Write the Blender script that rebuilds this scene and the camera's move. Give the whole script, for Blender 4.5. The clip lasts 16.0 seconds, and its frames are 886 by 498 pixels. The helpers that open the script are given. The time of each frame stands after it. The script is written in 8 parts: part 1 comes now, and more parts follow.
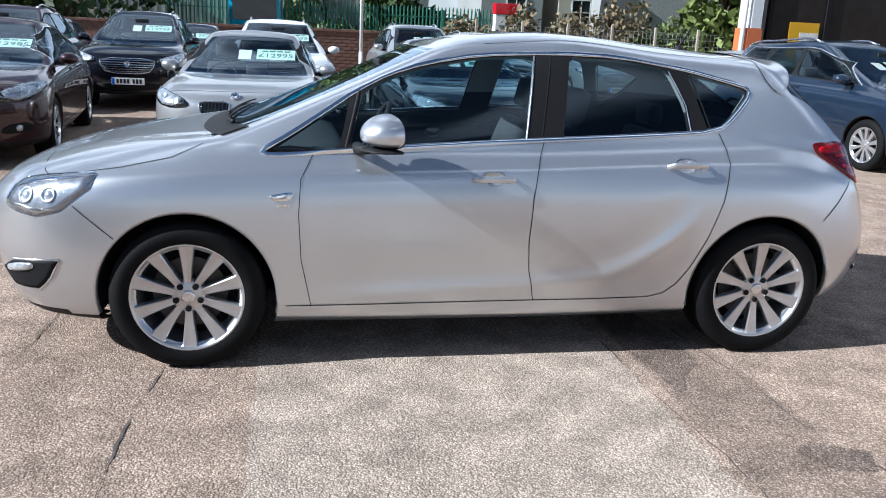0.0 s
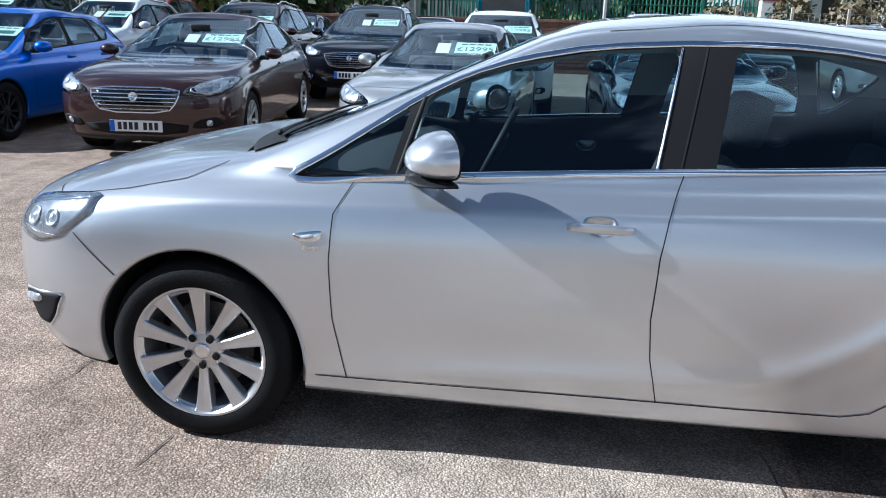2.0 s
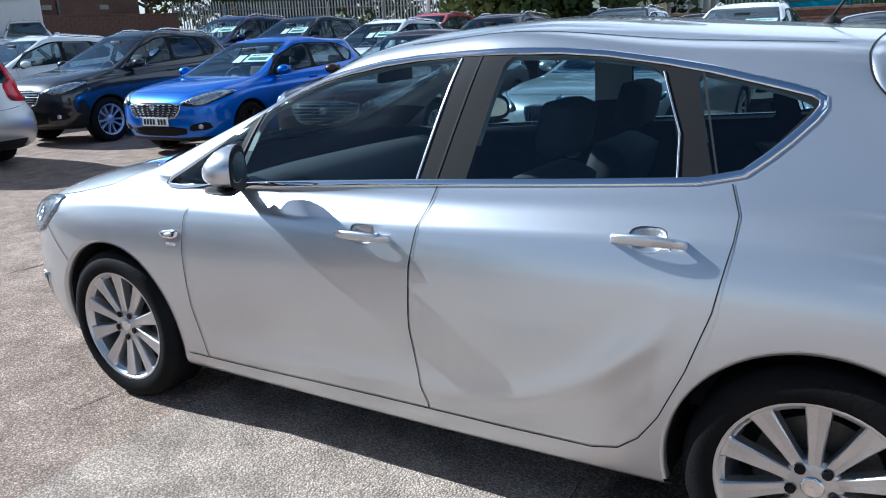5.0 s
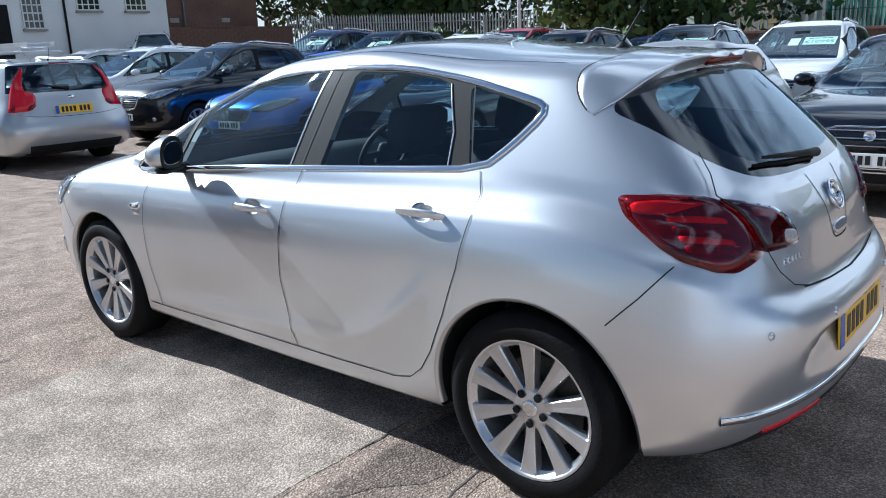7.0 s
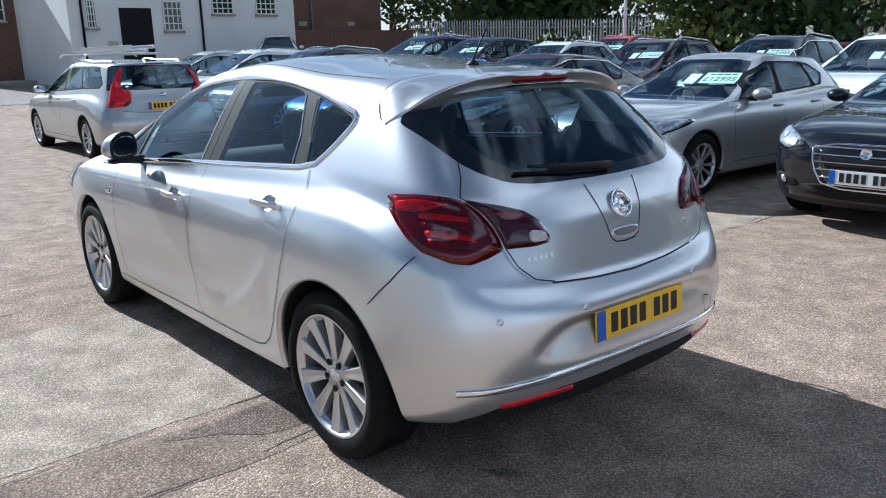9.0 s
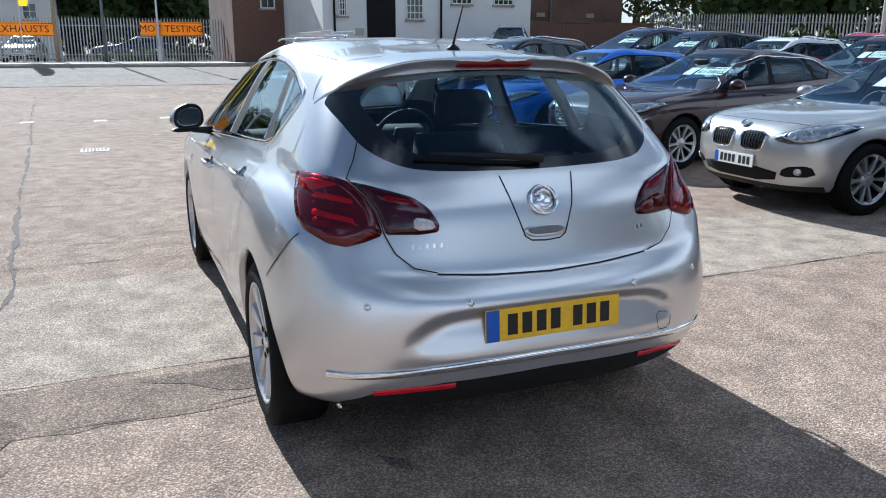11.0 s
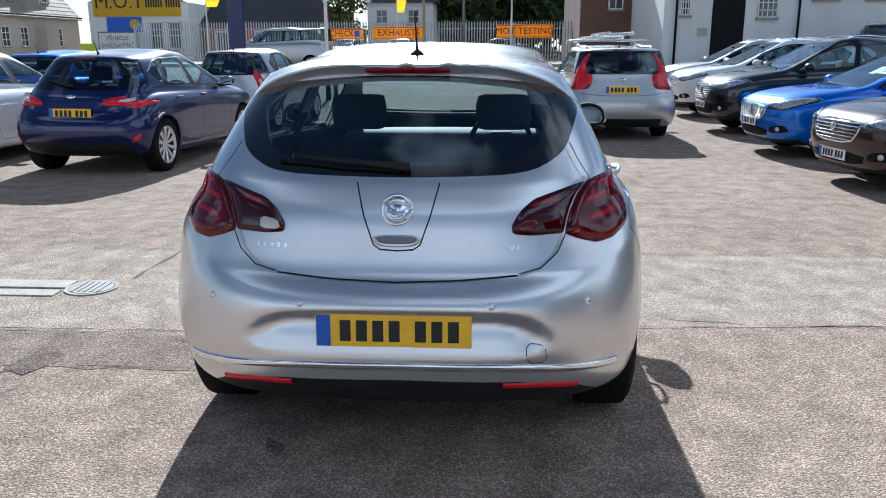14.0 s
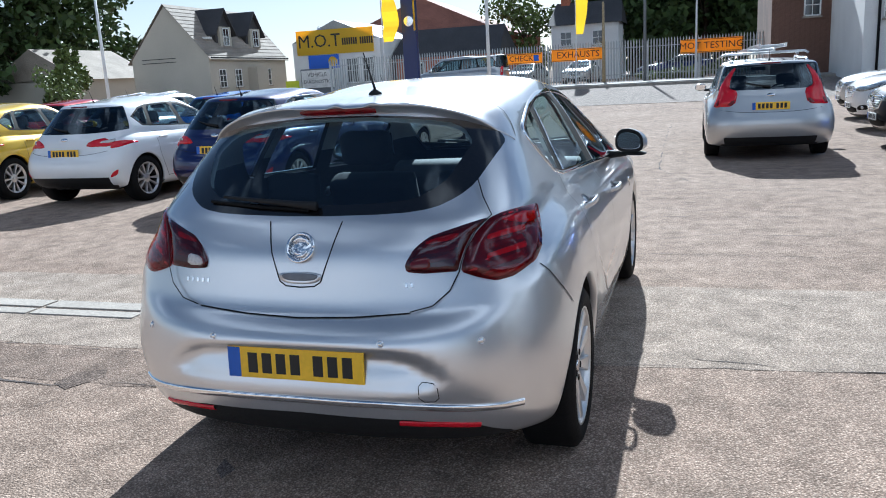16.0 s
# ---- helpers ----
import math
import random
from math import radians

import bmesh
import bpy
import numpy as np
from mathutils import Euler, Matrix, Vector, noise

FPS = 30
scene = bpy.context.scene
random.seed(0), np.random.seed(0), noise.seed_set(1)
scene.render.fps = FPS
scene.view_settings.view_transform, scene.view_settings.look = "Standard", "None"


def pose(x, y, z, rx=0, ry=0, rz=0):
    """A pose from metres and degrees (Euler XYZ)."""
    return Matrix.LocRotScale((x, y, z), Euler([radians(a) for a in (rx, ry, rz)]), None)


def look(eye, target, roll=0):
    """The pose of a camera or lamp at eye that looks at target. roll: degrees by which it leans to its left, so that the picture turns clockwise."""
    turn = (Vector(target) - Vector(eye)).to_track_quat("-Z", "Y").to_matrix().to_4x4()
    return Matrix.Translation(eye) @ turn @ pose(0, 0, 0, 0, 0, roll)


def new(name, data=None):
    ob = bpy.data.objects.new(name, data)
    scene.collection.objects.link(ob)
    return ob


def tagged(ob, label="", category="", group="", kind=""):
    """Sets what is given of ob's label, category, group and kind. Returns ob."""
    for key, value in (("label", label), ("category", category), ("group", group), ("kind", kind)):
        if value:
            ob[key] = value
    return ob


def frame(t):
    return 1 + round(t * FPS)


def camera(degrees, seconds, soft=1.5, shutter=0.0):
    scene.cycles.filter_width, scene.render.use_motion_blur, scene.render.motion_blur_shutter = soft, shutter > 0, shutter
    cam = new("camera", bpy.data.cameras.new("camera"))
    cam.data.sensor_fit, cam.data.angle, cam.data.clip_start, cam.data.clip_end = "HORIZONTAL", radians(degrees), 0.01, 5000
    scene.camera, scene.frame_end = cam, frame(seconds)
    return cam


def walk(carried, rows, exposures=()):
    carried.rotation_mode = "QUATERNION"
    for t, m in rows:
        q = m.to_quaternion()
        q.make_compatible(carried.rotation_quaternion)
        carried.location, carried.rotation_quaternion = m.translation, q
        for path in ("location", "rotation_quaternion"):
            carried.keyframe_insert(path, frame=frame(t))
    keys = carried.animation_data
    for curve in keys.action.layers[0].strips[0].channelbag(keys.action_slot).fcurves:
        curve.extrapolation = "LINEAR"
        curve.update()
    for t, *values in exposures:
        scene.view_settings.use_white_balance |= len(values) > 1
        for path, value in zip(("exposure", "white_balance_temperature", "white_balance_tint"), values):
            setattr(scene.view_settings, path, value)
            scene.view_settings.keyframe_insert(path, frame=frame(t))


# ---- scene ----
cam = camera(58.5, 16.0, soft=1.0)
PATH = [
    (0, (-0.865, -4.235, 1.467), (-0.51, -2.337, 0.945), 2.6),
    (0.5, (-0.657, -3.987, 1.46), (-0.497, -2.061, 0.948), 2.1),
    (1, (-0.482, -3.735, 1.459), (-0.487, -1.806, 0.93), 1.9),
    (1.5, (-0.341, -3.435, 1.459), (-0.469, -1.517, 0.905), 2.3),
    (2, (-0.168, -3.255, 1.463), (-0.435, -1.354, 0.902), 1.6),
    (2.5, (0.179, -3.151, 1.462), (-0.282, -1.286, 0.906), 0.8),
    (3, (0.429, -3.052, 1.468), (-0.178, -1.227, 0.921), -0.1),
    (3.5, (0.693, -2.934, 1.457), (-0.008, -1.145, 0.904), -0.3),
    (3.7, (0.792, -2.911, 1.468), (0.046, -1.138, 0.918), -0.5),
    (5.8, (1.964, -2.796, 1.497), (0.811, -1.251, 0.966), -2.8),
    (6, (2.077, -2.802, 1.485), (0.902, -1.27, 0.963), -2.4),
    (6.5, (2.44, -2.861, 1.49), (1.228, -1.354, 0.981), -2.2),
    (7, (2.672, -2.814, 1.484), (1.415, -1.342, 0.982), -2.3),
    (7.5, (2.929, -2.689, 1.479), (1.604, -1.282, 0.963), -2.0),
    (8, (3.198, -2.591, 1.475), (1.816, -1.238, 0.964), -1.9),
    (8.5, (3.538, -2.484, 1.495), (2.107, -1.175, 1.005), -1.9),
    (8.7, (3.622, -2.427, 1.501), (2.172, -1.137, 1.015), -1.7),
    (10.8, (4.318, -1.458, 1.464), (2.553, -0.657, 0.971), -0.2),
    (11, (4.317, -1.335, 1.454), (2.527, -0.592, 0.96), 0.1),
    (11.5, (4.347, -1.035, 1.476), (2.498, -0.455, 0.983), -0.1),
    (12, (4.463, -0.735, 1.467), (2.565, -0.333, 0.98), -1.0),
    (12.5, (4.541, -0.473, 1.481), (2.626, -0.183, 0.983), -1.5),
    (13, (4.497, -0.212, 1.468), (2.57, -0.028, 0.968), -0.9),
    (13.5, (4.487, 0.023, 1.485), (2.551, 0.053, 0.986), -0.3),
    (14, (4.566, 0.312, 1.473), (2.631, 0.193, 0.98), -0.1),
    (14.5, (4.582, 0.562, 1.486), (2.653, 0.337, 1.01), -0.1),
    (15, (4.477, 0.799, 1.473), (2.569, 0.408, 1.016), -0.6),
    (15.5, (4.386, 1.007, 1.494), (2.502, 0.505, 1.049), -2.4),
    (16, (4.397, 1.299, 1.502), (2.538, 0.696, 1.077), -3.2),
]
walk(cam, [(t, look(eye, target, roll)) for t, eye, target, roll in PATH], [(0.0, 0.86, 5560, 8), (2.0, 0.91, 5340, 6), (3.5, 0.92, 5240, 5), (8.5, 0.87, 5380, 5), (11.0, 0.95, 5450, 5), (16.0, 0.95, 5420, 5)])

# ---- light: a sunny day with scattered cloud, the sun ahead of the silver car ----
SUN = Vector((1.53, 0.20, -1.0)).normalized()      # the way the sunlight travels
ELEV = math.asin(-SUN.z)
world = bpy.data.worlds.new("sky")
scene.world = world
world.use_nodes = True
wn, wl = world.node_tree.nodes, world.node_tree.links
wn.clear()
w_out = wn.new("ShaderNodeOutputWorld")
w_bg = wn.new("ShaderNodeBackground")
w_sky = wn.new("ShaderNodeTexSky")
w_sky.sky_type = "NISHITA"
w_sky.sun_disc = False
w_sky.sun_elevation = ELEV
w_sky.sun_rotation = math.atan2(-SUN.x, -SUN.y)
w_sky.air_density, w_sky.dust_density = 1.0, 0.6
w_co = wn.new("ShaderNodeTexCoord")
w_map = wn.new("ShaderNodeMapping")
w_map.inputs["Scale"].default_value = (1.0, 1.0, 2.6)
w_noise = wn.new("ShaderNodeTexNoise")
w_noise.inputs["Scale"].default_value = 1.7
w_noise.inputs["Detail"].default_value = 7.0
w_noise.inputs["Roughness"].default_value = 0.58
w_ramp = wn.new("ShaderNodeValToRGB")
w_ramp.color_ramp.elements[0].position, w_ramp.color_ramp.elements[1].position = 0.53, 0.63
w_mix = wn.new("ShaderNodeMix")
w_mix.data_type = "RGBA"
w_mix.inputs["B"].default_value = (17.0, 17.6, 18.6, 1)
wl.new(w_co.outputs["Generated"], w_map.inputs["Vector"])
wl.new(w_map.outputs["Vector"], w_noise.inputs["Vector"])
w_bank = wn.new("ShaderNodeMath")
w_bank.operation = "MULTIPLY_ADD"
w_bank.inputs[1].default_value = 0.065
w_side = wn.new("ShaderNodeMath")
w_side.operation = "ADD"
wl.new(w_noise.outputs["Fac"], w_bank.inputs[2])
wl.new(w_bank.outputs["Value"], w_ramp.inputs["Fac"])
w_sep = wn.new("ShaderNodeSeparateXYZ")
w_haze = wn.new("ShaderNodeMapRange")
w_haze.interpolation_type = "SMOOTHSTEP"
w_haze.inputs["From Min"].default_value, w_haze.inputs["From Max"].default_value = 0.0, 0.30
w_haze.inputs["To Min"].default_value, w_haze.inputs["To Max"].default_value = 0.38, 0.0
w_max = wn.new("ShaderNodeMath")
w_max.operation = "MAXIMUM"
wl.new(w_co.outputs["Generated"], w_sep.inputs["Vector"])
wl.new(w_sep.outputs["Z"], w_haze.inputs["Value"])
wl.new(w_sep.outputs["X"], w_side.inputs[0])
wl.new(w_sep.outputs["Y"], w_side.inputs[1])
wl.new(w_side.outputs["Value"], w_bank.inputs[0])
wl.new(w_haze.outputs["Result"], w_max.inputs[0])
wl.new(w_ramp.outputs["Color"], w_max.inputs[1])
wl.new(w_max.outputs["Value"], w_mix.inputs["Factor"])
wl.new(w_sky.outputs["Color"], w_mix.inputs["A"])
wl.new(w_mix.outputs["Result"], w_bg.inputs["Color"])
wl.new(w_bg.outputs["Background"], w_out.inputs["Surface"])
w_bg.inputs["Strength"].default_value = 0.039

sun_data = bpy.data.lights.new("sun", "SUN")
sun_data.energy, sun_data.angle, sun_data.color = 5.0, radians(0.53), (1.0, 0.965, 0.90)
sun = new("sun", sun_data)
sun.matrix_world = look(-20 * SUN, (0, 0, 0))


# ---- materials ----
def material(name, color, rough=0.5, metal=0.0, grain=0.0, scale=40.0, bump=0.0, blotch=0.0, blotch_scale=1.5, coat=0.0, spec=0.5, vary=0.0, coords="Object", tint=None):
    """A principled material; grain and blotch vary its colour at two scales, vary sets objects apart, bump gives relief."""
    m = bpy.data.materials.new(name)
    m.use_nodes = True
    n, l = m.node_tree.nodes, m.node_tree.links
    b = n["Principled BSDF"]
    b.inputs["Base Color"].default_value = (*color, 1)
    b.inputs["Roughness"].default_value = rough
    b.inputs["Metallic"].default_value = metal
    b.inputs["Coat Weight"].default_value = coat
    b.inputs["Coat Roughness"].default_value = 0.03
    b.inputs["Coat IOR"].default_value = 1.52
    b.inputs["Specular IOR Level"].default_value = spec
    co = n.new("ShaderNodeTexCoord")
    src = None
    if grain or blotch or vary:
        val = n.new("ShaderNodeValue")
        val.outputs[0].default_value = 1.0
        src = val.outputs[0]
        for amount, sc, detail in ((grain, scale, 4.0), (blotch, blotch_scale, 5.0)):
            if not amount:
                continue
            tex = n.new("ShaderNodeTexNoise")
            tex.inputs["Scale"].default_value, tex.inputs["Detail"].default_value = sc, detail
            l.new(co.outputs[coords], tex.inputs["Vector"])
            rng = n.new("ShaderNodeMapRange")
            rng.inputs["From Min"].default_value, rng.inputs["From Max"].default_value = 0.3, 0.7
            rng.inputs["To Min"].default_value, rng.inputs["To Max"].default_value = 1 - amount, 1 + amount
            l.new(tex.outputs["Fac"], rng.inputs["Value"])
            mul = n.new("ShaderNodeMath")
            mul.operation = "MULTIPLY"
            l.new(src, mul.inputs[0])
            l.new(rng.outputs["Result"], mul.inputs[1])
            src = mul.outputs[0]
        if vary:
            inf = n.new("ShaderNodeObjectInfo")
            rng = n.new("ShaderNodeMapRange")
            rng.inputs["To Min"].default_value, rng.inputs["To Max"].default_value = 1 - vary, 1 + vary
            l.new(inf.outputs["Random"], rng.inputs["Value"])
            mul = n.new("ShaderNodeMath")
            mul.operation = "MULTIPLY"
            l.new(src, mul.inputs[0])
            l.new(rng.outputs["Result"], mul.inputs[1])
            src = mul.outputs[0]
        mix = n.new("ShaderNodeMix")
        mix.data_type, mix.blend_type = "RGBA", "MULTIPLY"
        mix.inputs["Factor"].default_value = 1.0
        mix.inputs["A"].default_value = (*color, 1)
        l.new(src, mix.inputs["B"])
        l.new(mix.outputs["Result"], b.inputs["Base Color"])
    if bump:
        tex = n.new("ShaderNodeTexNoise")
        tex.inputs["Scale"].default_value, tex.inputs["Detail"].default_value = scale, 6.0
        l.new(co.outputs[coords], tex.inputs["Vector"])
        bp = n.new("ShaderNodeBump")
        bp.inputs["Strength"].default_value, bp.inputs["Distance"].default_value = bump, 0.01
        l.new(tex.outputs["Fac"], bp.inputs["Height"])
        l.new(bp.outputs["Normal"], b.inputs["Normal"])
    return m


def paint(name, color, metal=0.0, rough=0.35):
    """Clear-coated car paint, with fine flake where it is metallic."""
    return material(name, color, rough, metal, grain=0.10 if metal else 0.02, scale=900.0, blotch=0.02, blotch_scale=3.0, coat=1.0, spec=0.15)


def glass_material(name, tint, alpha):
    """A thin dark pane: a glossy coat over a tinted sheet that lets part of the light through."""
    m = bpy.data.materials.new(name)
    m.use_nodes = True
    n, l = m.node_tree.nodes, m.node_tree.links
    n.clear()
    out = n.new("ShaderNodeOutputMaterial")
    clear = n.new("ShaderNodeBsdfTransparent")
    clear.inputs["Color"].default_value = (*tint, 1)
    gloss = n.new("ShaderNodeBsdfGlossy")
    gloss.inputs["Roughness"].default_value = 0.015
    # reflections tinted blue: the sky's blue light is put into the gloss colour
    gloss.inputs["Color"].default_value = (0.74, 0.87, 1.0, 1)
    lw = n.new("ShaderNodeLayerWeight")
    lw.inputs["Blend"].default_value = 0.5
    pw = n.new("ShaderNodeMath")
    pw.operation = "POWER"
    pw.inputs[1].default_value = 5.0
    l.new(lw.outputs["Facing"], pw.inputs[0])
    fres = n.new("ShaderNodeMapRange")
    fres.inputs["To Min"].default_value = alpha
    l.new(pw.outputs[0], fres.inputs["Value"])
    mix = n.new("ShaderNodeMixShader")
    l.new(fres.outputs["Result"], mix.inputs["Fac"])
    l.new(clear.outputs["BSDF"], mix.inputs[1])
    l.new(gloss.outputs["BSDF"], mix.inputs[2])
    l.new(mix.outputs["Shader"], out.inputs["Surface"])
    return m


SILVER = paint("silver metallic paint", (0.615, 0.625, 0.65), 0.84, 0.315)
BLACK_TRIM = material("black trim", (0.012, 0.012, 0.013), 0.68, grain=0.1, scale=300, spec=0.12)
BLACK_GLOSS = material("black gloss panel", (0.006, 0.006, 0.007), 0.12, coat=0.6, grain=0.05, scale=200)
PLASTIC = material("grained black plastic", (0.014, 0.014, 0.015), 0.6, grain=0.2, scale=400, bump=0.15, spec=0.25)
SEAM = material("dark gap", (0.004, 0.004, 0.005), 0.8, grain=0.1, scale=100)
RUBBER = material("tyre rubber", (0.007, 0.007, 0.0075), 0.72, grain=0.25, scale=120, bump=0.2, blotch=0.25, blotch_scale=6, spec=0.12)
ALLOY = material("silver alloy", (0.60, 0.60, 0.61), 0.30, 0.85, grain=0.05, scale=200, blotch=0.05, blotch_scale=12)
DARK_ALLOY = material("dark alloy", (0.05, 0.05, 0.055), 0.35, 0.7, grain=0.1, scale=150)
STEEL = material("brake steel", (0.12, 0.11, 0.10), 0.5, 0.7, grain=0.2, scale=80)
CHROME = material("chrome", (0.82, 0.83, 0.85), 0.06, 1.0, grain=0.02, scale=300)
BRUSHED = material("satin chrome", (0.76, 0.77, 0.79), 0.2, 1.0, grain=0.03, scale=300)
CLOTH = material("dark seat cloth", (0.035, 0.036, 0.04), 0.9, grain=0.3, scale=500, bump=0.3)
CABIN = material("dark cabin trim", (0.026, 0.026, 0.028), 0.7, grain=0.2, scale=300, bump=0.1)
LINING = material("grey roof lining", (0.42, 0.42, 0.40), 0.9, grain=0.1, scale=400)
GLASS = glass_material("tinted side glass", (0.58, 0.72, 0.76), 0.045)
PRIVACY = glass_material("dark rear glass", (0.56, 0.68, 0.73), 0.07)
SMOKED = glass_material("smoked rear glass", (0.17, 0.20, 0.23), 0.055)
SCREEN = glass_material("windscreen glass", (0.72, 0.82, 0.80), 0.075)
LENS = glass_material("clear lamp lens", (0.92, 0.94, 0.96), 0.05)
RED_COVER = glass_material("red lamp cover", (0.74, 0.016, 0.036), 0.05)
SMOKED_COVER = glass_material("smoked red lamp cover", (0.50, 0.012, 0.026), 0.05)
RED_LENS = material("red lamp lens", (0.135, 0.002, 0.005), 0.10, grain=0.25, scale=60, blotch=0.35, blotch_scale=14)
DARK_RED_LENS = material("smoked red lamp lens", (0.10, 0.003, 0.006), 0.1, grain=0.2, scale=50)
BRIGHT_RED = material("bright red lamp lens", (0.55, 0.005, 0.018), 0.12, grain=0.1, scale=50)
AMBER_LENS = material("amber lamp lens", (0.22, 0.035, 0.006), 0.12, grain=0.2, scale=60)
CLEAR_LENS = material("white lamp lens", (0.5, 0.47, 0.46), 0.15, coat=1.0, grain=0.2, scale=90)
LAMP_BASE = material("grey lamp shell", (0.34, 0.35, 0.375), 0.22, 0.7, grain=0.3, scale=40)
REFLECTOR = material("lamp reflector", (0.60, 0.63, 0.67), 0.22, 0.6, grain=0.3, scale=30)
YELLOW_PLATE = material("yellow plate", (0.88, 0.52, 0.015), 0.4, grain=0.05, scale=60, blotch=0.06, blotch_scale=8)
WHITE_PLATE = material("white plate", (0.78, 0.78, 0.76), 0.4, grain=0.04, scale=60)
BLUE_BAND = material("blue plate band", (0.01, 0.10, 0.48), 0.4, grain=0.05, scale=60)
INK = material("black lettering", (0.008, 0.008, 0.009), 0.5, grain=0.05, scale=60)
CARD = material("pale green price card", (0.62, 0.80, 0.74), 0.6, grain=0.04, scale=60)
CARD_INK = material("dark green lettering", (0.02, 0.10, 0.09), 0.6, grain=0.05, scale=60)
PAPER = material("white paper sheet", (0.75, 0.76, 0.75), 0.7, grain=0.03, scale=60)


# ---- building tools ----
def mesh_object(name, bm, mat, parent=None, smooth=True, label=""):
    me = bpy.data.meshes.new(name)
    bm.to_mesh(me)
    bm.free()
    for m in (mat if isinstance(mat, (list, tuple)) else (mat,)):
        me.materials.append(m)
    if smooth:
        me.polygons.foreach_set("use_smooth", [True] * len(me.polygons))
    ob = new(name, me)
    if parent is not None:
        ob.parent = parent
    return tagged(ob, label)


def part(name, bm, mat, parent, label="", smooth=False):
    return mesh_object(name, bm, mat, parent, smooth, label)


def thing(name, label, category, m=None, group="", kind=""):
    ob = new(name)
    ob.empty_display_size = 0.2
    if m is not None:
        ob.matrix_basis = m
    return tagged(ob, label, category, group, kind)


def box(x0, x1, y0, y1, z0, z1, bevel=0.0, bm=None):
    """A bevelled box, in a bmesh of its own or added to bm."""
    b = bm or bmesh.new()
    vs = [b.verts.new((x, y, z)) for z in (z0, z1) for y in (y0, y1) for x in (x0, x1)]
    fs = [b.faces.new([vs[i] for i in q]) for q in ((0, 2, 3, 1), (4, 5, 7, 6), (0, 1, 5, 4), (2, 6, 7, 3), (0, 4, 6, 2), (1, 3, 7, 5))]
    if bevel:
        edges = list({e for f in fs for e in f.edges})
        bmesh.ops.bevel(b, geom=edges, offset=bevel, segments=2, profile=0.6, affect="EDGES")
    return b


def tube(points, radius, sides=8, bm=None, cap=True):
    """A round bar along points; radius may be one number or one for each point."""
    b = bm or bmesh.new()
    pts = [Vector(p) for p in points]
    rad = radius if isinstance(radius, (list, tuple)) else [radius] * len(pts)
    rings, up = [], None
    for i, p in enumerate(pts):
        d = (pts[min(i + 1, len(pts) - 1)] - pts[max(i - 1, 0)]).normalized()
        if up is None:
            up = d.orthogonal().normalized()
        up = (up - d * up.dot(d)).normalized()
        side = d.cross(up)
        rings.append([b.verts.new(p + rad[i] * (math.cos(a) * up + math.sin(a) * side)) for a in [2 * math.pi * k / sides for k in range(sides)]])
    for a, c in zip(rings, rings[1:]):
        for k in range(sides):
            b.faces.new((a[k], a[(k + 1) % sides], c[(k + 1) % sides], c[k]))
    if cap:
        b.faces.new(rings[0][::-1])
        b.faces.new(rings[-1])
    return b


def lathe(profile, sides=32, axis="y", bm=None, closed=False):
    """Turns a profile of (distance along the axis, radius) round the axis."""
    b = bm or bmesh.new()
    rings = []
    for h, r in profile:
        ring = []
        for k in range(sides):
            a = 2 * math.pi * k / sides
            c, s = r * math.cos(a), r * math.sin(a)
            ring.append(b.verts.new({"y": (c, h, s), "z": (c, s, h), "x": (h, c, s)}[axis]))
        rings.append(ring)
    pairs = list(zip(rings, rings[1:])) + ([(rings[-1], rings[0])] if closed else [])
    for a, c in pairs:
        for k in range(sides):
            b.faces.new((a[k], a[(k + 1) % sides], c[(k + 1) % sides], c[k]))
    if not closed:
        for ring in (rings[0], rings[-1]):
            if max((v.co - ring[0].co).length for v in ring) > 1e-4:
                b.faces.new(ring)
    bmesh.ops.recalc_face_normals(b, faces=b.faces)
    return b


def text_mesh(name, words, size, mat, parent, m, thick=0.001, align="CENTER", squeeze=1.0):
    """Raised lettering in the built-in font; m places its middle, x along the words and y up."""
    cu = bpy.data.curves.new(name, "FONT")
    cu.body, cu.size, cu.extrude, cu.align_x, cu.align_y = words, size, thick, align, "CENTER"
    cu.resolution_u = 2
    tmp = bpy.data.objects.new(name, cu)
    scene.collection.objects.link(tmp)
    bpy.context.view_layer.update()
    me = bpy.data.meshes.new_from_object(tmp.evaluated_get(bpy.context.evaluated_depsgraph_get()))
    bpy.data.objects.remove(tmp)
    bpy.data.curves.remove(cu)
    me.materials.clear()
    me.materials.append(mat)
    me.transform(m @ Matrix.Diagonal((squeeze, 1, 1, 1)))
    ob = new(name, me)
    if parent is not None:
        ob.parent = parent
    return ob


def curve_values(xs, ys, x):
    """A smooth curve through (xs, ys) that never overshoots, read at x."""
    xs, ys = np.asarray(xs, float), np.asarray(ys, float)
    h = np.diff(xs)
    d = np.diff(ys) / h
    m = np.zeros(len(xs))
    for i in range(1, len(xs) - 1):
        if d[i - 1] * d[i] > 0:
            w1, w2 = 2 * h[i] + h[i - 1], h[i] + 2 * h[i - 1]
            m[i] = (w1 + w2) / (w1 / d[i - 1] + w2 / d[i])
    m[0], m[-1] = d[0], d[-1]
    x = np.clip(np.asarray(x, float), xs[0], xs[-1])
    k = np.clip(np.searchsorted(xs, x) - 1, 0, len(h) - 1)
    t = (x - xs[k]) / h[k]
    return (1 + 2 * t) * (1 - t) ** 2 * ys[k] + t * (1 - t) ** 2 * h[k] * m[k] + t * t * (3 - 2 * t) * ys[k + 1] + t * t * (t - 1) * h[k] * m[k + 1]


# ---- cars: a car points along -x, its left side is at -y, the ground is at 0 and x is 0 midway between the axles ----
from mathutils.bvhtree import BVHTree


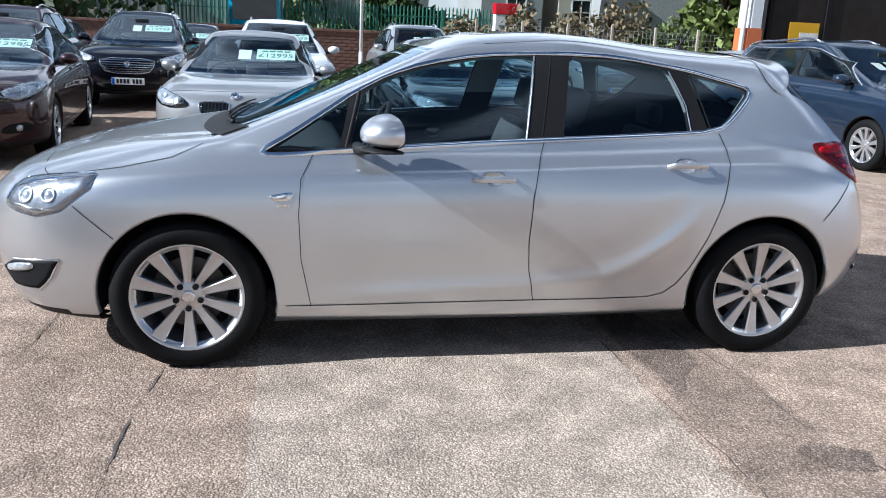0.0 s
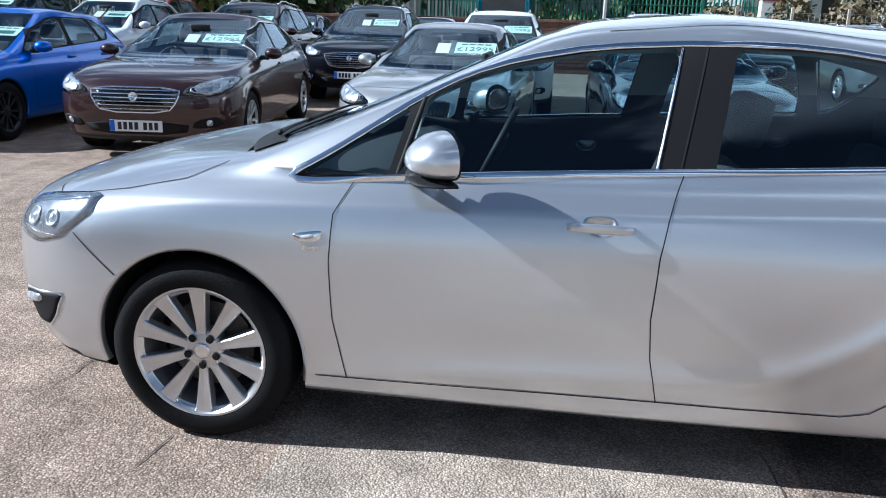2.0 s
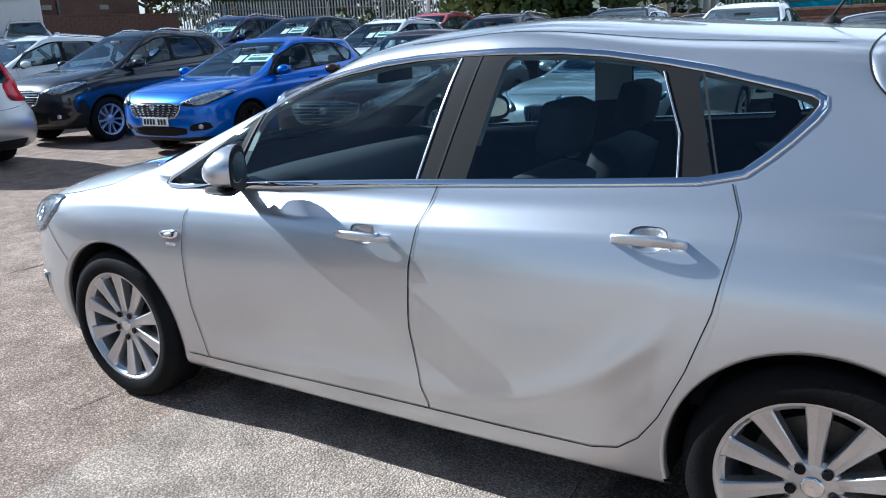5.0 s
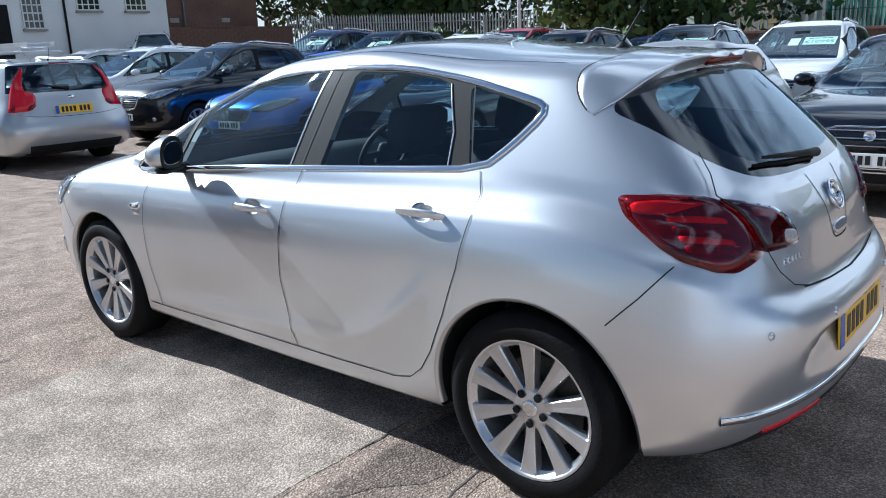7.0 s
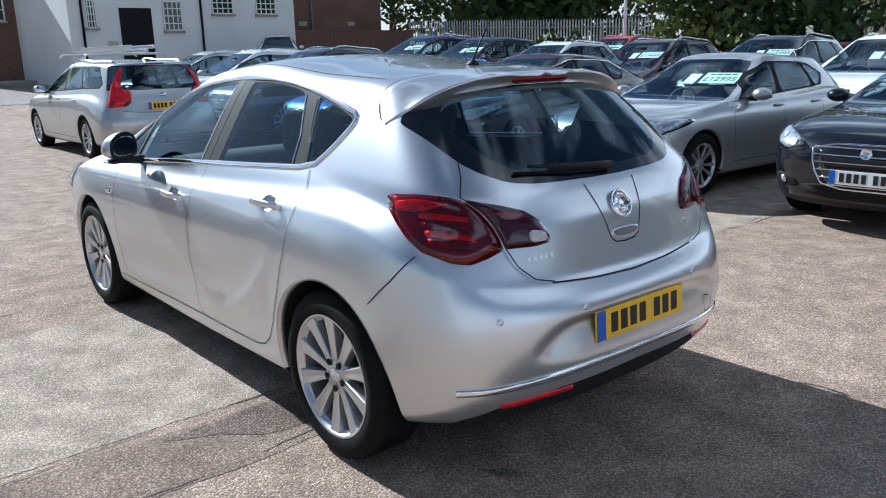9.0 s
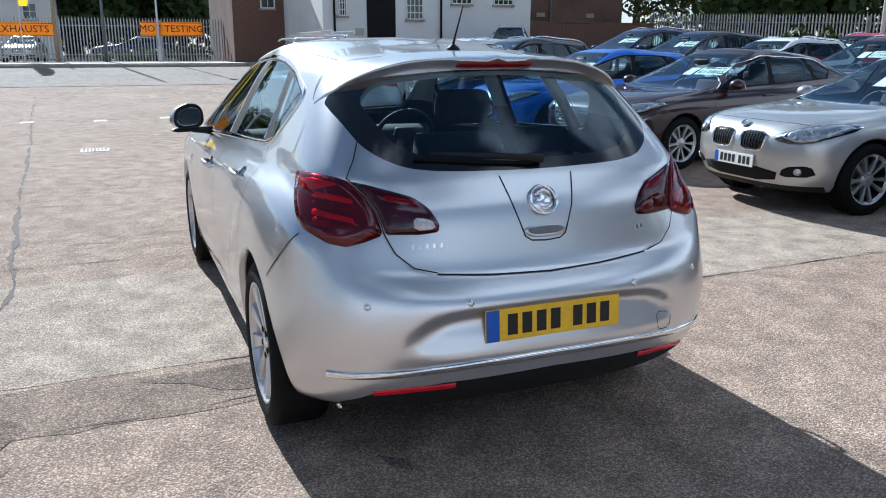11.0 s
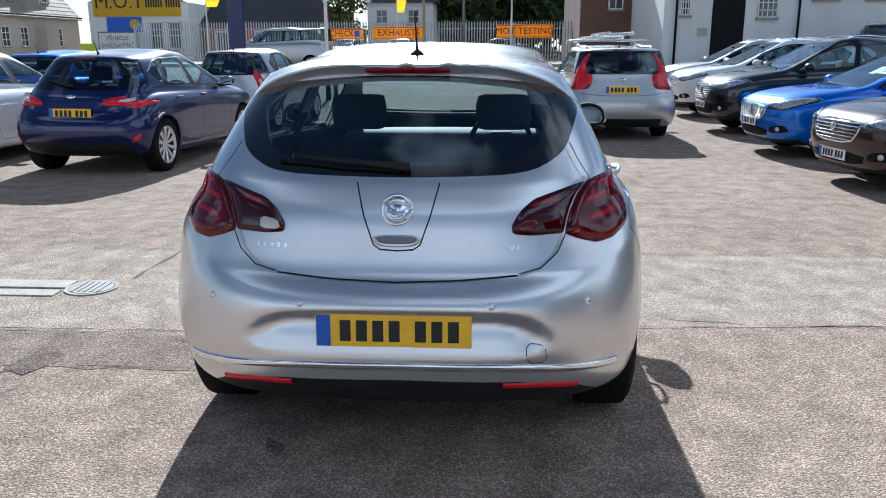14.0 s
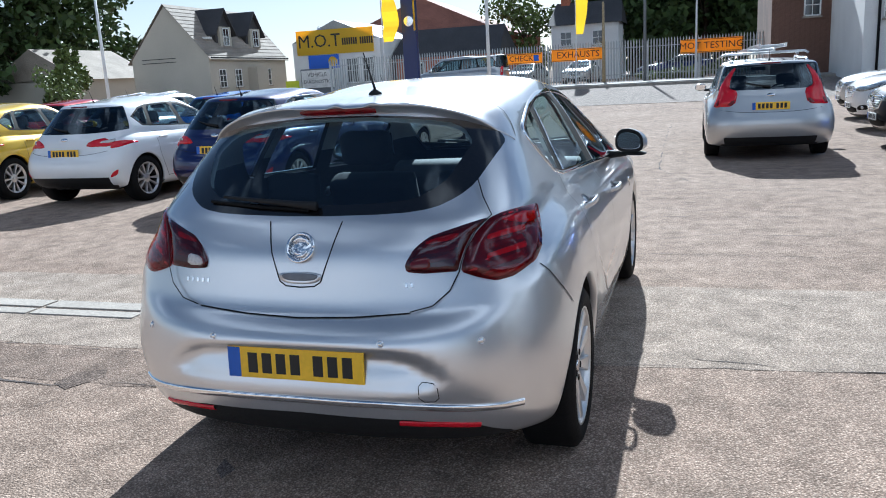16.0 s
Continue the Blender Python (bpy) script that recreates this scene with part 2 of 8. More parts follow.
def car_plan(**own):
    """The measures of a car's shape, a five-door hatchback unless changed."""
    p = dict(xf=-2.28, xr=2.13, wb=2.685, half=0.905, H=1.505, sill=0.235, nose_z=0.72, hood_z=0.82, hood_mid=0.945, cowl_x=-1.20, cowl_z=0.995,
             belt=(0.955, 1.03, 1.085), belt_w=(0.80, 0.782, 0.748), top_x=-0.16, top_z=1.425, cant=(1.385, 1.412, 1.365), cant_w=(0.565, 0.580, 0.600),
             roof_end=1.58, roof_end_z=1.405, glass_x=1.935, glass_z=1.02, deck_z=0.90, tail_x=2.00, ledge_z=0.705, bump_z=0.66, rear_low=0.33,
             shoulder=(0.86, 0.895, 0.945), wheel_r=0.328, arch=0.372, nf=3.0, nr=2.9, cf=0.85, cr=0.75, blade=0.0, hub_z=None, sx=1.0, tuck=-0.02, lip=-0.006,  nw=4.4, crease=0.0, tail_w=(0.13, 0.22, 0.30, 0.10, 0.06), hip=0.125, cu=None, cb=0.80, ct=0.34, nb=2.9)
    p.update(own)
    return p


def car_loops(p):
    """The loops round half the car, from the sill up to the roof's middle, each from the nose round the side to the tail."""
    xf, xr, w, s = p["xf"], p["xr"], p["half"], p["sill"]
    b, bw, c, cw, sh = p["belt"], p["belt_w"], p["cant"], p["cant_w"], p["shoulder"]
    low = (xf, -p["wb"] / 2, 0.0, p["wb"] / 2, xr)
    k = p["sx"]
    up = (-0.9 * k, 0.22 * k, 1.1 * k)
    over = (p["top_x"], 0.05 * k + 0.02, 0.35 * k + 0.02, 0.95 * k, p["roof_end"])
    nz, rl = p["nose_z"], p["rear_low"]
    out = []

    def loop(x0, x1, stations, zs, ws, cf, cr):
        out.append((x0, x1, stations, zs, ws, cf, cr))
    loop(xf + 0.30, xr - 0.22, low, (s - 0.05, s - 0.05, s - 0.05, s - 0.03, rl - 0.04), (w - 0.20, w - 0.12, w - 0.11, w - 0.12, w - 0.20), p["cf"], p["cr"])
    loop(xf + 0.12, xr - 0.12, low, (s - 0.03, s, s, s + 0.01, rl), (w - 0.07, w - 0.045, w - 0.045, w - 0.045, w - 0.08), p["cf"], p["cr"])
    loop(xf + 0.045, xr - 0.03, low, (s + 0.10, s + 0.12, s + 0.12, s + 0.13, rl + 0.10), (w - 0.03, w - 0.02, w - 0.035, w - 0.02, w - 0.05), p["cf"], p["cr"])
    loop(xf, xr, low, (nz - 0.18, 0.58, 0.60, 0.60, p["bump_z"] - 0.11), (w - 0.02, w - 0.005, w - 0.010, w, w - 0.03), p["cf"], p["cr"])
    loop(xf + 0.01, xr - 0.012, low, (nz - 0.03, sh[0] - 0.10, sh[1] - 0.12, sh[2] - 0.13, p["bump_z"]), (w - 0.03, w - 0.015, w - 0.015, w - 0.012, w - 0.06), p["cf"], p["cr"])
    loop(xf + 0.07, p["tail_x"] + 0.035, low, (nz + 0.04, sh[0], sh[1], sh[2], p["ledge_z"]), (w - 0.06, w - 0.045, w - 0.045, w - 0.06, w - p["tail_w"][0]), p["cf"], p["cu"] or p["cr"])
    loop(xf + 0.17, p["tail_x"] + 0.008, low, (p["hood_z"], sh[0] + 0.05, sh[1] + 0.055, sh[2] + 0.045, (p["ledge_z"] + p["deck_z"]) / 2), (w - 0.14, w - 0.105, w - 0.095, w - p["hip"], w - p["tail_w"][1]), p["cf"], p["cu"] or p["cr"])
    hm = p["hood_mid"]
    loop((xf + 0.17 + p["cowl_x"]) / 2, p["tail_x"] - 0.008, (xf, -1.3 * k, 0.22 * k, 1.1 * k, xr), (hm, (b[0] + sh[0] + 0.05) / 2 + 0.012, (b[1] + sh[1] + 0.055) / 2, (b[2] + sh[2] + 0.045) / 2, p["deck_z"]), (w - 0.20, w - 0.112, (bw[1] + w - 0.095) / 2, (bw[2] + w - p["hip"]) / 2, w - p["tail_w"][2]), 0.9, p["cu"] or p["cr"])
    loop(p["cowl_x"], p["glass_x"], (p["cowl_x"], *up, p["glass_x"]), (p["cowl_z"], b[0] + 0.012, b[1], b[2], p["glass_z"]), (bw[0] - 0.07, bw[0], bw[1], bw[2], bw[2] - p["tail_w"][3]), 0.27, p["cb"])
    loop(p["top_x"], p["roof_end"] - p["tuck"], over, (p["top_z"], c[0], c[1], c[2], p["roof_end_z"] - 0.035), (cw[0] - 0.01, cw[0], cw[1], cw[2], cw[2] - p["tail_w"][4]), 0.16, p["ct"])
    loop(p["top_x"] + 0.06, p["roof_end"] + p["lip"], over, (p["top_z"] + 0.016, p["H"] - 0.062, p["H"] - 0.045, (c[2] + p["H"]) / 2 - 0.022, p["roof_end_z"] - 0.005), (cw[0] - 0.06, cw[0] - 0.05, cw[1] - 0.05, cw[2] - 0.06, cw[2] - 0.10), 0.22, 0.34)
    loop(p["top_x"] + 0.16, p["roof_end"] - 0.06, over, (p["top_z"] + 0.034, p["H"] - 0.028, p["H"] - 0.010, p["H"] - 0.050, p["roof_end_z"] + 0.008), (0.30,) * 5, 0.22, 0.34)
    loop(p["top_x"] + 0.24, p["roof_end"] - 0.10, over, (p["top_z"] + 0.042, p["H"] - 0.020, p["H"] - 0.001, p["H"] - 0.042, p["roof_end_z"] + 0.014), (0.0,) * 5, 0.22, 0.34)
    return out


BELT, CANT = 8, 9


def car_grid(p, fine):
    """Points of half the body, loop by loop, as an array of rows by columns, with the loop number of each row and the way round of each column."""
    n_end, n_side = (30, 120) if fine else (12, 34)
    tau = np.concatenate([np.linspace(0, 1, n_end, endpoint=False), np.linspace(1, 2, n_side, endpoint=False), np.linspace(2, 3, n_end + 1)])
    net = []
    for k, (x0, x1, st, zs, ws, cf, cr) in enumerate(car_loops(p)):
        xs = np.empty_like(tau)
        f = tau < 1
        r = tau > 2
        m = ~f & ~r
        a = np.clip(tau[f], 0, 1) * math.pi / 2
        q = np.clip(3 - tau[r], 0, 1) * math.pi / 2
        nf = p["nf"] if k < BELT - 1 else p["nw"] if k >= BELT else 3.2
        nr = p["nr"] if k < BELT else p["nb"] if k == BELT else 2.6
        xs[f] = x0 + cf - cf * np.cos(a) ** (2 / nf)
        xs[r] = x1 - cr + cr * np.cos(q) ** (2 / nr)
        xs[m] = x0 + cf + (x1 - cr - x0 - cf) * (tau[m] - 1)
        wid = curve_values(st, ws, xs)
        wid[f] *= np.sin(a) ** (2 / nf)
        wid[r] *= np.sin(q) ** (2 / nr)
        net.append(np.stack([xs, -wid, curve_values(st, zs, xs)], 1))
    net = np.array(net)
    between = [4, 5, 9, 8, 6, 5, 5, 8, 14, 3, 4, 3] if fine else [2, 2, 2, 3, 2, 2, 2, 3, 5, 2, 2, 1]
    rows = np.concatenate([k + np.arange(n) / n for k, n in enumerate(between)] + [[len(between)]])
    grid = np.empty((len(rows), len(tau), 3))
    idx = np.arange(len(net))
    for j in range(len(tau)):
        for i in range(3):
            grid[:, j, i] = curve_values(idx, net[:, j, i], rows)
            if p["crease"] and 0.9 < tau[j] < 2.5:
                straight = np.interp(rows, idx, net[:, j, i])
                grid[:, j, i] += p["crease"] * np.exp(-((rows - 5) / 0.55) ** 2) * (straight - grid[:, j, i])
    # even out ripples along the loops, and lightly across them away from the shoulder line
    flip = np.array([1.0, -1.0, 1.0])
    for _ in range(14 if fine else 2):
        wide = np.concatenate([grid[:, 1:2] * flip, grid, grid[:, -2:-1] * flip], 1)
        even = 0.25 * wide[:, :-2] + 0.5 * wide[:, 1:-1] + 0.25 * wide[:, 2:]
        keep = (rows < 3)[:, None, None]
        grid = np.where(keep, grid, even)
    if fine:
        for _ in range(8):
            even = grid.copy()
            even[1:-1] = 0.25 * grid[:-2] + 0.5 * grid[1:-1] + 0.25 * grid[2:]
            loose = ((rows > 5.5) & (rows < 7.9)) | ((rows > 2.2) & (rows < 4.6)) | ((rows > 8.1) & (rows < 9.0))
            grid = np.where(loose[:, None, None], even, grid)
    return grid, rows, tau


def inside(poly, x, z):
    hit = False
    for (x0, z0), (x1, z1) in zip(poly, poly[1:] + poly[:1]):
        if (z0 > z) != (z1 > z) and x < (x1 - x0) * (z - z0) / (z1 - z0) + x0:
            hit = not hit
    return hit


def nearest(poly, x, z):
    best, spot = 1e9, (x, z)
    for (x0, z0), (x1, z1) in zip(poly, poly[1:] + poly[:1]):
        dx, dz = x1 - x0, z1 - z0
        t = max(0, min(1, ((x - x0) * dx + (z - z0) * dz) / (dx * dx + dz * dz + 1e-12)))
        q = (x0 + t * dx, z0 + t * dz)
        d = (q[0] - x) ** 2 + (q[1] - z) ** 2
        if d < best:
            best, spot = d, q
    return spot


def smooth_outline(points, step=0.03, rounds=2, most=9.0):
    """Rounds a closed outline's corners, cutting each edge by most metres at most, and spaces its points evenly."""
    pts = [Vector(q) for q in points]
    for _ in range(rounds):
        edges = [(a, b, min(0.22, most / max(1e-6, (b - a).length))) for a, b in zip(pts, pts[1:] + pts[:1])]
        pts = [q for a, b, c in edges for q in (a.lerp(b, c), b.lerp(a, c))]
    out = []
    for a, b in zip(pts, pts[1:] + pts[:1]):
        n = max(1, round((b - a).length / step))
        out += [tuple(a.lerp(b, i / n)) for i in range(n)]
    return out


class Skin:
    """A car's body as a surface on which lamps, trim and joints are laid."""

    def __init__(self, bm):
        self.tree = BVHTree.FromBMesh(bm)

    def side(self, x, z, sign=-1):
        p, n, *_ = self.tree.ray_cast(Vector((x, 3 * sign, z)), Vector((0, -sign, 0)))
        if p is None:
            p, n, *_ = self.tree.find_nearest(Vector((x, 0.85 * sign, z)))
        return p, (n if n.y * sign > 0 else -n)

    def end(self, y, z, sign=1):
        p, n, *_ = self.tree.ray_cast(Vector((4 * sign, y, z)), Vector((-sign, 0, 0)))
        if p is None:
            p, n, *_ = self.tree.find_nearest(Vector((2.0 * sign, y, z)))
        return p, (n if n.x * sign > 0 else -n)

    def top(self, x, y):
        p, n, *_ = self.tree.ray_cast(Vector((x, y, 4)), Vector((0, 0, -1)))
        if p is None:
            p, n, *_ = self.tree.find_nearest(Vector((x, y, 1.0)))
        return p, (n if n.z > 0 else -n)

    def near(self, q):
        p, n, *_ = self.tree.find_nearest(Vector(q))
        return p, (n if n.dot(p - Vector((0, 0, 0.7))) > 0 else -n)


def ribbon(spots, width, height, closed=False, sink=0.002, flat=False):
    """A raised strip along (place, normal) pairs of a surface, with a rounded section."""
    b = bmesh.new()
    rings = []
    n = len(spots)
    for i, (p, nor) in enumerate(spots):
        a = spots[(i - 1) % n][0] if closed or i else p
        c = spots[(i + 1) % n][0] if closed or i < n - 1 else p
        d = (c - a).normalized()
        s = nor.cross(d).normalized() * width / 2
        prof = ((-1, -sink), (-1, height * 0.6), (-0.6, height), (0.6, height), (1, height * 0.6), (1, -sink)) if not flat else ((-1, height), (1, height))
        rings.append([b.verts.new(p + s * u + nor * h) for u, h in prof])
    m = len(rings[0])
    for a, c in list(zip(rings, rings[1:])) + ([(rings[-1], rings[0])] if closed else []):
        for k in range(m - 1):
            b.faces.new((a[k], a[k + 1], c[k + 1], c[k]))
    bmesh.ops.recalc_face_normals(b, faces=b.faces)
    return b


def dome(spots, height, rings=4, lift=0.001, rim=0.004, project=None):
    """A shallow cushion over a closed outline of (place, normal) pairs: a lamp lens, badge or plate."""
    b = bmesh.new()
    c = sum((p for p, _ in spots), Vector()) / len(spots)
    cn = sum((n for _, n in spots), Vector()).normalized()
    if project:
        c, cn = project(c)
    levels = [[b.verts.new(p - n * 0.004) for p, n in spots]]
    for k in range(rings):
        f = k / rings
        row = []
        for p, n in spots:
            q = p.lerp(c, f)
            nn = n.lerp(cn, f).normalized()
            if project and k:
                q, nn = project(q)
            row.append(b.verts.new(q + nn * (lift + rim + (height - rim) * (1 - (1 - f) ** 2))))
        levels.append(row)
    top = b.verts.new(c + cn * (lift + height))
    m = len(spots)
    for a, d in zip(levels, levels[1:]):
        for i in range(m):
            b.faces.new((a[i], a[(i + 1) % m], d[(i + 1) % m], d[i]))
    for i in range(m):
        b.faces.new((levels[-1][i], levels[-1][(i + 1) % m], top))
    bmesh.ops.recalc_face_normals(b, faces=b.faces)
    return b


def car_body(p, car, paint_mat, fine, dlo, split=None, side_cuts=(), end_cuts=(), mats={}, shape=None):
    """The body shell, its panes and its dark lining. dlo: the outlines of the side panes in (x, z). Returns the surface."""
    grid, rows, tau = car_grid(p, fine)
    nr, nc = grid.shape[:2]
    hub_z = p["wheel_r"] if p["hub_z"] is None else p["hub_z"]
    whole = bmesh.new()
    vid = {}
    for s in (1, -1):
        for i in range(nr):
            for j in range(nc):
                x, y, z = grid[i, j]
                if p["blade"] and rows[i] < 6 and 1 <= tau[j] <= 2.2:
                    crest = 0.362 + 0.055 * x + 0.75 * max(0, x - 0.35) ** 2
                    y -= p["blade"] * (math.exp(-((z - crest) / 0.036) ** 2) - 0.35 * math.exp(-((z - crest - 0.11) / 0.09) ** 2)) * min(1, max(0, (x + 0.9) / 0.4)) * min(1, max(0, (1.0 - x) / 0.16))
                key = (i, j, s)
                if abs(y) < 1e-5 and s == -1:
                    vid[key] = vid[(i, j, 1)]
                else:
                    vid[key] = whole.verts.new((x, y * s, z))
    row_of = whole.faces.layers.float.new("row")
    way_of = whole.faces.layers.float.new("way")
    for s in (1, -1):
        for i in range(nr - 1):
            for j in range(nc - 1):
                q = [vid[(i, j, s)], vid[(i, j + 1, s)], vid[(i + 1, j + 1, s)], vid[(i + 1, j, s)]]
                if s == -1:
                    q.reverse()
                q = list(dict.fromkeys(q))
                if len(q) < 3:
                    continue
                try:
                    f = whole.faces.new(q)
                except ValueError:
                    continue
                f[row_of], f[way_of] = (rows[i] + rows[i + 1]) / 2, (tau[j] + tau[j + 1]) / 2
    # cut the mesh along the wheel arches and the side panes
    whole.normal_update()
    skin = Skin(whole)
    lo = min(min(z for _, z in d) for d in dlo)
    for v in whole.verts:
        if shape:
            v.co = shape(v.co)
    whole.normal_update()
    skin = Skin(whole)
    circle = [(p["arch"] * math.cos(2 * math.pi * k / 44), p["arch"] * math.sin(2 * math.pi * k / 44)) for k in range(44)]
    cuts = [[(wx + x, hub_z + z) for x, z in circle] for wx in (-p["wb"] / 2, p["wb"] / 2)]
    for poly, axis in [(c, 0) for c in cuts + list(dlo) + list(side_cuts)] + [(c, 1) for c in end_cuts]:
        x0, x1 = min(x for x, _ in poly) - 0.02, max(x for x, _ in poly) + 0.02
        z0, z1 = min(z for _, z in poly) - 0.02, max(z for _, z in poly) + 0.02
        near_by = []
        for f in whole.faces:
            c = f.calc_center_median()
            if (abs(c.y) > 0.40 if axis == 0 else c.x > 1.2) and any(x0 < v.co[axis] < x1 and z0 < v.co.z < z1 for v in f.verts):
                near_by.append(f)
        for (ax, az), (bx, bz) in zip(poly, poly[1:] + poly[:1]):
            e0, e1, g0, g1 = min(ax, bx) - 1e-4, max(ax, bx) + 1e-4, min(az, bz) - 1e-4, max(az, bz) + 1e-4
            hit = [f for f in near_by if f.is_valid and max(v.co[axis] for v in f.verts) > e0 and min(v.co[axis] for v in f.verts) < e1 and max(v.co.z for v in f.verts) > g0 and min(v.co.z for v in f.verts) < g1]
            if not hit:
                continue
            geom = hit + list({e for f in hit for e in f.edges}) + list({v for f in hit for v in f.verts})
            res = bmesh.ops.bisect_plane(whole, geom=geom, dist=1e-5, plane_co=((ax, 0, az), (0, ax, az))[axis], plane_no=((bz - az, 0, ax - bx), (0, bz - az, ax - bx))[axis])
            near_by = [f for f in near_by if f.is_valid]
            known = set(near_by)
            near_by += [g for g in res["geom"] if isinstance(g, bmesh.types.BMFace) and g.is_valid and g not in known]
    whole.normal_update()
    faces = [(f, f[row_of], f[way_of]) for f in whole.faces]
    groups = {}
    ws, rg = p.get("screen", (0.52, 0.10, 0.94)), p.get("rear_pane", (2.18, 0.06, 0.93))
    for f, row, t in faces:
        c = f.calc_center_median()
        if abs(c.y) > 0.5 and any(math.hypot(c.x - wx, c.z - hub_z) < p["arch"] * 0.998 for wx in (-p["wb"] / 2, p["wb"] / 2)):
            continue
        key = "body"
        own = split(c, row, t) if split else None
        if own == "nothing":
            continue
        if own:
            key = own
        elif BELT + ws[1] < row < BELT + ws[2] and t < ws[0]:
            key = "windscreen"
        elif BELT + rg[1] < row < BELT + rg[2] and t > rg[0]:
            key = "rear_window"
        elif abs(c.y) > 0.42 and c.z > lo:
            for k, poly in enumerate(dlo):
                if inside(poly, c.x, c.z):
                    key = f"pane {k} {c.y > 0}"
        groups.setdefault(key, []).append(f)
    whole.verts.index_update()
    normals = [v.normal.copy() for v in whole.verts]
    made = {}
    for key, fs in groups.items():
        b = bmesh.new()
        at, nn = {}, []
        for f in fs:
            for v in f.verts:
                if v.index not in at:
                    at[v.index] = b.verts.new(v.co)
                    nn.append(normals[v.index])
            b.faces.new([at[v.index] for v in f.verts])
        pane = key.startswith("pane")
        name = "side_window" if pane else key.split()[0]
        mat = mats.get(name, paint_mat)
        if pane:
            mat = p.get("side_glass", GLASS)
        elif key == "windscreen":
            mat = SCREEN
        elif key == "rear_window":
            mat = p.get("rear_glass", GLASS)
        ob = mesh_object(name, b, mat, car)
        ob.data.normals_split_custom_set_from_vertices([tuple(v) for v in nn])
        if pane or key in ("windscreen", "rear_window"):
            ob.visible_shadow = False
        made[key] = ob
    # a dark lining inside the shell
    for upper in (False, True):
        b = bmesh.new()
        at = {}
        for key, fs in groups.items():
            if key.startswith("pane") or key in ("windscreen", "rear_window"):
                continue
            for f in (f for f in fs if f.is_valid and (f[row_of] > BELT + 0.35) == upper):
                for v in f.verts:
                    if v.index not in at:
                        at[v.index] = b.verts.new(v.co - normals[v.index] * 0.022)
                b.faces.new([at[v.index] for v in reversed(f.verts)])
        mesh_object("headlining" if upper else "lining", b, LINING if upper else CABIN, car)
    # the floor pan closes it below
    b = box(p["xf"] + 0.25, p["xr"] - 0.42, -(p["half"] - 0.30), p["half"] - 0.30, p["sill"] - 0.03, p["sill"] + 0.05, 0.02)
    box(-p["wb"] / 2 + 0.42, p["wb"] / 2 - 0.42, -(p["half"] - 0.11), p["half"] - 0.11, p["sill"] - 0.045, p["sill"] + 0.03, 0.02, b)
    mesh_object("floor_pan", b, PLASTIC, car, False)
    whole.free()
    return skin, made


def arch_lip(p, skin, car, mat, wx, sign):
    """The flange round a wheel arch, and the dark liner behind it."""
    hub_z = p["wheel_r"] if p["hub_z"] is None else p["hub_z"]
    b, liner = bmesh.new(), bmesh.new()
    rows, lin = [], []
    n = 36
    for k in range(n + 1):
        a = math.radians(-18 + 216 * k / n)
        x, z = wx + p["arch"] * math.cos(a), hub_z + p["arch"] * math.sin(a)
        if z < p["sill"] - 0.02:
            continue
        q, _ = skin.side(x, z, sign)
        inx, inz = wx + (p["arch"] - 0.012) * math.cos(a), hub_z + (p["arch"] - 0.012) * math.sin(a)
        rows.append([b.verts.new(v) for v in ((x, q.y + 0.001 * sign, z), (inx, q.y - 0.004 * sign, inz), (inx, q.y - 0.03 * sign, inz))])
        lin.append([liner.verts.new(v) for v in ((inx, q.y - 0.028 * sign, inz), (inx, 0.45 * sign, inz))])
    for bm, rr in ((b, rows), (liner, lin)):
        for u, v in zip(rr, rr[1:]):
            for i in range(len(u) - 1):
                bm.faces.new((u[i], u[i + 1], v[i + 1], v[i]))
        bmesh.ops.recalc_face_normals(bm, faces=bm.faces)
    f = liner.faces.new([r[1] for r in lin])
    part("arch_lip", b, mat, car, smooth=True)
    part("arch_liner", liner, PLASTIC, car)


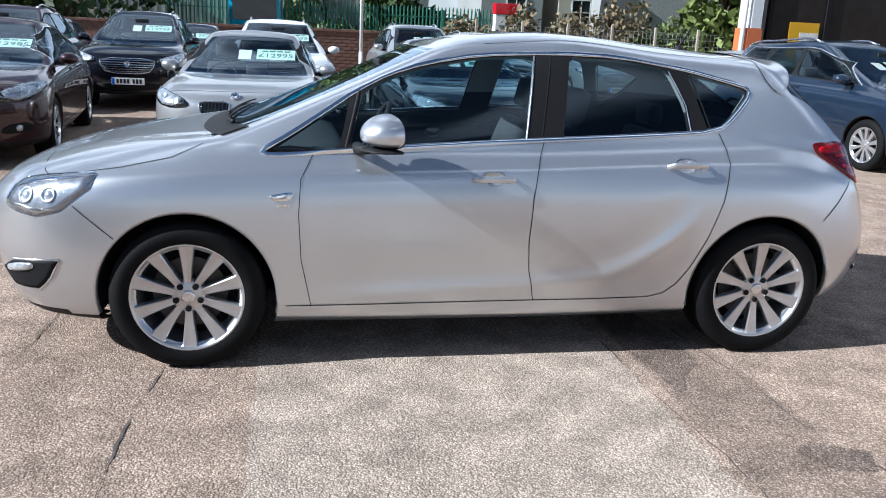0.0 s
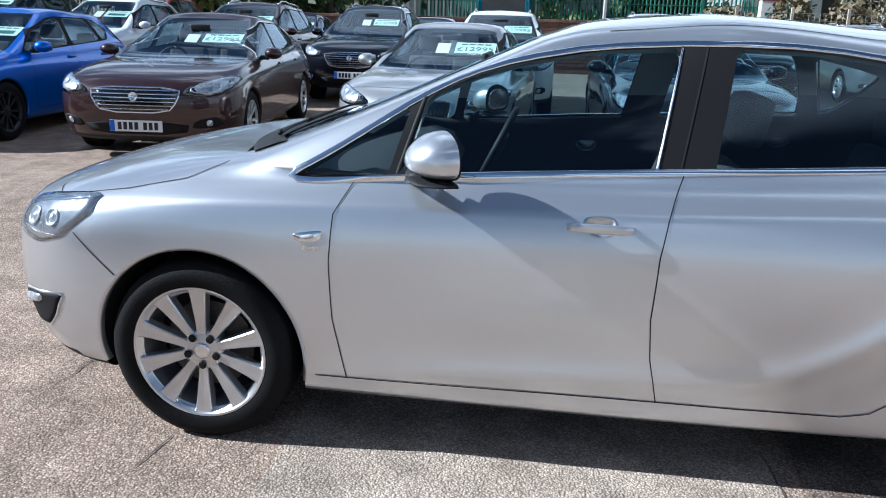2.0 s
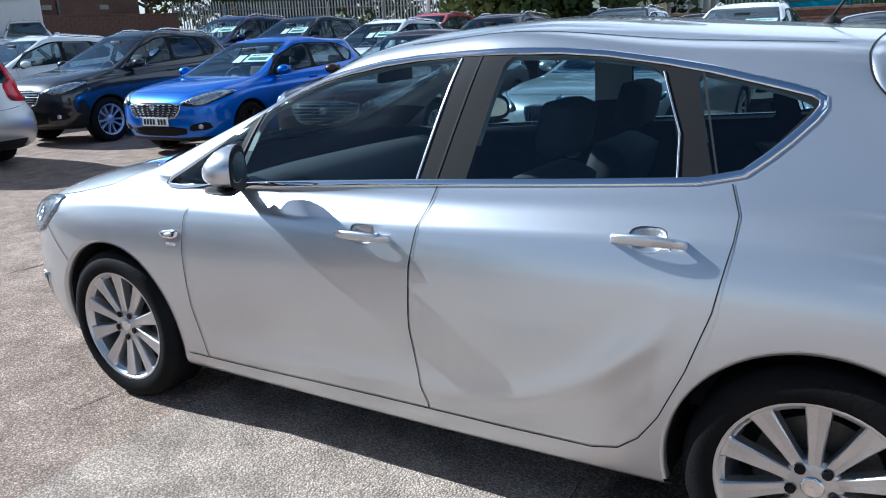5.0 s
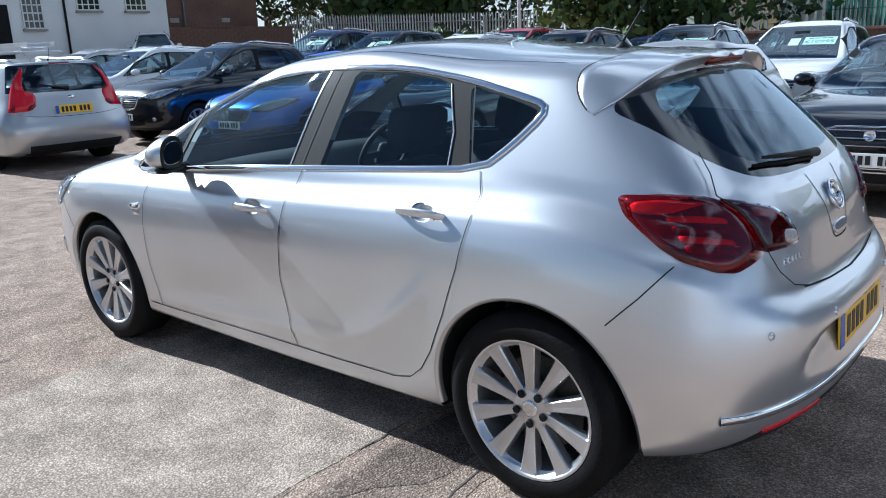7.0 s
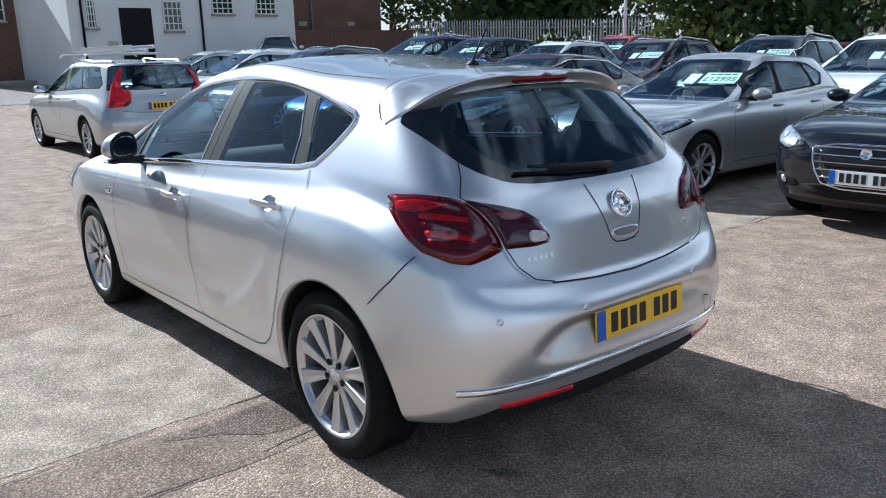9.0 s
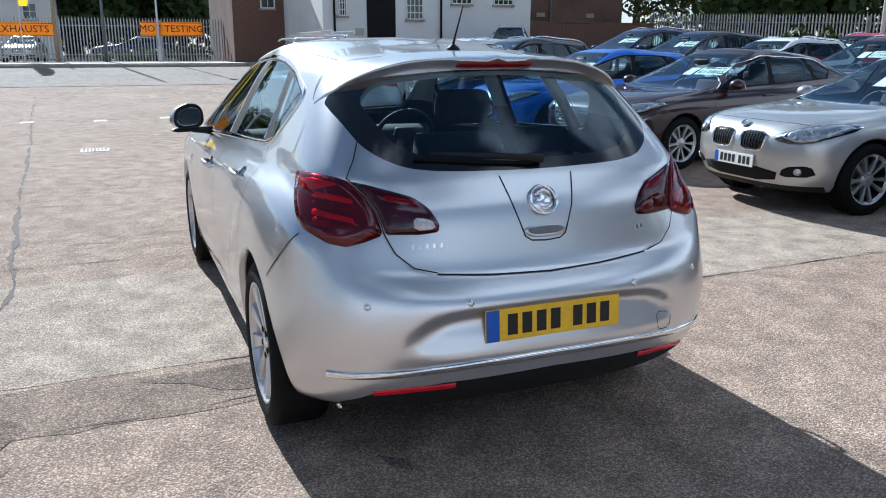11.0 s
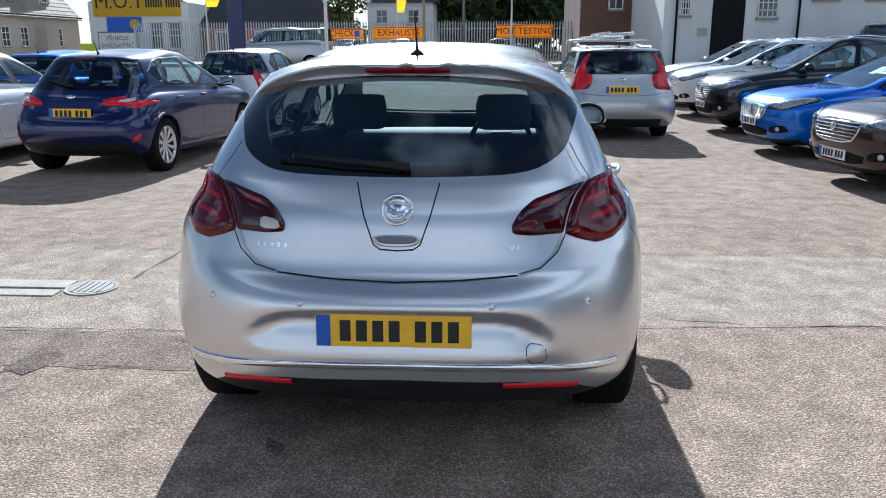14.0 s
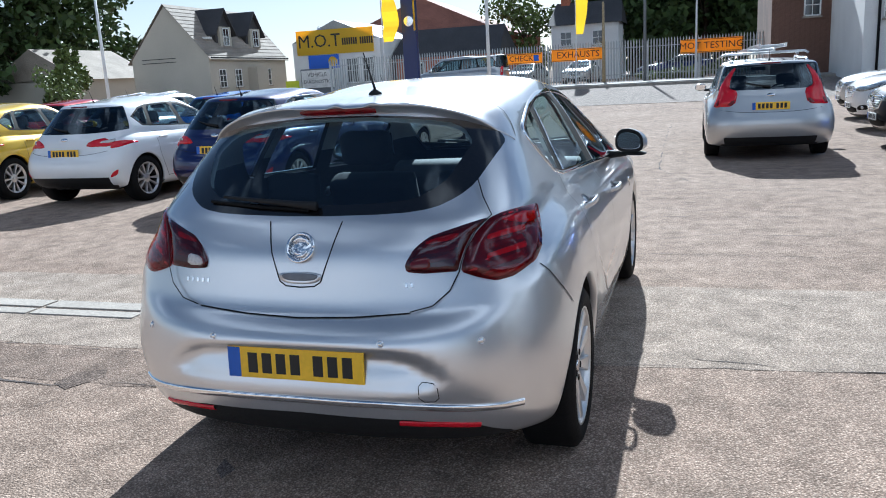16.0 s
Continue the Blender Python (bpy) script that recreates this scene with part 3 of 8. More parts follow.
def wheel(car, x, y, r, rim_r, spokes=10, style="plain", width=0.215, rim_mat=None, detail=True, hub_z=None):
    """An alloy wheel with its tyre; y is the outer face, on the side of its sign."""
    s = 1 if y > 0 else -1
    rim_mat = rim_mat or ALLOY
    w = width
    sides = 48 if detail else 28
    hold = bmesh.new()
    # barrel and rim edge (h runs inwards from the outer face)
    lathe([(-s * 0.000, rim_r + 0.004), (s * 0.001, rim_r - 0.001), (-s * 0.003, rim_r - 0.006), (-s * 0.022, rim_r - 0.013), (-s * 0.026, rim_r - 0.022)], sides, bm=hold)
    hold.faces.ensure_lookup_table()
    for f in [f for f in hold.faces if len(f.verts) > 4]:
        hold.faces.remove(f)
    lathe([(-s * 0.025, 0.001), (-s * 0.025, rim_r * 0.25), (-s * 0.032, rim_r * 0.31), (-s * 0.09, rim_r * 0.31)], 24, bm=hold)
    bmesh.ops.recalc_face_normals(hold, faces=hold.faces)
    hub = part("wheel", hold, rim_mat, car, smooth=True)
    hub.location = (x, y, r if hub_z is None else hub_z)
    tub = lathe([(-s * 0.024, rim_r - 0.022), (-s * 0.12, rim_r - 0.035), (-s * w, rim_r - 0.02)], sides)
    for f in [f for f in tub.faces if len(f.verts) > 4]:
        tub.faces.remove(f)
    # plainer wheels get a dark barrel, the shade between spokes put into its colour
    part("barrel", tub, rim_mat if detail else DARK_ALLOY, hub, smooth=True)
    # one spoke, shared by all: a flat face that widens towards the rim, with steep flanks
    r0, r1 = rim_r * 0.20, rim_r - 0.006
    k0 = 1.0 if style == "plain" else 0.62
    one = bmesh.new()
    sec = []
    for rr, ww, dep in ((r0, 0.016, 0.026), (rim_r * 0.45, 0.0185, 0.021), (rim_r * 0.75, 0.0255, 0.014), (rim_r * 0.92, 0.0305, 0.009), (r1, 0.039, 0.006)):
        ww *= k0
        sec.append([one.verts.new((rr, -s * d, off)) for off, d in ((-ww * 1.12, dep + 0.034), (-ww, dep + 0.004), (-ww * 0.84, dep), (0, dep + 0.0015), (ww * 0.84, dep), (ww, dep + 0.004), (ww * 1.12, dep + 0.034))])
    for A, B in zip(sec, sec[1:]):
        for i in range(6):
            one.faces.new((A[i], A[i + 1], B[i + 1], B[i]))
    bmesh.ops.recalc_face_normals(one, faces=one.faces)
    spoke_mesh = None
    for k in range(spokes):
        a = (k // 2 + (0.5 if k % 2 else -0.5) * 0.42) / (spokes // 2) if style == "split" else k / spokes
        if spoke_mesh is None:
            ob = part("spoke", one, rim_mat, hub)
            spoke_mesh = ob.data
        else:
            ob = new("spoke", spoke_mesh)
            ob.parent = hub
        ob.rotation_euler = (0, 2 * math.pi * a + math.pi / 2, 0)
    e = 0.016
    prof = [(-s * 0.004, rim_r), (s * 0.002, rim_r + 0.012), (s * e * 0.6, rim_r + (r - rim_r) * 0.45), (s * e * 0.2, r - 0.03), (-s * 0.014, r - 0.006), (-s * 0.03, r),
            (-s * (w - 0.03), r), (-s * (w - 0.01), r - 0.01), (-s * (w + 0.008), rim_r + 0.03), (-s * w, rim_r)]
    t = lathe(prof, sides, closed=True)
    part("tyre", t, RUBBER, hub, "black rubber tyre", smooth=True)
    part("brake_disc", lathe([(-s * 0.10, 0.03), (-s * 0.10, rim_r * 0.68), (-s * 0.115, rim_r * 0.68), (-s * 0.115, 0.03)], 24), STEEL, hub)
    # added near-black disc closing the wheel, standing in for shade behind the spokes
    part("barrel_back", lathe([(-s * 0.15, 0.001), (-s * 0.15, rim_r - 0.02), (-s * 0.16, rim_r - 0.02)], 24), SEAM, hub)
    cap = lathe([(-s * 0.030, rim_r * 0.125), (-s * 0.022, rim_r * 0.125), (-s * 0.018, rim_r * 0.10), (-s * 0.019, rim_r * 0.07), (-s * 0.017, 0.002)], 20)
    part("centre_cap", cap, BRUSHED if detail else rim_mat, hub, smooth=True)
    if detail:
        for k in range(5):
            a = 2 * math.pi * k / 5 - math.pi / 2
            bolt = lathe([(-s * 0.036, 0.014), (-s * 0.033, 0.014), (-s * 0.031, 0.010), (-s * 0.031, 0.001)], 8)
            ob = part("wheel_bolt", bolt, BLACK_TRIM, hub)
            ob.location = (0.054 * math.cos(a), s * 0.014, 0.054 * math.sin(a))
    return hub


def plate(car, centre, normal, band, yellow=False, w=0.52, h=0.111, bars=(2, 2, 3)):
    """A number plate, its characters as plain bars."""
    n = Vector(normal).normalized()
    side = Vector((0, 0, 1)).cross(n).normalized()
    up = n.cross(side).normalized()
    m = Matrix((side, up, n)).transposed().to_4x4()
    m.translation = Vector(centre)
    ob = mesh_object("number_plate", box(-w / 2, w / 2, -h / 2, h / 2, -0.004, 0.004, 0.003), YELLOW_PLATE if yellow else WHITE_PLATE, car, False)
    ob.matrix_basis = m
    if band:
        part("blue_band", box(-w / 2 + 0.002, -w / 2 + 0.05, -h / 2 + 0.002, h / 2 - 0.002, 0.004, 0.0055), BLUE_BAND, ob)
    x = -w / 2 + (0.075 if band else 0.045)
    span = (w / 2 - 0.03 - x)
    step = span / 7.6
    for word, count in enumerate(bars[:2] if len(bars) == 2 else ((4, 3))):
        for k in range(count):
            part("bar", box(x + 0.006, x + step - 0.012, -0.036, 0.036, 0.004, 0.0056), INK, ob)
            x += step
        x += step * 0.6
    return ob


# ---- the silver hatchback ----
HERO = car_plan(crease=0.66, tail_x=2.012, glass_x=1.945, tuck=-0.014, lip=0.0, cowl_x=-1.28, top_x=-0.27, top_z=1.405, blade=0.013, rear_low=0.275, arch=0.384, cr=0.62, cu=0.46, cb=0.42, ct=0.28, nr=3.0, nb=3.2, tail_w=(0.055, 0.075, 0.14, -0.005, 0.02), hip=0.105)
DLO_OUT = smooth_outline([(-1.035, 0.955), (-0.90, 1.032), (-0.77, 1.115), (-0.62, 1.212), (-0.47, 1.288), (-0.30, 1.343), (-0.05, 1.388), (0.30, 1.409), (0.62, 1.405), (0.945, 1.360),
                          (1.17, 1.310), (1.272, 1.285), (1.275, 1.250), (1.19, 1.160), (1.09, 1.080), (0.70, 1.055), (0.22, 1.028), (-0.40, 0.988), (-0.82, 0.952), (-0.99, 0.940)], 0.04, 1)
PANES = [smooth_outline(q, 0.03, 1, 0.02) for q in (
    [(-0.995, 0.962), (-0.645, 1.186), (-0.70, 0.972)],
    [(-0.655, 0.978), (-0.590, 1.215), (-0.45, 1.282), (-0.29, 1.329), (-0.05, 1.373), (0.205, 1.390), (0.135, 1.014)],
    [(0.315, 1.026), (0.375, 1.392), (0.62, 1.388), (0.80, 1.366), (0.862, 1.345), (0.93, 1.190), (0.945, 1.064)],
    [(1.040, 1.078), (0.955, 1.343), (1.15, 1.300), (1.245, 1.272), (1.255, 1.255), (1.16, 1.150), (1.075, 1.084)])]
GLASS_HALF = [(0.0, 1.046), (0.337, 1.053), (0.456, 1.067), (0.531, 1.100), (0.575, 1.135), (0.605, 1.195), (0.632, 1.250), (0.628, 1.270), (0.585, 1.315), (0.50, 1.345), (0.20, 1.372), (0.0, 1.376)]
GLASS_EDGE = smooth_outline(GLASS_HALF + [(-y, z) for y, z in GLASS_HALF[-2:0:-1]], 0.05, 1)
GLASS_CLEAR = smooth_outline([(y * 0.84, 1.215 + (z - 1.20) * 0.88) for y, z in GLASS_HALF] + [(-y * 0.84, 1.215 + (z - 1.20) * 0.88) for y, z in GLASS_HALF[-2:0:-1]], 0.05, 1)
VALANCE_HALF = [(0.0, 0.388), (0.40, 0.380), (0.60, 0.355), (0.70, 0.285), (0.74, 0.15)]
VALANCE = VALANCE_HALF + [(-y, z) for y, z in VALANCE_HALF[::-1][:-1]]
SCOOP = smooth_outline([(-0.55, 0.51), (-0.47, 0.590), (-0.37, 0.634), (0.37, 0.634), (0.47, 0.590), (0.55, 0.51), (0.40, 0.455), (-0.40, 0.455)], 0.04, 2)
BOWLS = [smooth_outline([(x - 0.058, 0.010 + z), (x - 0.045, 0.036 + z), (x + 0.040, 0.038 + z), (x + 0.055, 0.010 + z), (x + 0.030, -0.026 + z), (x - 0.030, -0.026 + z)], 0.02, 2) for x, z in ((-0.018, 0.856), (0.905, 0.924))]


def hero_shape(v):
    """Hollows the number plate's scoop out of the rear bumper."""
    if v.x > 1.8 and 0.44 < v.z < 0.65 and inside(SCOOP, v.y, v.z):
        q = nearest(SCOOP, v.y, v.z)
        d = min(1, math.hypot(q[0] - v.y, q[1] - v.z) / 0.03)
        fade = min(1, max(0, (v.z - 0.455) / 0.12))
        return Vector((v.x - 0.034 * d * d * (3 - 2 * d) * fade, v.y, v.z))
    return v


def hero_split(c, row, t):
    if abs(c.y) > 0.6:
        for k, poly in enumerate(BOWLS):
            if inside(poly, c.x, c.z):
                return "nothing"
    if abs(c.y) > 0.42 and c.z > 0.93 and c.x < 1.3 and inside(DLO_OUT, c.x, c.z):
        return None if any(inside(q, c.x, c.z) for q in PANES) else f"window_frame {c.y > 0}"
    if c.x > 1.3 and 1.0 < c.z < 1.4:
        if inside(GLASS_CLEAR, c.y, c.z):
            return "rear_window"
        if inside(GLASS_EDGE, c.y, c.z):
            return "window_border"
    if c.x > 1.5 and inside(VALANCE, c.y, c.z):
        return "rear_valance"
    if row < 8.0 and abs(c.y) > 0.55:
        if -0.84 < c.x <= 0.20 and c.z > 0.285:
            return f"front_door {c.y > 0}"
        if 0.20 < c.x < 1.10 and c.z > 0.285 and math.hypot(c.x - 1.3425, c.z - 0.33) > 0.44:
            return f"rear_door {c.y > 0}"
    if t > 2 and row < 4.6 and c.x > 1.55:
        return "rear_bumper"
    if t < 1 and row < 4.2 and c.x < -1.7:
        return "front_lip" if c.z < 0.25 else "front_bumper"
    if row > 6 and row <= 8 and t < 0.93 and c.x < -1.1:
        return "bonnet"
    if row >= 5 and row < 9 and t > 2.25:
        return "tailgate"
    return "body" if row > 9 or (row > 8 and t > 1) else None


HERO["screen"] = (0.45, 0.03, 0.97)
HERO["rear_glass"] = PRIVACY
hero = thing("silver_hatchback", "silver metallic five-door hatchback parked alone on the forecourt", "car")
skin, shell = car_body(HERO, hero, SILVER, True, PANES, hero_split, [DLO_OUT] + BOWLS, [GLASS_EDGE, GLASS_CLEAR, VALANCE],
                       dict(window_frame=BLACK_TRIM, window_border=BLACK_GLOSS, rear_valance=PLASTIC, front_lip=PLASTIC), hero_shape)
for wx in (-1.3425, 1.3425):
    for sg in (-1, 1):
        arch_lip(HERO, skin, hero, SILVER, wx, sg)
        wheel(hero, wx, 0.880 * sg, 0.328, 0.236)


def side_line(points, sign, width, height, mat, name, step=0.04, flat=False):
    pts = [Vector(q) for q in points]
    line = []
    for a, b in zip(pts, pts[1:]):
        n = max(1, round((b - a).length / step))
        line += [a.lerp(b, i / n) for i in range(n)]
    line.append(pts[-1])
    return part(name, ribbon([skin.side(q.x, q.y, sign) for q in line], width, height, flat=flat), mat, hero, smooth=True)


def end_line(points, width, height, mat, name, sign=1, step=0.04, flat=False):
    pts = [Vector(q) for q in points]
    line = []
    for a, b in zip(pts, pts[1:]):
        n = max(1, round((b - a).length / step))
        line += [a.lerp(b, i / n) for i in range(n)]
    line.append(pts[-1])
    return part(name, ribbon([skin.end(q.x, q.y, sign) for q in line], width, height, flat=flat), mat, hero, smooth=True)


def lamp(outline, mat, name, parent, height=0.008, sign=-1, lift=0.001, rounds=1, step=0.03, rim=0.004, most=0.018):
    pts = smooth_outline([(x, y * -sign, z) for x, y, z in outline], step, rounds, most)
    return part(name, dome([skin.near(q) for q in pts], height, project=skin.near, lift=lift, rim=rim), mat, parent, smooth=True)


for sg in (-1, 1):
    # bright surround of the side windows, and the joints of the doors
    part("chrome_surround", ribbon([skin.side(x, z, sg) for x, z in DLO_OUT], 0.023, 0.005, closed=True), CHROME, hero, "chrome strip round the side windows", smooth=True)
    side_line([(0.212, 1.03), (0.285, 1.40)], sg, 0.006, 0.0022, SEAM, "door_joint", flat=True)
    side_line([(1.052, 1.08), (0.972, 1.345)], sg, 0.006, 0.0022, SEAM, "door_joint", flat=True)
    side_line([(-0.672, 0.965), (-0.605, 1.212)], sg, 0.012, 0.004, PLASTIC, "window_divider")
    side_line([(0.140, 1.018), (0.208, 1.390)], sg, 0.007, 0.004, BRUSHED, "window_bead")
    side_line([(0.950, 1.068), (0.936, 1.19), (0.866, 1.345)], sg, 0.006, 0.004, BRUSHED, "window_bead")
    side_line([(-0.81, 0.945), (-0.862, 0.85), (-0.872, 0.70), (-0.862, 0.50), (-0.82, 0.287)], sg, 0.0036, 0.0026, SEAM, "door_joint", 0.02, flat=True)
    side_line([(0.224, 1.022), (0.185, 0.90), (0.165, 0.78), (0.155, 0.58), (0.168, 0.44), (0.20, 0.295)], sg, 0.0036, 0.0026, SEAM, "door_joint", 0.02, flat=True)
    side_line([(1.09, 1.072), (1.118, 1.00), (1.118, 0.945), (1.085, 0.77), (1.025, 0.60), (0.955, 0.45), (0.90, 0.37), (0.84, 0.322), (0.76, 0.303), (0.45, 0.295), (0.20, 0.293), (-0.40, 0.288), (-0.93, 0.285)], sg, 0.0036, 0.0026, SEAM, "door_joint", 0.02, flat=True)
    side_line([(1.626, 0.680), (1.714, 0.770), (1.790, 0.860)], sg, 0.0040, 0.0022, SEAM, "bumper_joint", 0.02, flat=True)
    side_line([(-1.627, 0.594), (-1.705, 0.658), (-1.785, 0.725)], sg, 0.0040, 0.0022, SEAM, "bumper_joint", 0.02, flat=True)
    # handles in their bowls
    for (hx, hz), poly in zip(((-0.018, 0.856), (0.905, 0.924)), BOWLS):
        spots = [skin.side(x, z, sg) for x, z in poly]
        part("handle_bowl", dome(spots, -0.022, rings=5, lift=0.0, rim=-0.001), SILVER, hero, smooth=True)
        bar = bmesh.new()
        rings = []
        for k in range(13):
            f = k / 12
            x = hx - 0.105 + 0.21 * f
            q, n = skin.side(x, hz, sg)
            out = 0.008 + 0.032 * math.sin(math.pi * min(1, max(0, f))) ** 0.35
            hh = 0.0160 * (0.75 + 0.25 * math.sin(math.pi * f))
            ring = []
            for a in range(10):
                u = 2 * math.pi * a / 10
                ring.append(bar.verts.new(q + n * (out + 0.009 * math.cos(u) - (0.02 if k in (0, 12) else 0)) + Vector((0, 0, hh * math.sin(u)))))
            rings.append(ring)
        for a, c in zip(rings, rings[1:]):
            for k in range(10):
                bar.faces.new((a[k], a[(k + 1) % 10], c[(k + 1) % 10], c[k]))
        bar.faces.new(rings[0])
        bar.faces.new(rings[-1])
        bmesh.ops.recalc_face_normals(bar, faces=bar.faces)
        hd = part("door_handle", bar, SILVER, hero, smooth=True)
        q, n = skin.side(hx + 0.062, hz, sg)
        part("handle_joint", box(hx + 0.060, hx + 0.0625, q.y - 0.006, q.y + 0.006 + 0.0, hz - 0.0135, hz + 0.0135), SEAM, hd)
    # repeater badge on the wing, with its small lettering as bars
    badge = smooth_outline([(-1.000, 0.782), (-0.905, 0.797), (-0.893, 0.792), (-0.905, 0.762), (-0.975, 0.757)], 0.01, 1)
    rep = part("side_repeater", dome([skin.side(x, z, sg) for x, z in badge], 0.006), CHROME, hero, "chrome side repeater badge", smooth=True)
    inner = smooth_outline([(-0.975, 0.778), (-0.915, 0.788), (-0.918, 0.768), (-0.962, 0.764)], 0.01, 1)
    part("repeater_lens", dome([skin.side(x, z, sg) for x, z in inner], 0.009), CLEAR_LENS, rep, smooth=True)
    for k in range(5):
        x = -0.955 + 0.011 * k
        q, n = skin.side(x, 0.738, sg)
        part("bar", box(x - 0.004, x + 0.004, q.y - 0.002, q.y + 0.002, 0.732, 0.744), CHROME, rep)
    # door mirror: a domed shell over a dark tray, with a mirror glass that looks back
    def mirror_section(u, grow, low, high, count=28):
        ring = []
        for a in [2 * math.pi * k / count for k in range(count)]:
            c, s = math.cos(a), math.sin(a)
            cy = math.copysign(abs(c) ** 0.72, c) * grow
            cz = math.copysign(abs(s) ** 0.72, s) * grow
            up = (0.5 + 0.5 * cz)
            y = 0.925 + 0.092 * cy * (1 - 0.14 * up)
            x = -0.548 + 0.60 * (y - 0.833) - 0.112 * u
            y += 0.050 * u
            ring.append((x, y * sg, low + (high - low) * up * (1 - 0.10 * max(0, cy))))
        return ring

    def mirror_loft(levels, close_first=True):
        bm = bmesh.new()
        rr = [[bm.verts.new(v) for v in mirror_section(*q)] for q in levels]
        for a, c in zip(rr, rr[1:]):
            for k in range(len(a)):
                bm.faces.new((a[k], a[(k + 1) % len(a)], c[(k + 1) % len(a)], c[k]))
        bm.faces.new(rr[-1])
        if close_first:
            bm.faces.new(rr[0])
        bmesh.ops.recalc_face_normals(bm, faces=bm.faces)
        return bm
    shell_levels = [(u, (1 - u ** 2.8) ** 0.5 if u < 1 else 0.02, 1.000, 1.000 + 0.140 * (1 - 0.30 * u ** 2)) for u in (0.0, 0.12, 0.25, 0.4, 0.55, 0.7, 0.82, 0.91, 0.97, 1.0)]
    mirror = part("door_mirror", mirror_loft(shell_levels, False), SILVER, hero, smooth=True)
    part("mirror_foot", mirror_loft([(u, math.sqrt(1 - max(0.0, u) ** 2.8) * 0.96, 0.979, 1.001) for u in (-0.01, 0.3, 0.6, 0.8, 0.93)]), PLASTIC, mirror, smooth=True)
    part("mirror_rim", mirror_loft([(-0.055, 0.93, 0.998, 1.135), (-0.05, 0.985, 0.996, 1.139), (0.0, 0.995, 0.996, 1.140), (0.03, 0.97, 0.998, 1.138)]), PLASTIC, mirror, smooth=True)
    part("mirror_glass", mirror_loft([(-0.062, 0.80, 1.006, 1.126), (-0.057, 0.82, 1.005, 1.127)]), CHROME, mirror)
    part("mirror_arm", tube([(-0.62, 0.775 * sg, 0.974), (-0.61, 0.83 * sg, 0.976), (-0.58, 0.90 * sg, 0.984)], [0.030, 0.022, 0.018], 10), PLASTIC, mirror, smooth=True)
    # tail lamps: the outer half on the body, the inner half on the tailgate; cells behind a red cover
    rim_out = [(1.592, -0.753, 1.027), (1.605, -0.748, 1.038), (1.712, -0.722, 1.042), (1.836, -0.640, 1.028), (1.875, -0.600, 0.985), (1.906, -0.576, 0.940), (1.935, -0.565, 0.893), (1.946, -0.562, 0.864), (1.935, -0.610, 0.845), (1.910, -0.672, 0.826), (1.870, -0.720, 0.832), (1.800, -0.778, 0.868), (1.741, -0.792, 0.905), (1.677, -0.785, 0.947), (1.617, -0.768, 0.985)]
    outer = lamp(rim_out, DARK_RED_LENS, "tail_lamp", hero, 0.001, sg, 0.0005, rim=0.0005, most=0.008)
    # top cell: sky light caught along the lens, put into a brighter red
    lamp([(1.625, -0.752, 1.018), (1.710, -0.722, 1.028), (1.815, -0.655, 1.014), (1.735, -0.735, 0.990), (1.645, -0.765, 0.988)], BRIGHT_RED, "lamp_cell", outer, 0.004, sg, 0.001, rim=0.002)
    for z0, mat in ((0.0, BRIGHT_RED), (-0.032, RED_LENS), (-0.064, BRIGHT_RED), (-0.094, RED_LENS)):
        dx = -0.55 * z0
        lamp([(1.730 + dx, -0.740 - 0.10 * z0, 0.988 + z0), (1.800 + dx * 0.9, -0.690, 0.984 + z0), (1.862 + dx * 0.5, -0.634, 0.972 + z0), (1.868 + dx * 0.5, -0.632, 0.955 + z0), (1.805 + dx * 0.9, -0.692, 0.964 + z0), (1.742 + dx, -0.740, 0.968 + z0)], mat, "lamp_cell", outer, 0.005, sg, 0.001, rim=0.002, most=0.006)
    lamp([(1.815, -0.758, 0.868), (1.925, -0.615, 0.855), (1.915, -0.660, 0.836), (1.860, -0.725, 0.841)], AMBER_LENS, "lamp_cell", outer, 0.004, sg, 0.001, rim=0.002)
    lamp(rim_out, RED_COVER, "lamp_cover", outer, 0.012, sg, 0.004, rim=0.004, most=0.008).visible_shadow = False
    rim_in = [(1.838, -0.632, 1.027), (1.895, -0.531, 0.998), (1.930, -0.455, 0.975), (1.955, -0.410, 0.942), (1.975, -0.380, 0.895), (1.981, -0.385, 0.868), (1.970, -0.444, 0.861), (1.949, -0.553, 0.866), (1.937, -0.557, 0.893), (1.909, -0.569, 0.940), (1.879, -0.592, 0.985)]
    gate = lamp(rim_in, DARK_RED_LENS, "tail_lamp", hero, 0.001, sg, 0.0005, rim=0.0005, most=0.008)
    for z0 in (0.0, -0.030, -0.058):
        lamp([(1.895 - z0 * 0.4, -0.545, 0.985 + z0), (1.935 - z0 * 0.4, -0.445, 0.962 + z0), (1.940 - z0 * 0.4, -0.440, 0.948 + z0), (1.905 - z0 * 0.4, -0.545, 0.965 + z0)], RED_LENS if z0 else BRIGHT_RED, "lamp_cell", gate, 0.003, sg, 0.001, rim=0.002)
    lamp(rim_in, SMOKED_COVER, "lamp_cover", gate, 0.011, sg, 0.004, rim=0.004, most=0.008).visible_shadow = False
    lamp([(1.955, -0.462, 0.916), (1.968, -0.405, 0.908), (1.977, -0.392, 0.876), (1.962, -0.462, 0.873)], CLEAR_LENS if sg < 0 else DARK_RED_LENS, "reversing_lamp", gate, 0.003, sg, 0.0150, rim=0.0006)
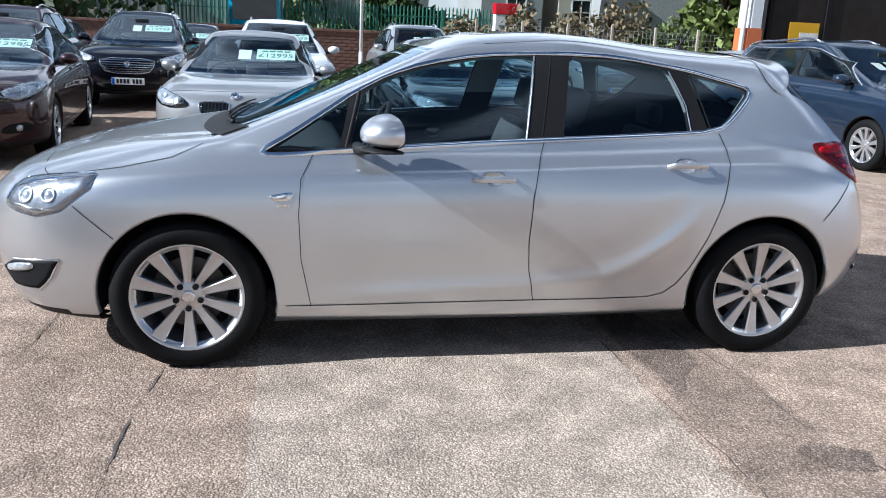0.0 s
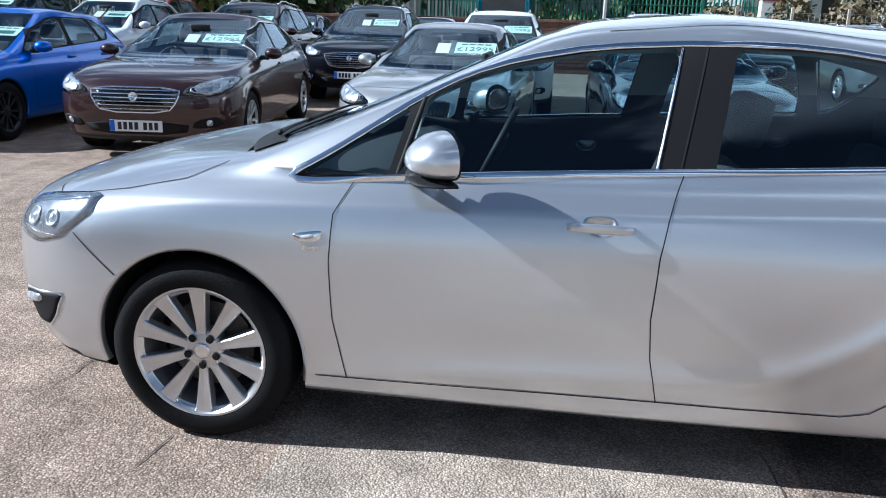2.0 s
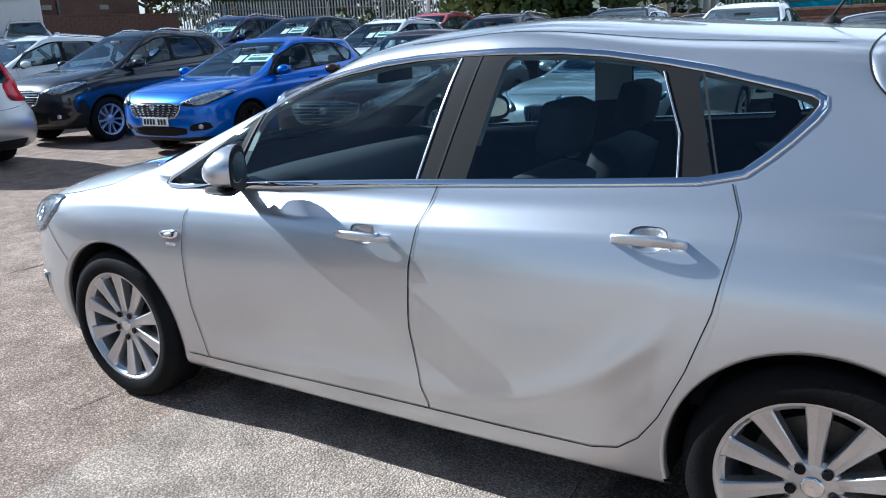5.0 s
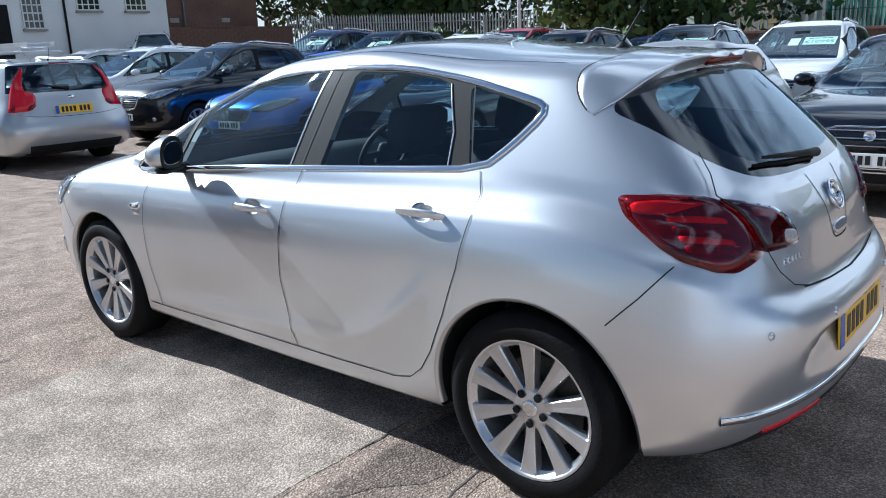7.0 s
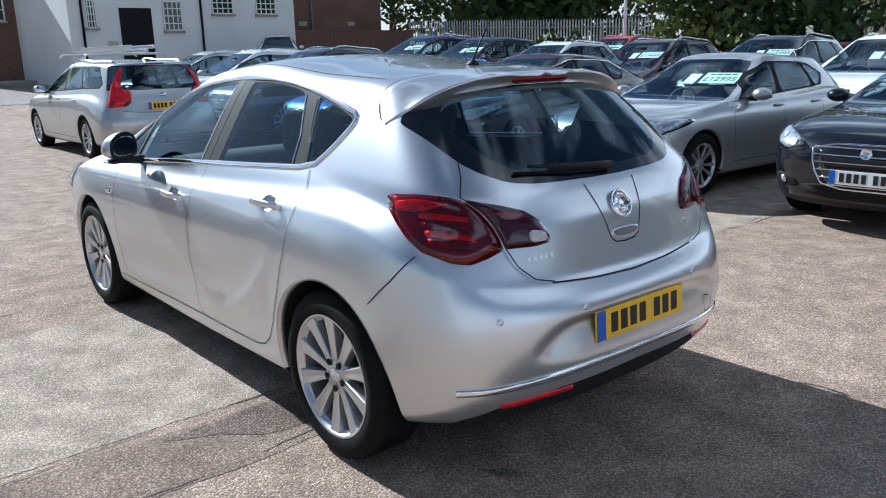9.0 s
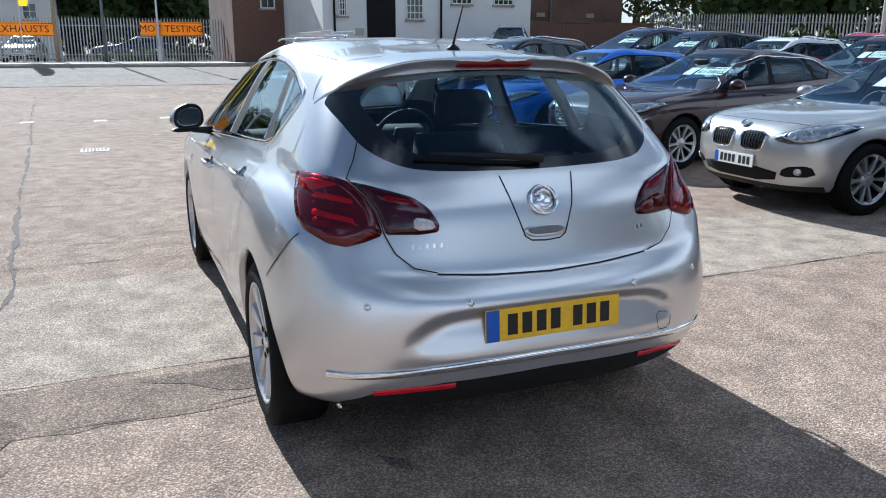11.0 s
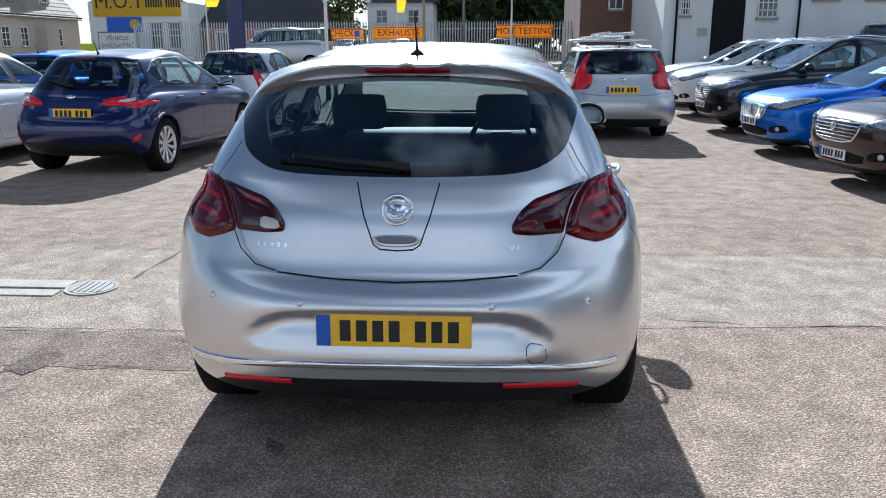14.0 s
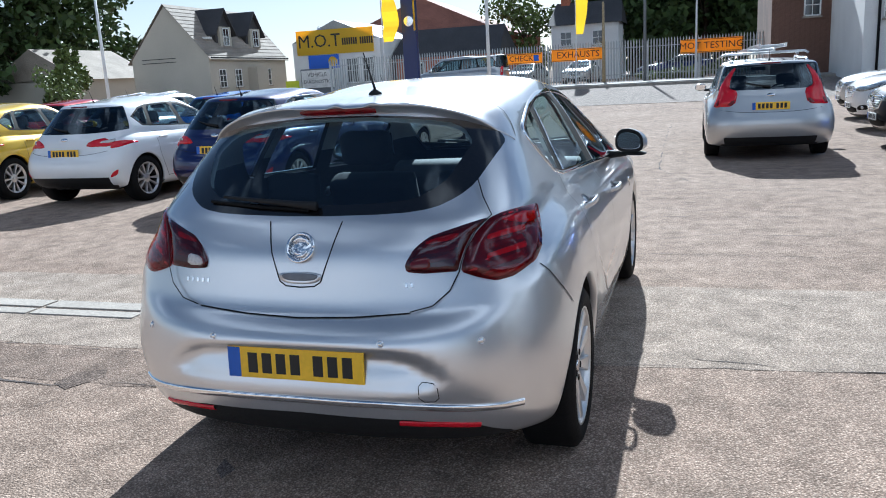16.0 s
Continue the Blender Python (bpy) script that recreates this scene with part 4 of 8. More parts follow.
    # tailgate joint down to the bumper, and the roof spoiler's hood over the rear window
    part("tailgate_joint", ribbon([skin.near((x, y * -sg, z)) for x, y, z in ((1.746, -0.578, 1.136), (1.796, -0.606, 1.080), (1.830, -0.640, 1.030), (1.857, -0.615, 1.007), (1.877, -0.596, 0.985), (1.907, -0.573, 0.940), (1.936, -0.561, 0.893), (1.948, -0.557, 0.864), (1.971, -0.530, 0.805), (1.999, -0.478, 0.756), (2.017, -0.405, 0.738))], 0.0045, 0.0165, flat=True), SEAM, hero)
    part("roof_joint", ribbon([skin.top(-0.02 + 0.1 * k, 0.515 * sg) for k in range(14)], 0.0045, 0.0012, flat=True), SEAM, hero)
    # lower reflectors, parking sensors
    end_line([(0.36 * sg, 0.366), (0.50 * sg, 0.360), (0.62 * sg, 0.345)], 0.022, 0.006, BRIGHT_RED, "rear_reflector")
    for y in (0.318, 0.640):
        q, n = skin.end(y * sg, 0.652)
        ring = tube([Vector((0.011 * math.cos(a), 0.011 * math.sin(a), 0)) for a in [2 * math.pi * k / 16 for k in range(17)]], 0.0022, 6)
        lathe([(0.0, 0.0095), (0.0015, 0.009), (0.002, 0.001)], 14, "z", ring)
        ob = part("parking_sensor", ring, BRUSHED, hero, smooth=True)
        ob.matrix_basis = Matrix.Translation(q + n * 0.001) @ n.to_track_quat("Z", "Y").to_matrix().to_4x4()
    # headlamp: reflector, two bowls, clear cover; fog lamp in a dark pocket
    rim_pts = [(-2.083, -0.689, 0.712), (-2.047, -0.672, 0.775), (-1.990, -0.683, 0.806), (-1.841, -0.754, 0.835), (-1.685, -0.804, 0.852), (-1.714, -0.846, 0.798), (-1.787, -0.847, 0.744), (-1.838, -0.841, 0.702), (-1.942, -0.804, 0.669), (-2.020, -0.756, 0.678), (-2.065, -0.715, 0.693)]
    head = lamp(rim_pts, LAMP_BASE, "headlamp", hero, 0.002, sg, most=0.008)
    lamp([(-2.040, -0.690, 0.765), (-1.985, -0.700, 0.795), (-1.840, -0.765, 0.824), (-1.720, -0.815, 0.838), (-1.850, -0.775, 0.808), (-1.985, -0.710, 0.780)], CHROME, "lamp_brow", head, 0.006, sg, 0.002, most=0.005)
    lamp([(-2.060, -0.705, 0.708), (-2.000, -0.765, 0.690), (-1.930, -0.808, 0.682), (-1.850, -0.838, 0.706), (-1.935, -0.800, 0.700), (-2.010, -0.750, 0.712)], BRUSHED, "lamp_brow", head, 0.006, sg, 0.002, most=0.005)
    for x, y, z, r in ((-1.975, -0.745, 0.742, 0.036), (-1.880, -0.802, 0.758, 0.033)):
        q, n = skin.near((x, y * -sg, z))
        bowl = lathe([(0.0, r), (0.008, r), (0.009, r - 0.004), (0.002, r * 0.82), (0.003, r * 0.55), (0.010, r * 0.40), (0.012, 0.001)], 20, "z")
        ob = part("lamp_bowl", bowl, REFLECTOR, head, smooth=True)
        ob.matrix_basis = Matrix.Translation(q) @ n.to_track_quat("Z", "Y").to_matrix().to_4x4()
    lamp(rim_pts, LENS, "lamp_cover", head, 0.014, sg, 0.008, most=0.008).visible_shadow = False
    fog = lamp([(-2.141, -0.622, 0.410), (-2.067, -0.727, 0.465), (-1.852, -0.849, 0.493), (-1.897, -0.824, 0.411), (-1.954, -0.783, 0.352), (-2.088, -0.665, 0.342)], BLACK_TRIM, "fog_lamp_pocket", hero, 0.003, sg, most=0.010)
    part("pocket_edge", ribbon([skin.near((x, y * -sg, z)) for x, y, z in ((-2.067, -0.727, 0.468), (-1.96, -0.795, 0.482), (-1.852, -0.849, 0.493), (-1.876, -0.836, 0.448), (-1.897, -0.824, 0.409), (-1.954, -0.783, 0.348))], 0.010, 0.006), SILVER, fog, smooth=True)
    lamp([(-2.110, -0.674, 0.431), (-2.042, -0.748, 0.459), (-1.966, -0.800, 0.469), (-1.976, -0.789, 0.437), (-2.053, -0.728, 0.415), (-2.110, -0.655, 0.402)], REFLECTOR, "fog_lamp", fog, 0.014, sg, 0.003)
    # bonnet joint
    part("bonnet_joint", ribbon([skin.near((x, y * -sg, z)) for x, y, z in ((-1.985, -0.30, 0.873), (-1.965, -0.50, 0.864), (-1.935, -0.66, 0.845), (-1.90, -0.725, 0.832), (-1.75, -0.775, 0.855), (-1.60, -0.790, 0.878), (-1.40, -0.765, 0.915), (-1.28, -0.70, 0.945), (-1.21, -0.58, 0.975), (-1.18, -0.45, 0.988))], 0.0042, 0.0022, flat=True), SEAM, hero)

# the tail: lower joint, chrome strip, badge panel, plate
gate_low = [(-0.405, 0.738), (-0.20, 0.722), (0.0, 0.716), (0.20, 0.722), (0.405, 0.738)]
end_line(gate_low, 0.006, 0.003, SEAM, "tailgate_joint", flat=True)
half = [(0.0, 0.442), (0.30, 0.440), (0.46, 0.432), (0.60, 0.420), (0.70, 0.412), (0.755, 0.410)]
end_line([(-y, z) for y, z in half[::-1]] + half[1:], 0.026, 0.009, CHROME, "chrome_strip")
end_line([(-0.140, 1.032), (-0.112, 0.93), (-0.094, 0.88), (-0.078, 0.835), (-0.055, 0.820), (0.0, 0.816), (0.055, 0.820), (0.078, 0.835), (0.094, 0.88), (0.112, 0.93), (0.140, 1.032)], 0.005, 0.0012, SEAM, "badge_panel_joint", flat=True)
pts = smooth_outline([(-0.088, 0.868), (0.088, 0.868), (0.068, 0.828), (-0.068, 0.828)], 0.02, 2)
grip = part("tailgate_grip", dome([skin.end(y, z) for y, z in pts], 0.004), SILVER, hero, smooth=True)
pts = smooth_outline([(-0.074, 0.864), (0.074, 0.864), (0.060, 0.838), (-0.060, 0.838)], 0.02, 2)
# raised darker patch: the shade of the grip's hollow is put into its colour
part("grip_shade_patch", dome([skin.end(y, z) for y, z in pts], 0.0055), material("grip shade", (0.16, 0.17, 0.19), 0.5, grain=0.1), grip, smooth=True)
q, n = skin.end(0.0, 0.948)
ring = tube([Vector((0.050 * math.cos(a), 0.050 * math.sin(a), 0.006)) for a in [2 * math.pi * k / 40 for k in range(41)]], 0.0065, 10)
emblem = part("round_emblem", ring, CHROME, hero, "round chrome emblem", smooth=True)
emblem.matrix_basis = Matrix.Translation(q) @ n.to_track_quat("Z", "Y").to_matrix().to_4x4()
part("emblem_disc", lathe([(0.0, 0.048), (0.003, 0.047), (0.006, 0.001)], 32, "z"), BRUSHED, emblem, smooth=True)
swirl = bmesh.new()
for r0, a0, a1 in ((0.034, 0.4, 2.6), (0.022, 3.2, 5.6), (0.030, 4.2, 6.0)):
    tube([(r0 * math.cos(a0 + (a1 - a0) * k / 10), r0 * math.sin(a0 + (a1 - a0) * k / 10), 0.007) for k in range(11)], [0.002 + 0.006 * math.sin(math.pi * k / 10) for k in range(11)], 8, swirl)
part("emblem_figure", swirl, CHROME, emblem, smooth=True)
for y0, count, stepy in ((-0.483, 5, 0.024), (0.378, 2, 0.019)):
    for k in range(count):
        y = y0 + stepy * k
        q, n = skin.end(y + 0.008, 0.828)
        ob = part("bar", box(-0.0055, 0.0055, -0.0085, 0.0085, -0.001, 0.002, 0.001), BRUSHED, hero)
        ob.matrix_basis = Matrix.Translation(q) @ n.to_track_quat("Z", "Y").to_matrix().to_4x4()
q, n = skin.end(-0.005, 0.566)
plate(hero, Vector((2.103, -0.005, 0.562)), (1, 0, 0.06), True, True)
tow = [(0.435, 0.520), (0.50, 0.512), (0.505, 0.452), (0.44, 0.452)]
pts = smooth_outline(tow, 0.02, 1)
part("tow_cover_joint", ribbon([skin.end(y, z) for y, z in pts], 0.003, 0.0012, closed=True, flat=True), SEAM, hero)
# roof spoiler: a hood that leaves the roof at its joint and stands out over the rear window, its red stop lamp in the underside
JOINT = ((0.0, 1.388, 1.440), (0.10, 1.385, 1.440), (0.26, 1.383, 1.432), (0.40, 1.376, 1.418), (0.50, 1.364, 1.398), (0.555, 1.356, 1.365), (0.590, 1.366, 1.325), (0.612, 1.388, 1.290), (0.632, 1.425, 1.258))
EDGE = ((0.0, 1.618, 1.419), (0.15, 1.616, 1.418), (0.30, 1.606, 1.411), (0.44, 1.582, 1.384), (0.53, 1.553, 1.350), (0.575, 1.528, 1.322), (0.605, 1.500, 1.296), (0.628, 1.473, 1.274), (0.645, 1.446, 1.256))


def hood_lines(f):
    """The hood's joint and its trailing edge at f, from -1 to 1 across the car."""
    g, s_ = abs(f) * (len(JOINT) - 1), (1 if f > 0 else -1)
    idx = np.arange(len(JOINT))
    a, e = [[float(curve_values(idx, [q[k] for q in line], g)) for k in range(3)] for line in (JOINT, EDGE)]
    return Vector((a[1], a[0] * s_, a[2])), Vector((e[1], e[0] * s_, e[2]))


def hood_under(f, d):
    """A place on the hood's underside, from its trailing edge (0) in to the glass (1)."""
    _, e = hood_lines(f)
    deep = 1 - 0.85 * abs(f) ** 3
    return e + Vector((-0.004 - 0.034 * d * deep, 0, -0.010 - 0.036 * d * deep))


hood = bmesh.new()
rows = []
for k in range(65):
    f = -1 + 2 * k / 64
    a, e = hood_lines(f)
    row = []
    for g in (0.0, 0.03, 0.2, 0.4, 0.6, 0.8, 0.93, 1.0):
        q = a.lerp(e, g)
        p, n = skin.near(q)
        row.append(p + n * max((q - p).dot(n), -0.004 if g == 0 else 0.0025))
    out = (e - a).normalized()
    row.append(row[-1] + out * 0.003 + Vector((0, 0, -0.004)))
    row += [hood_under(f, d) for d in (0.0, 0.35, 0.7, 1.0, 1.5)]
    rows.append([hood.verts.new(v) for v in row])
for a, c in zip(rows, rows[1:]):
    for k in range(len(a) - 1):
        hood.faces.new((a[k], a[k + 1], c[k + 1], c[k]))
bmesh.ops.recalc_face_normals(hood, faces=hood.faces)
spoiler = part("roof_spoiler", hood, SILVER, hero, "silver roof spoiler over the rear window", smooth=True)
for k in (1, -1):
    line = [hood_lines(k * g / 16)[0] for g in range(17)]
    part("spoiler_joint", ribbon([skin.near(q) for q in line], 0.005, 0.0030, flat=True), SEAM, spoiler)
lampb = bmesh.new()
rows = []
for k in range(21):
    f = -0.13 + 0.26 * k / 20
    nrm = Vector((0.70, 0, -0.66))
    w_ = 1 - abs(k / 10 - 1) ** 6 * 0.5
    rows.append([lampb.verts.new(hood_under(f, 0.42 + d * w_) + nrm * h) for d, h in ((-0.36, -0.003), (-0.32, 0.004), (0.05, 0.006), (0.46, 0.004), (0.50, -0.003))])
for a, c in zip(rows, rows[1:]):
    for k in range(4):
        lampb.faces.new((a[k], a[k + 1], c[k + 1], c[k]))
lampb.faces.new(rows[0])
lampb.faces.new(rows[-1])
bmesh.ops.recalc_face_normals(lampb, faces=lampb.faces)
part("high_stop_lamp", lampb, RED_LENS, spoiler, "dark red high-level stop lamp", smooth=True)
# rear wiper
wb = [skin.end(y, z) for y, z in ((0.035, 1.068), (-0.05, 1.075), (-0.20, 1.086), (-0.36, 1.098))]
wiper = part("rear_wiper", tube([p + n * 0.020 for p, n in wb], [0.017, 0.012, 0.009, 0.005], 10), PLASTIC, hero, smooth=True)
part("wiper_blade", tube([p + n * 0.008 for p, n in [skin.end(y, z) for y, z in ((0.0, 1.062), (-0.20, 1.072), (-0.42, 1.088))]], 0.006, 8), RUBBER, wiper, smooth=True)
# aerial
q, n = skin.top(1.205, 0.0)
base = part("roof_aerial", lathe([(-0.005, 0.030), (0.006, 0.027), (0.018, 0.012), (0.024, 0.006)], 20, "z"), PLASTIC, hero, "black roof aerial", smooth=True)
base.location = q
part("aerial_whip", tube([(0.0, 0, 0.018), (0.02, 0, 0.05), (0.10, 0, 0.17)], [0.006, 0.0045, 0.0025], 8), PLASTIC, base, smooth=True)
# cowl panel and front wipers
cw = bmesh.new()
rows = []
for k in range(25):
    y = -0.648 + 0.054 * k
    front = -1.30 + 0.17 * (abs(y) / 0.72) ** 2.4
    rows.append([cw.verts.new(skin.top(front + d, y)[0] + Vector((0, 0, h))) for d, h in ((-0.035, 0.001), (-0.03, 0.006), (0.05, 0.008), (0.085, 0.004))])
for a, c in zip(rows, rows[1:]):
    for k in range(3):
        cw.faces.new((a[k], a[k + 1], c[k + 1], c[k]))
bmesh.ops.recalc_face_normals(cw, faces=cw.faces)
part("cowl_panel", cw, PLASTIC, hero, smooth=True)
for y0, y1 in ((-0.50, 0.06), (0.02, 0.62)):
    line = []
    for k in range(9):
        y = y0 + (y1 - y0) * k / 8
        front = -1.225 + 0.15 * (abs(y) / 0.72) ** 2.4
        line.append(skin.top(front, y)[0] + Vector((0, 0, 0.022)))
    part("front_wiper", tube(line, [0.010, 0.009, 0.008, 0.007, 0.006, 0.006, 0.005, 0.005, 0.004], 8), PLASTIC, hero, smooth=True)


def seat(car, x, y, z=0.36, width=0.50, head=True, tall=0.64):
    """A car seat: cushion, raked backrest and headrest."""
    def pad(cx, cz, ln, wd, th, rake):
        b = box(-ln / 2, ln / 2, -wd / 2, wd / 2, -th / 2, th / 2, min(th, 0.12) * 0.42)
        bmesh.ops.transform(b, matrix=pose(cx, y, cz, 0, -rake, 0), verts=b.verts)
        return b
    s = part("seat_cushion", pad(x - 0.05, z, 0.52, width, 0.17, -8), CLOTH, car, smooth=True)
    part("seat_backrest", pad(x + 0.31, z + 0.02 + tall / 2, tall, width - 0.02, 0.16, 70), CLOTH, s, smooth=True)
    if head:
        part("headrest", pad(x + 0.455, z + tall + 0.155, 0.18, 0.28, 0.12, 78), CLOTH, s, smooth=True)


def cabin(car, plan, right_hand=True):
    """Dashboard, steering wheel and seats."""
    cx, cz = plan["cowl_x"], plan["cowl_z"]
    d = bmesh.new()
    rows = []
    for k in range(13):
        y = -0.66 + 0.11 * k
        sag = 0.10 * (abs(y) / 0.7) ** 2
        rows.append([d.verts.new(v) for v in ((cx + 0.16 + sag, y, cz - 0.10), (cx + 0.42 + sag, y, cz - 0.045), (cx + 0.60, y, cz - 0.07), (cx + 0.66, y, cz - 0.16), (cx + 0.60, y, cz - 0.34), (cx + 0.40, y, cz - 0.55))])
    for a, c in zip(rows, rows[1:]):
        for k in range(5):
            d.faces.new((a[k], a[k + 1], c[k + 1], c[k]))
    bmesh.ops.recalc_face_normals(d, faces=d.faces)
    part("dashboard", d, CABIN, car, smooth=True)
    wy = 0.37 if right_hand else -0.37
    c = Vector((cx + 0.84, wy, cz - 0.09))
    tilt = Matrix.Translation(c) @ pose(0, 0, 0, 0, -64, 0)
    ring = tube([tilt @ Vector((0.185 * math.cos(a), 0.185 * math.sin(a), 0)) for a in [2 * math.pi * k / 32 for k in range(33)]], 0.016, 8)
    st = part("steering_wheel", ring, PLASTIC, car, smooth=True)
    hubm = box(-0.06, 0.07, -0.07, 0.07, -0.03, 0.015, 0.02)
    box(-0.02, 0.02, -0.18, 0.18, -0.012, 0.004, 0.004, hubm)
    box(-0.18, 0.0, -0.018, 0.018, -0.012, 0.004, 0.004, hubm)
    bmesh.ops.transform(hubm, matrix=tilt, verts=hubm.verts)
    part("wheel_boss", hubm, CABIN, st, smooth=True)
    for y in (-0.37, 0.37):
        seat(car, 0.02, y)
    if plan["xr"] > 1.7:
        b = bmesh.new()
        for y in (-0.42, 0.0, 0.42):
            box(0.62, 1.10, y - 0.21, y + 0.21, 0.36, 0.52, 0.05, b)
            k = box(1.04, 1.20, y - 0.21, y + 0.21, 0.45, 0.98, 0.05)
            bmesh.ops.transform(k, matrix=Matrix.Translation((1.12, 0, 0.45)) @ pose(0, 0, 0, 0, 16, 0) @ Matrix.Translation((-1.12, 0, -0.45)), verts=k.verts)
            tmp = bpy.data.meshes.new("t")
            k.to_mesh(tmp)
            k.free()
            b.from_mesh(tmp)
            bpy.data.meshes.remove(tmp)
        bench = part("rear_bench", b, CLOTH, car, smooth=True)
        for y in (-0.40, 0.40):
            part("headrest", box(1.21, 1.30, y - 0.12, y + 0.12, 0.99, 1.12, 0.035), CLOTH, bench, smooth=True)
    part("interior_mirror", box(cx + 0.80, cx + 0.83, -0.12, 0.12, plan["top_z"] - 0.13, plan["top_z"] - 0.07, 0.012), PLASTIC, car, smooth=True)


cabin(hero, HERO)


# ---- ground ----
def asphalt(name, a, b, pale, scale=1.0):
    """Worn asphalt: stones of two tones, stains and fine relief."""
    m = bpy.data.materials.new(name)
    m.use_nodes = True
    n, l = m.node_tree.nodes, m.node_tree.links
    bs = n["Principled BSDF"]
    bs.inputs["Roughness"].default_value = 0.92
    bs.inputs["Diffuse Roughness"].default_value = 0.15
    bs.inputs["Specular IOR Level"].default_value = 0.12
    co = n.new("ShaderNodeTexCoord")

    def noise_tex(sc, detail, lo, hi):
        t = n.new("ShaderNodeTexNoise")
        t.inputs["Scale"].default_value, t.inputs["Detail"].default_value = sc, detail
        l.new(co.outputs["Object"], t.inputs["Vector"])
        r = n.new("ShaderNodeMapRange")
        r.inputs["From Min"].default_value, r.inputs["From Max"].default_value = lo, hi
        l.new(t.outputs["Fac"], r.inputs["Value"])
        return r.outputs["Result"], t
    stone = n.new("ShaderNodeTexVoronoi")
    stone.inputs["Scale"].default_value = 122 * scale
    l.new(co.outputs["Object"], stone.inputs["Vector"])
    sep = n.new("ShaderNodeSeparateColor")
    l.new(stone.outputs["Color"], sep.inputs["Color"])
    big, _ = noise_tex(0.55, 5, 0.35, 0.65)
    mid, _ = noise_tex(5.0, 6, 0.30, 0.70)

    def mix(f, A, B):
        x = n.new("ShaderNodeMix")
        x.data_type = "RGBA"
        l.new(f, x.inputs["Factor"])
        for sock, v in (("A", A), ("B", B)):
            if isinstance(v, tuple):
                x.inputs[sock].default_value = (*v, 1)
            else:
                l.new(v, x.inputs[sock])
        return x.outputs["Result"]
    base = mix(big, a, b)
    pw = n.new("ShaderNodeMath")
    pw.operation = "POWER"
    l.new(sep.outputs["Red"], pw.inputs[0])
    pw.inputs[1].default_value = 2.4
    sc = n.new("ShaderNodeMath")
    sc.operation = "MULTIPLY"
    l.new(pw.outputs[0], sc.inputs[0])
    sc.inputs[1].default_value = 1.0
    tone = mix(sc.outputs[0], base, pale)
    shade = n.new("ShaderNodeMapRange")
    shade.inputs["To Min"].default_value, shade.inputs["To Max"].default_value = 0.72, 1.22
    l.new(mid, shade.inputs["Value"])
    fin = n.new("ShaderNodeMix")
    fin.data_type, fin.blend_type = "RGBA", "MULTIPLY"
    fin.inputs["Factor"].default_value = 1.0
    l.new(tone, fin.inputs["A"])
    l.new(shade.outputs["Result"], fin.inputs["B"])
    gap = n.new("ShaderNodeMapRange")
    gap.inputs["From Min"].default_value, gap.inputs["From Max"].default_value = 0.28, 0.66
    gap.inputs["To Min"].default_value, gap.inputs["To Max"].default_value = 1.10, 0.58
    l.new(stone.outputs["Distance"], gap.inputs["Value"])
    dark = n.new("ShaderNodeMix")
    dark.data_type, dark.blend_type = "RGBA", "MULTIPLY"
    dark.inputs["Factor"].default_value = 1.0
    l.new(fin.outputs["Result"], dark.inputs["A"])
    l.new(gap.outputs["Result"], dark.inputs["B"])
    l.new(dark.outputs["Result"], bs.inputs["Base Color"])
    bp = n.new("ShaderNodeBump")
    bp.inputs["Strength"].default_value, bp.inputs["Distance"].default_value = 0.8, 0.005
    l.new(stone.outputs["Distance"], bp.inputs["Height"])
    bp.invert = True
    l.new(bp.outputs["Normal"], bs.inputs["Normal"])
    return m


ASPHALT = asphalt("pinkish worn asphalt", (0.285, 0.202, 0.153), (0.372, 0.277, 0.215), (0.61, 0.475, 0.378))
PATCH = asphalt("pale worn asphalt", (0.368, 0.290, 0.228), (0.435, 0.350, 0.280), (0.645, 0.53, 0.435))
STAIN = asphalt("oil-darkened asphalt", (0.10, 0.08, 0.072), (0.17, 0.135, 0.12), (0.34, 0.28, 0.25))
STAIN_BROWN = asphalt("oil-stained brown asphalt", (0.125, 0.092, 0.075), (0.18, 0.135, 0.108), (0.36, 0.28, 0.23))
ROAD = asphalt("grey road asphalt", (0.24, 0.205, 0.18), (0.30, 0.255, 0.225), (0.48, 0.42, 0.37), 0.5)
PAVING = material("grey paving", (0.36, 0.34, 0.32), 0.9, grain=0.25, scale=30, blotch=0.2, blotch_scale=0.8)
CONCRETE = material("pale concrete", (0.37, 0.33, 0.285), 0.9, grain=0.25, scale=60, bump=0.3, blotch=0.2, blotch_scale=1.5)
CRACK = material("tarred crack", (0.085, 0.068, 0.06), 0.95, grain=0.35, scale=60)
LINE = material("worn white line", (0.70, 0.69, 0.66), 0.8, grain=0.25, scale=50, blotch=0.2, blotch_scale=4)
IRON = material("cast iron", (0.16, 0.155, 0.15), 0.6, 0.5, grain=0.25, scale=60)


def ground_height(x, y):
    """The forecourt is level; beyond it the land rises gently to the road and to the rows at the back."""
    t = min(1, max(0, (-16 - x) / 26))
    u = min(1, max(0, (-6 - x) / 9))
    v = min(1, max(0, (y - 7.5) / 4.5))
    return 0.62 * t * t * (3 - 2 * t) + 0.34 * u * u * (3 - 2 * u) * v * v * (3 - 2 * v)


